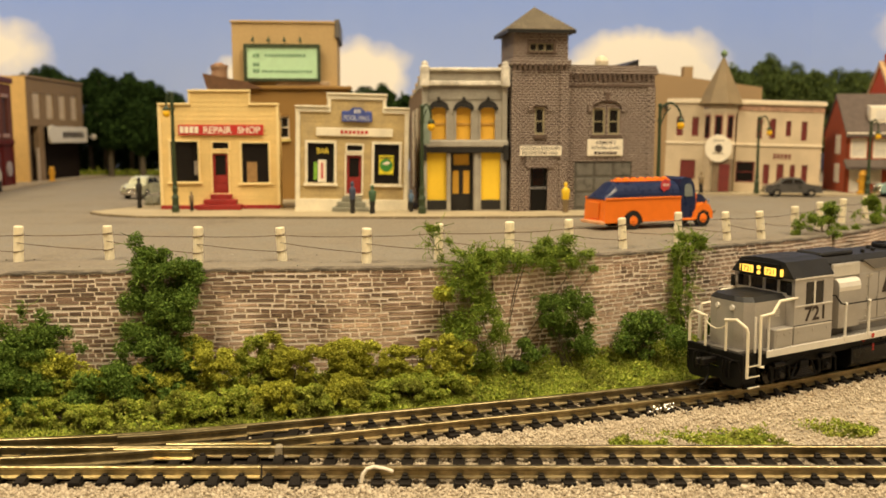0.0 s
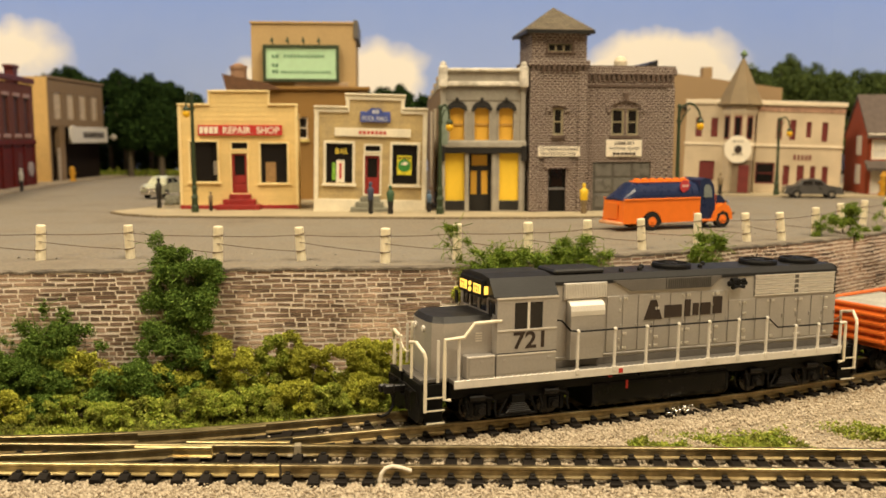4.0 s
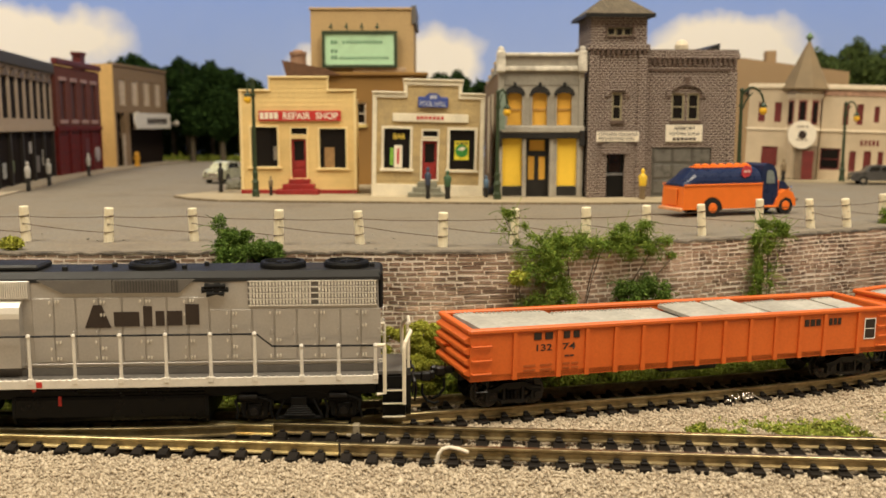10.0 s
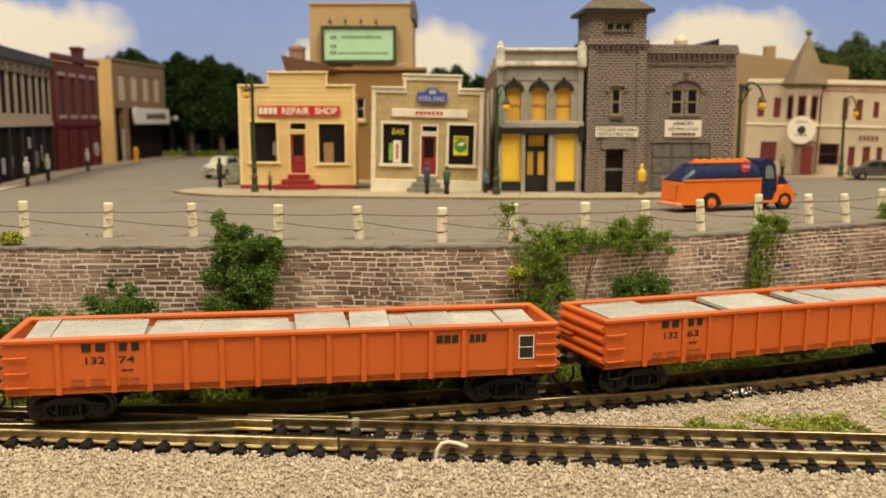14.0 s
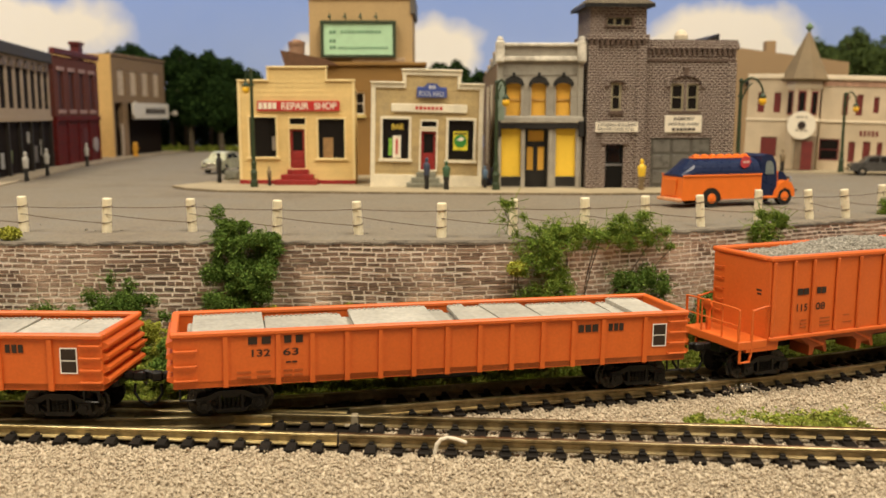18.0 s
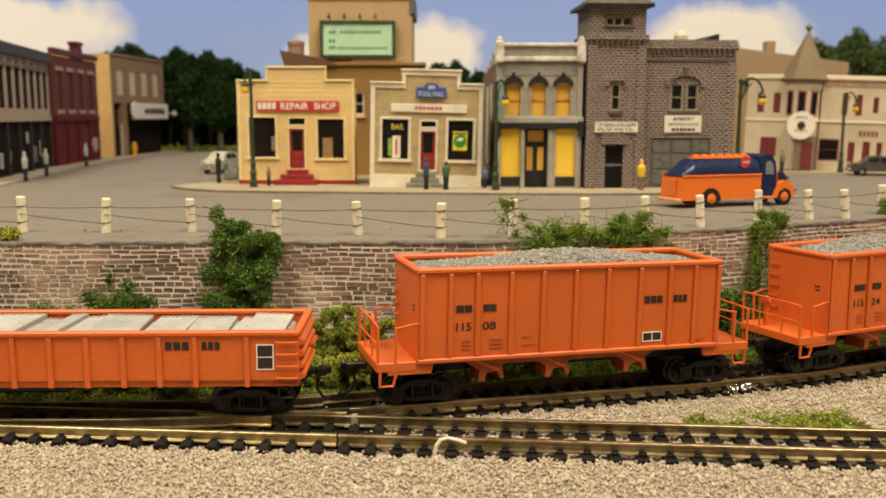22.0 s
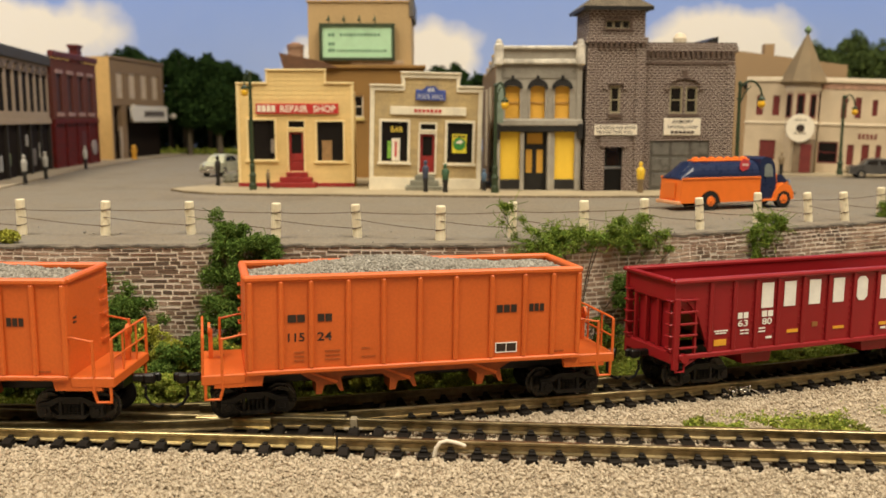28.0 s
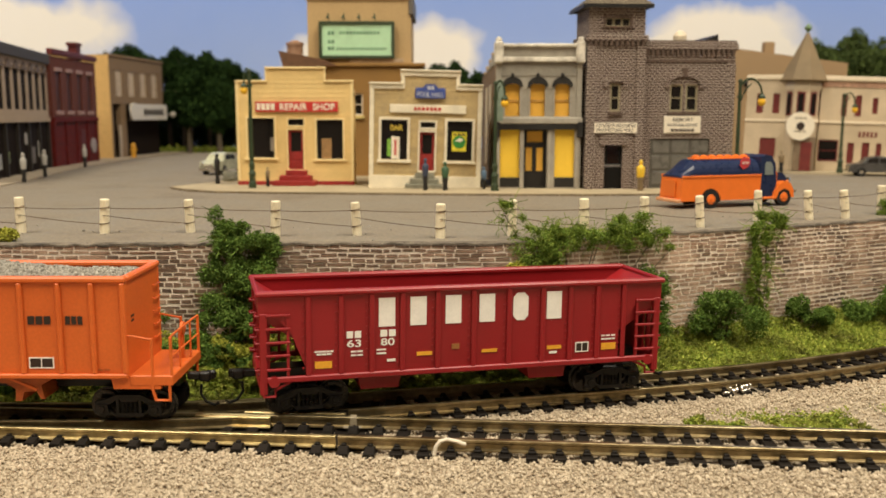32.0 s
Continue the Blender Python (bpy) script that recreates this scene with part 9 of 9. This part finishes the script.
    a, b = np.interp(x, TX, TY) + 8.0, wall_y(x) - 0.3
    q = RNG.random(n)
    y = a + (b - a) * q
    z = -3.1 + np.interp(x, TX, TZ) * (1 - q) + 5.2 * q ** 1.3 + 0.5 * np.array([hash_noise(u, v, 0.12) for u, v in zip(x, y)]) + RNG.random(n) ** 1.5 * np.array([0.6 + 3.4 * max(0, hash_noise(u, v, 0.24)) for u, v in zip(x, y)])
    tagged(new("bank_turf", strew("bank_turf", np.stack([x, y, z], 1), 0.30, TURF, "leaf")), "coarse green turf on the bank below the wall", "turf", "", "stuff")
    n = 16000
    x = RNG.uniform(-125, 175, n)
    a, b = np.interp(x, TX, TY) + 8.0, wall_y(x) - 0.5
    q = RNG.random(n)
    y = a + (b - a) * q
    z = -2.9 + np.interp(x, TX, TZ) * (1 - q) + 5.2 * q ** 1.3 + 0.5 * np.array([hash_noise(u, v, 0.12) for u, v in zip(x, y)])
    tagged(new("bank_grass", strew("bank_grass", np.stack([x, y, z], 1), 0.55, TURF, "blade")), "short fine grass on the bank", "grass", "", "stuff")
    n = 60000
    x = RNG.uniform(46, 150, n)
    fm, nb = main_y(x) + 9.5, np.interp(x, TX, TY) - 13.5
    c, w = fm + 0.24 * (nb - fm), np.maximum(0.3, (nb - fm) * 0.22)
    y = c + w * RNG.normal(0, 0.6, n)
    ok = (y > fm) & (y < nb) & (np.array([hash_noise(u, v, 0.07) for u, v in zip(x, y)]) > -0.08)
    x, y = x[ok], y[ok]
    z = bed_z(x, y) - 2.9 + RNG.random(len(x)) ** 1.5 * np.array([0.5 + 3.0 * max(0, hash_noise(u, v, 0.3)) for u, v in zip(x, y)])
    tagged(new("verge_turf", strew("verge_turf", np.stack([x, y, z], 1), 0.34, TURF, "leaf")), "patchy green turf between the two tracks", "turf", "", "stuff")


plants()


def tree(x, y, h, r, seed, trunk=0.45, leaf=FOREST):
    t = thing("background_tree", "dark green leafy tree before the backdrop" if leaf is FOREST else "leafy tree in a lighter olive coloured as lit, before the backdrop", "tree", at(x, y, STREET_Z - 0.3), "background trees")
    rn = random.Random(seed)
    pts = [(0, 0, 0), (rn.uniform(-1, 1), 0, h * 0.3), (rn.uniform(-2, 2), rn.uniform(-1, 1), h * 0.6), (rn.uniform(-2, 2), 0, h * 0.85)]
    g = G()
    for (a, b), (r0, r1) in zip(zip(pts, pts[1:]), ((2.2, 1.7), (1.7, 1.1), (1.1, 0.4))):
        g.cyl(a, b, r0, r1, 8)
    for k in range(5):
        a = rn.uniform(0, 6.28)
        z = h * rn.uniform(trunk, 0.8)
        g.cyl((0, 0, z), (math.cos(a) * r * 0.7, math.sin(a) * r * 0.5, z + h * 0.12), 0.7, 0.25, 5)
    part("trunk", g, BARK, t, "thin brown trunk")
    bl = []
    for k in range(18):
        z = h * rn.uniform(trunk, 0.92)
        s = math.sin(math.pi * min(1, max(0.15, (z / h - trunk * 0.7) / (1.08 - trunk * 0.7))))
        bl.append((rn.uniform(-0.7, 0.7) * r * s, rn.uniform(-0.5, 0.5) * r * s, z, r * rn.uniform(0.3, 0.5), r * rn.uniform(0.3, 0.45), h * rn.uniform(0.08, 0.13)))
    part("crown", strew("crown", cloud_points(bl, 15000, 0.5), 1.15, leaf, "leaf"), leaf, t, "clumped dark leaves", kind="stuff")


def woods():
    k = 0
    for x, y, h, r in ((-276, 752, 80, 18), (-262, 742, 80, 18), (-250, 755, 84, 18), (-240, 725, 80, 17), (-222, 745, 84, 17), (-206, 728, 82, 16), (-190, 742, 78, 16), (-178, 722, 74, 15), (-165, 735, 72, 15), (-152, 725, 54, 12), (-140, 740, 42, 11), (-228, 700, 66, 15), (-196, 706, 62, 15), (-172, 704, 58, 14), (-255, 765, 78, 18), (-212, 768, 82, 18), (-170, 768, 72, 18),
                       (-12, 640, 68, 15), (6, 655, 66, 15), (24, 640, 60, 14), (42, 650, 58, 14),
                       (300, 735, 84, 20), (322, 720, 94, 20), (345, 740, 86, 20), (368, 725, 80, 20), (392, 735, 76, 20), (415, 720, 82, 20), (440, 735, 76, 20), (335, 760, 96, 22), (405, 760, 86, 22), (465, 715, 80, 20), (312, 765, 88, 20), (357, 768, 92, 20), (380, 770, 88, 20), (428, 768, 84, 20), (450, 760, 82, 20), (330, 700, 78, 18), (400, 705, 76, 18), (300, 700, 70, 16)):
        tree(x, y, h, r, k, 0.30 if x > -100 else 0.36, FOREST_LIT if x > 100 else FOREST)
        k += 1
    # dark hedge that closes the end of the cross street
    t = thing("woodland_edge", "dark undergrowth at the end of the street", "undergrowth")
    bl = [(-270 + k * 12, 775, 34 + 6 * (k % 3), 10, 6, 20) for k in range(14)]
    part("leaves", strew("leaves", cloud_points(bl, 16000, 0.3), 1.8, FOREST, "leaf"), FOREST, t, kind="stuff")
    t = thing("roadside_scrub", "yellow-green scrub at the foot of the trees", "undergrowth")
    bl = [(-222 + k * 7, 712, 28, 5, 3, 3) for k in range(10)]
    part("leaves", strew("leaves", cloud_points(bl, 5000, 0.3), 1.0, TURF, "leaf"), TURF, t, kind="stuff")


woods()

# ---- street lamps ----
LAMP_GREEN = mat("dark_green_lamp_paint", (0.035, 0.055, 0.022), 0.5, var=0.15)
GLOBE = mat("yellow_lamp_globe", (0.90, 0.52, 0.02), 0.35, var=0.06)


def street_lamp(x, y, z, h, side, reach):
    t = thing("street_lamp", "dark green street lamp with a hanging yellow globe", "street lamp", at(x, y, z), "street lamps")
    part("base", G().lathe([(1.5, 0), (1.5, 2.2), (1.2, 2.8), (1.2, 5.0), (1.5, 5.6), (0.9, 7.0), (1.1, 9.4), (0.75, 10.4)], (0, 0, 0), 10), LAMP_GREEN, t, "fluted lamp base")
    part("pole", G().cyl((0, 0, 9), (0, 0, h), 0.8, 0.55, 10).ball((0, 0, h), 0.9, 8).cyl((0, 0, h - 6), (0, 0, h - 5), 1.0, 1.0, 10), LAMP_GREEN, t)
    arc = [(side * reach / 2 * (1 - math.cos(a)), 0, h - 3.2 + 4.2 * math.sin(a) - (0 if a < 1.6 else (a - 1.57) * 0.9)) for a in [math.pi * k / 10 for k in range(11)]]
    part("arm", G().tube(arc, 0.4, 6).tube([(0, 0, h - 8), (side * reach * 0.22, 0, h - 3.4), (side * reach * 0.5, 0, h - 0.8)], 0.25, 5), LAMP_GREEN, t, "curved lamp arm")
    ex, ez = arc[-1][0], arc[-1][2]
    part("hood", G().lathe([(1.4, -1.4), (1.3, -0.8), (0.5, 0.2)], (ex, 0, ez), 10), LAMP_GREEN, t)
    part("globe", G().ball((ex, 0, ez - 2.6), 1.45, 12, 1.1), GLOBE, t, "yellow globe", smooth=True)


street_lamp(-73.6, 350.0, 27.2, 44.5, -1, 2.2)
street_lamp(19.3, 337.0, 27.2, 39.5, 1, 3.4)
street_lamp(107.0, 331.0, 27.2, 40.0, 1, 8.0)
street_lamp(195.6, 447.0, 27.1, 38.0, 1, 5.5)
street_lamp(247.0, 434.0, 27.1, 36.0, 1, 4.0)

# ---- vehicles ----
TRUCK_ORANGE = mat("truck_orange_paint", (0.85, 0.19, 0.02), 0.35, var=0.04)
TRUCK_BLUE = mat("truck_navy_paint", (0.012, 0.022, 0.07), 0.3, var=0.1)
TYRE = mat("tyre_rubber", (0.012, 0.011, 0.010), 0.8, var=0.2)
CHROME = mat("chrome", (0.75, 0.72, 0.66), 0.15, 1.0, var=0.05)


def wheel(parent, x, y, r, w, rim):
    ty = part("wheel", G().cyl((x, y - w / 2, r), (x, y + w / 2, r), r, r, 18), TYRE, parent, "black tyre")
    s = -1 if y < 0 else 1
    part("rim", G().cyl((x, y + s * w * 0.3, r), (x, y + s * w * 0.58, r), r * 0.62, r * 0.5, 14), rim, ty)
    part("hub", G().cyl((x, y + s * w * 0.5, r), (x, y + s * w * 0.72, r), r * 0.2, r * 0.16, 8), rim, ty)


def tank_truck():
    t = thing("tank_truck", "orange and navy vintage fuel tank truck parked on the street", "truck", at(89.0, 287.5, STREET_Z, 20) @ Matrix.Scale(0.94, 4))
    # local x: from the tail (-) to the bonnet (+); near side is -y
    part("body", G().add([(-21, -6, 2.6), (10.5, -6, 2.6), (10.5, -6, 10.8), (-20.4, -6, 10.4), (-21, 6, 2.6), (10.5, 6, 2.6), (10.5, 6, 10.8), (-20.4, 6, 10.4)], [(0, 1, 2, 3), (5, 4, 7, 6), (3, 2, 6, 7), (0, 3, 7, 4), (1, 5, 6, 2), (0, 4, 5, 1)]), TRUCK_ORANGE, t, "orange side skirts")
    for sy in (-1, 1):
        part("skirt_edge", G().box(-20.6, 10.5, sy * 6.1 - 0.2, sy * 6.1 + 0.2, 10.3, 10.9, 0.1), TRUCK_ORANGE, t)
        arch = [(-9.5 + 4.0 * math.cos(a), 2.2 + 4.4 * math.sin(a)) for a in [math.pi * k / 10 for k in range(11)]]
        part("wheel_arch", G().prism(arch, sy * 6.05 - 0.12, sy * 6.05 + 0.12), BLACK, t, "dark wheel arch")
        part("badge", G().prism([(3.4, 12.6), (5.4, 13.4), (6.2, 15.0), (5.4, 16.4), (3.4, 16.8), (2.2, 15.4), (2.2, 13.6)], sy * 5.55 - 0.15, sy * 5.55 + 0.15), mat("red_badge", (0.55, 0.05, 0.06)) if sy < 0 else bpy.data.materials["red_badge"], t, "round red badge")
        bars("badge_print", t, mat("badge_ink", (0.75, 0.5, 0.45)) if sy < 0 else bpy.data.materials["badge_ink"], 2.9, 5.4, 14.4, 15.2, sy * 5.75, 2, 0.3)
    prof = [(5.7 * math.cos(a), 10.2 + 5.9 * math.sin(a) ** 0.8 if math.sin(a) > 0 else 10.2) for a in [math.pi * k / 14 for k in range(15)]]
    g = G().prism([(y, z) for y, z in prof], -15.5, 10.3, "x")
    part("tank", g, TRUCK_BLUE, t, "navy blue rounded tank")
    n = len(prof)
    v = [(-15.5, y, z) for y, z in prof] + [(-20.6, y * 0.98, 10.3 + (z - 10.2) * 0.12) for y, z in prof]
    part("tank_tail", G().add(v, [(i, i + 1, n + i + 1, n + i) for i in range(n - 1)] + [tuple(range(n, 2 * n)), (0, n, 2 * n - 1, n - 1)]), TRUCK_BLUE, t, "sloping navy tail")
    part("catwalk", G().box(-13.5, 9.0, -1.8, 1.8, 15.8, 16.5, 0.2), TRUCK_ORANGE, t)
    for k in range(7):
        part("filler_cap", G().lathe([(1.3, 0), (1.3, 0.7), (0.6, 1.1)], (-11.5 + k * 3.2, 0, 16.2), 10), TRUCK_ORANGE, t)
    part("tail_door", G().box(-21.25, -20.9, -3.0, 3.0, 4.0, 9.4, 0.1), TRUCK_ORANGE, t)
    part("bumper", G().box(-22.3, -20.8, -6.3, 6.3, 2.2, 3.3, 0.25), mat("pale_orange_bumper", (0.85, 0.42, 0.2)), t, "pale rear bumper")
    cab = part("cab", G().prism([(10.6, 3.0), (17.2, 3.0), (17.4, 9.6), (16.6, 14.6), (15.0, 16.9), (12.6, 17.4), (10.9, 16.6), (10.6, 14.6)], -5.4, 5.4), TRUCK_BLUE, t, "navy rounded cab")
    for sy in (-1, 1):
        part("side_window", G().prism([(12.4, 10.6), (15.9, 10.6), (15.6, 13.6), (14.6, 15.0), (13.0, 15.0), (12.4, 14.0)], sy * 5.45 - 0.1, sy * 5.45 + 0.1), mat("cab_glass", (0.22, 0.25, 0.24), 0.2) if sy < 0 else bpy.data.materials["cab_glass"], cab)
    part("windscreen", G().prism([(17.35, 10.4), (16.7, 14.6), (16.75, 14.6), (17.45, 10.4)], -4.4, 4.4), DARKGLASS, cab)
    part("bonnet", G().prism([(17.2, 5.0), (23.0, 5.0), (23.3, 9.4), (21.8, 11.0), (17.3, 11.6)], -3.2, 3.2), TRUCK_BLUE, t, "navy bonnet")
    part("grille", G().box(23.1, 23.7, -2.4, 2.4, 4.4, 9.4, 0.3), CHROME, t)
    for sy in (-1, 1):
        fen = [(15.6, 2.6), (16.4, 5.0), (18.0, 7.4), (20.4, 8.4), (22.8, 7.6), (24.2, 5.2), (24.4, 2.8), (23.2, 2.8), (22.4, 5.0), (20.2, 5.9), (18.0, 4.8), (17.2, 2.6)]
        a, b = sorted((sy * 3.2, sy * 6.2))
        part("fender", G().prism(fen, a, b), TRUCK_ORANGE, t, "orange rounded front fender")
        part("headlight", G().ball((23.6, sy * 3.8, 8.6), 0.9, 8), CHROME, t)
        part("step", G().box(10.6, 16.0, sy * 5.9 - 0.9, sy * 5.9 + 0.6, 2.4, 3.2, 0.15), TRUCK_ORANGE, t)
        part("side_lamp", G().box(17.4, 18.8, sy * 3.8 - 0.5, sy * 3.8 + 0.5, 8.0, 11.6, 0.3), TRUCK_ORANGE, t)
        wheel(t, -9.5, sy * 5.4, 3.1, 2.2, TRUCK_ORANGE)
        wheel(t, 20.3, sy * 5.2, 3.0, 1.8, TRUCK_ORANGE)


tank_truck()


def sedan(x, y, rz, paint, label, s=1.0):
    t = thing("parked_car", label, "car", at(x, y, STREET_Z, rz), "parked cars")
    W = 5.4 * s
    low = [(-15, 2.4), (15, 2.4), (15.6, 4.4), (14.6, 6.4), (9, 7.4), (-8, 7.6), (-14.4, 6.6), (-15.6, 4.6)]
    part("body", G().prism([(a * s, b * s) for a, b in low], -W, W), paint, t, "rounded car body")
    top = [(-9.5, 7.2), (-6.5, 10.4), (-2, 11.2), (3.5, 10.9), (7.8, 7.2)]
    v = [(a * s, -W * 0.92, b * s) if i in (0, 4) else (a * s, -W * 0.72, b * s) for i, (a, b) in enumerate(top)]
    v += [(a, -b, c) for a, b, c in v]
    part("roof", G().add(v, [(0, 1, 2, 3, 4), (9, 8, 7, 6, 5), (0, 5, 6, 1), (1, 6, 7, 2), (2, 7, 8, 3), (3, 8, 9, 4), (0, 4, 9, 5)]), paint, t)
    for sy in (-1, 1):
        w = [(-7.2, 7.7), (-5.6, 9.9), (-0.8, 10.3), (-0.8, 7.7)]
        part("side_window", G().add([(a * s, sy * (W * 0.93 - (b - 7.2) * 0.28 * s + 0.12), b * s) for a, b in w], [(0, 1, 2, 3)]).add([(a * s, sy * (W * 0.93 - (b - 7.2) * 0.28 * s + 0.12), b * s) for a, b in [(0.0, 7.7), (0.0, 10.3), (3.2, 10.1), (5.6, 7.7)]], [(0, 1, 2, 3)]), DARKGLASS, t)
        part("headlight", G().cyl((-15.3 * s, sy * W * 0.7, 5.4 * s), (-15.9 * s, sy * W * 0.7, 5.4 * s), 1.0 * s, 0.9 * s, 10), CHROME, t)
        for a in (-9.5, 9.5):
            wheel(t, a * s, sy * W * 0.9, 2.4 * s, 1.6 * s, CHROME)
    part("bumper", G().box(-16.6 * s, -15.4 * s, -W, W, 2.2 * s, 3.8 * s, 0.3), CHROME, t, "chrome bumper")
    part("bumper", G().box(15.4 * s, 16.4 * s, -W, W, 2.2 * s, 3.8 * s, 0.3), CHROME, t)
    part("grille", G().box(-16.0 * s, -15.2 * s, -W * 0.45, W * 0.45, 3.8 * s, 5.6 * s, 0.2), CHROME, t)


sedan(-109.5, 452, 78, mat("sage_green_car_paint", (0.50, 0.50, 0.34), 0.3), "sage green vintage car with chrome bumper", 0.95)
sedan(207, 432, -12, mat("dark_grey_car_paint", (0.08, 0.075, 0.07), 0.3), "dark grey vintage sedan parked by the curb", 0.85)
sedan(262, 425, -10, mat("pale_teal_car_paint", (0.25, 0.38, 0.34), 0.3), "pale teal vintage car at the curb", 0.9)

# ---- small painted figures, each one plain shape ----
def figurine(x, y, z, h, coat, label, wide=1.0, rz=0, legs=None):
    k = h / 11.0
    prof = [(0.75 * wide, 0), (0.85 * wide, 0.5), (0.7 * wide, 2.6), (0.95 * wide, 4.8), (1.0 * wide, 6.0), (1.2 * wide, 8.2), (0.75, 9.0), (0.42, 9.25), (0.66, 9.7), (0.68, 10.4), (0.25, 10.95)]
    g = G().lathe([(a * k, b * k) for a, b in prof], (0, 0, 0), 10)
    ob = part("figurine", g, coat, None, smooth=True)
    ob.data.materials.append(DARK_FIG if legs is None else legs)
    for p in ob.data.polygons:
        p.material_index = 1 if p.center.z < 4.2 * k * MM else 0
    ob.matrix_basis = at(x, y, z, rz)
    tagged(ob, label, "figurine", "painted figurines")


RAINCOAT = mat("yellow_figure_paint", (0.85, 0.55, 0.03), 0.5)
NAVY_FIG = mat("navy_figure_paint", (0.05, 0.06, 0.10), 0.6)
GREEN_FIG = mat("green_figure_paint", (0.05, 0.11, 0.05), 0.6)
DARK_FIG = mat("dark_figure_paint", (0.02, 0.018, 0.016), 0.6)
TAN_FIG = mat("tan_figure_paint", (0.24, 0.17, 0.09), 0.6)
WHITE_FIG = mat("pale_figure_paint", (0.42, 0.40, 0.36), 0.6)
figurine(73.6, 337.5, 27.3, 11.5, RAINCOAT, "small plain yellow figurine on the sidewalk", 1.35, legs=TAN_FIG)
figurine(-6.6, 339.5, 27.3, 12.0, NAVY_FIG, "small plain navy figurine before the pool hall")
figurine(0.8, 338.5, 27.3, 10.8, GREEN_FIG, "small plain green figurine before the pool hall", 1.3)
figurine(-92.5, 372, 27.3, 12.4, DARK_FIG, "small plain dark figurine on the sidewalk corner")
figurine(-69.0, 357, 27.3, 7.6, TAN_FIG, "small plain tan figurine by the red steps", 1.2)
figurine(15.6, 346, 27.3, 8.5, mat("blue_figure_paint", (0.10, 0.16, 0.24), 0.6), "small plain blue figurine between the stores", 1.2)
figurine(168.5, 452, 27.2, 11, TAN_FIG, "small plain tan figurine at the corner building", 1.3)
for fx, fy in ((-176, 381), (-182, 415), (-195, 495)):
    figurine(fx, fy, 27.2, 12.5, WHITE_FIG, "small plain pale figurine on the far sidewalk")


def hydrant(x, y, k=1.0):
    t = thing("fire_hydrant", "yellow fire hydrant on the far sidewalk", "hydrant", at(x, y, 27.2) @ Matrix.Scale(k, 4))
    part("barrel", G().lathe([(2.6, 0), (2.6, 1.4), (1.9, 1.8), (1.9, 9), (2.3, 9.6), (1.2, 12)], (0, 0, 0), 12), mat("hydrant_yellow", (0.60, 0.30, 0.02)), t)
    part("outlet", G().cyl((-2.8, 0, 6.6), (2.8, 0, 6.6), 0.8, 0.8, 8), bpy.data.materials["hydrant_yellow"], t)


hydrant(-208, 612, 0.8)
hydrant(246, 437)


def rubble():
    t = thing("rubble_heap", "heap of pale stones beside the repair shop", "stones")
    r = random.Random(4)
    for k in range(14):
        c = (-90 + r.uniform(-4, 3.5), 392 + r.uniform(-4, 4), 28.2 + r.uniform(0, 5) * (k > 5))
        g = G().ball((0, 0, 0), r.uniform(1.2, 2.2), 8, 0.8)
        g.v = [(x * r.uniform(0.8, 1.2) + c[0], y * r.uniform(0.8, 1.2) + c[1], z * r.uniform(0.8, 1.2) + c[2]) for x, y, z in g.v]
        part("stone", g, STONE_STEP, t)


rubble()


def street_grit():
    n = 150
    x = RNG.uniform(-130, 170, n)
    y = wall_y(x) + 2 + RNG.random(n) ** 1.7 * 60
    z = np.full(n, STREET_Z + 0.12)
    tagged(new("street_grit", strew("street_grit", np.stack([x, y, z], 1), 0.2, GRAVEL, spread=0.5)), "loose crumbs of stone on the street", "grit", "", "stuff")


street_grit()

# ---- motion of the train ----
# way of the train along the line, every half second
TRAIN_S = [119.8, 109.8, 100.0, 89.9, 80.0, 70.0, 59.9, 49.6, 39.4, 29.1, 18.8, 8.6, -1.5, -11.8, -21.8, -31.8, -42.0,
           -52.3, -62.3, -72.2, -82.3, -92.5, -102.7, -113.1, -123.4, -133.7, -143.9, -154.1, -164.4, -174.6, -184.8, -195.0, -205.3, -215.4,
           -225.6, -235.8, -246.0, -254.6, -264.2, -273.5, -283.8, -294.0, -303.8, -313.1, -322.5, -332.7, -343.3, -353.8, -364.1, -374.3, -384.6,
           -394.7, -404.9, -415.1, -425.2, -435.5, -446.0, -456.0, -466.4, -476.6, -486.7, -497.1, -507.3, -517.7, -528.1]


def train_at(t):
    return float(np.interp(t, [k * 0.5 for k in range(len(TRAIN_S))], TRAIN_S))


def car_pose(u, half, t):
    """A car stands with both trucks on the line."""
    s = train_at(t) + u
    a, b = branch(s - half), branch(s + half)
    c = (a + b) / 2
    return at(c[0], c[1], c[2], math.degrees(math.atan2(b[1] - a[1], b[0] - a[0])), -math.degrees(math.atan2(b[2] - a[2], math.hypot(b[0] - a[0], b[1] - a[1]))))


def motions():
    for car, u, half in CARS:
        walk(car, [(k * 0.5, car_pose(u, half, k * 0.5)) for k in range(65)])
    # wheels roll with the way gone
    times = [k * 0.2 for k in range(161)]
    rolled = [-(TRAIN_S[0] - train_at(t)) / 2.75 for t in times]
    for ob, x in WHEELSETS:
        walk(ob, [(t, at(x, 0, 2.75, 0, math.degrees(a))) for t, a in zip(times, rolled)])



wall_bricks()
motions()
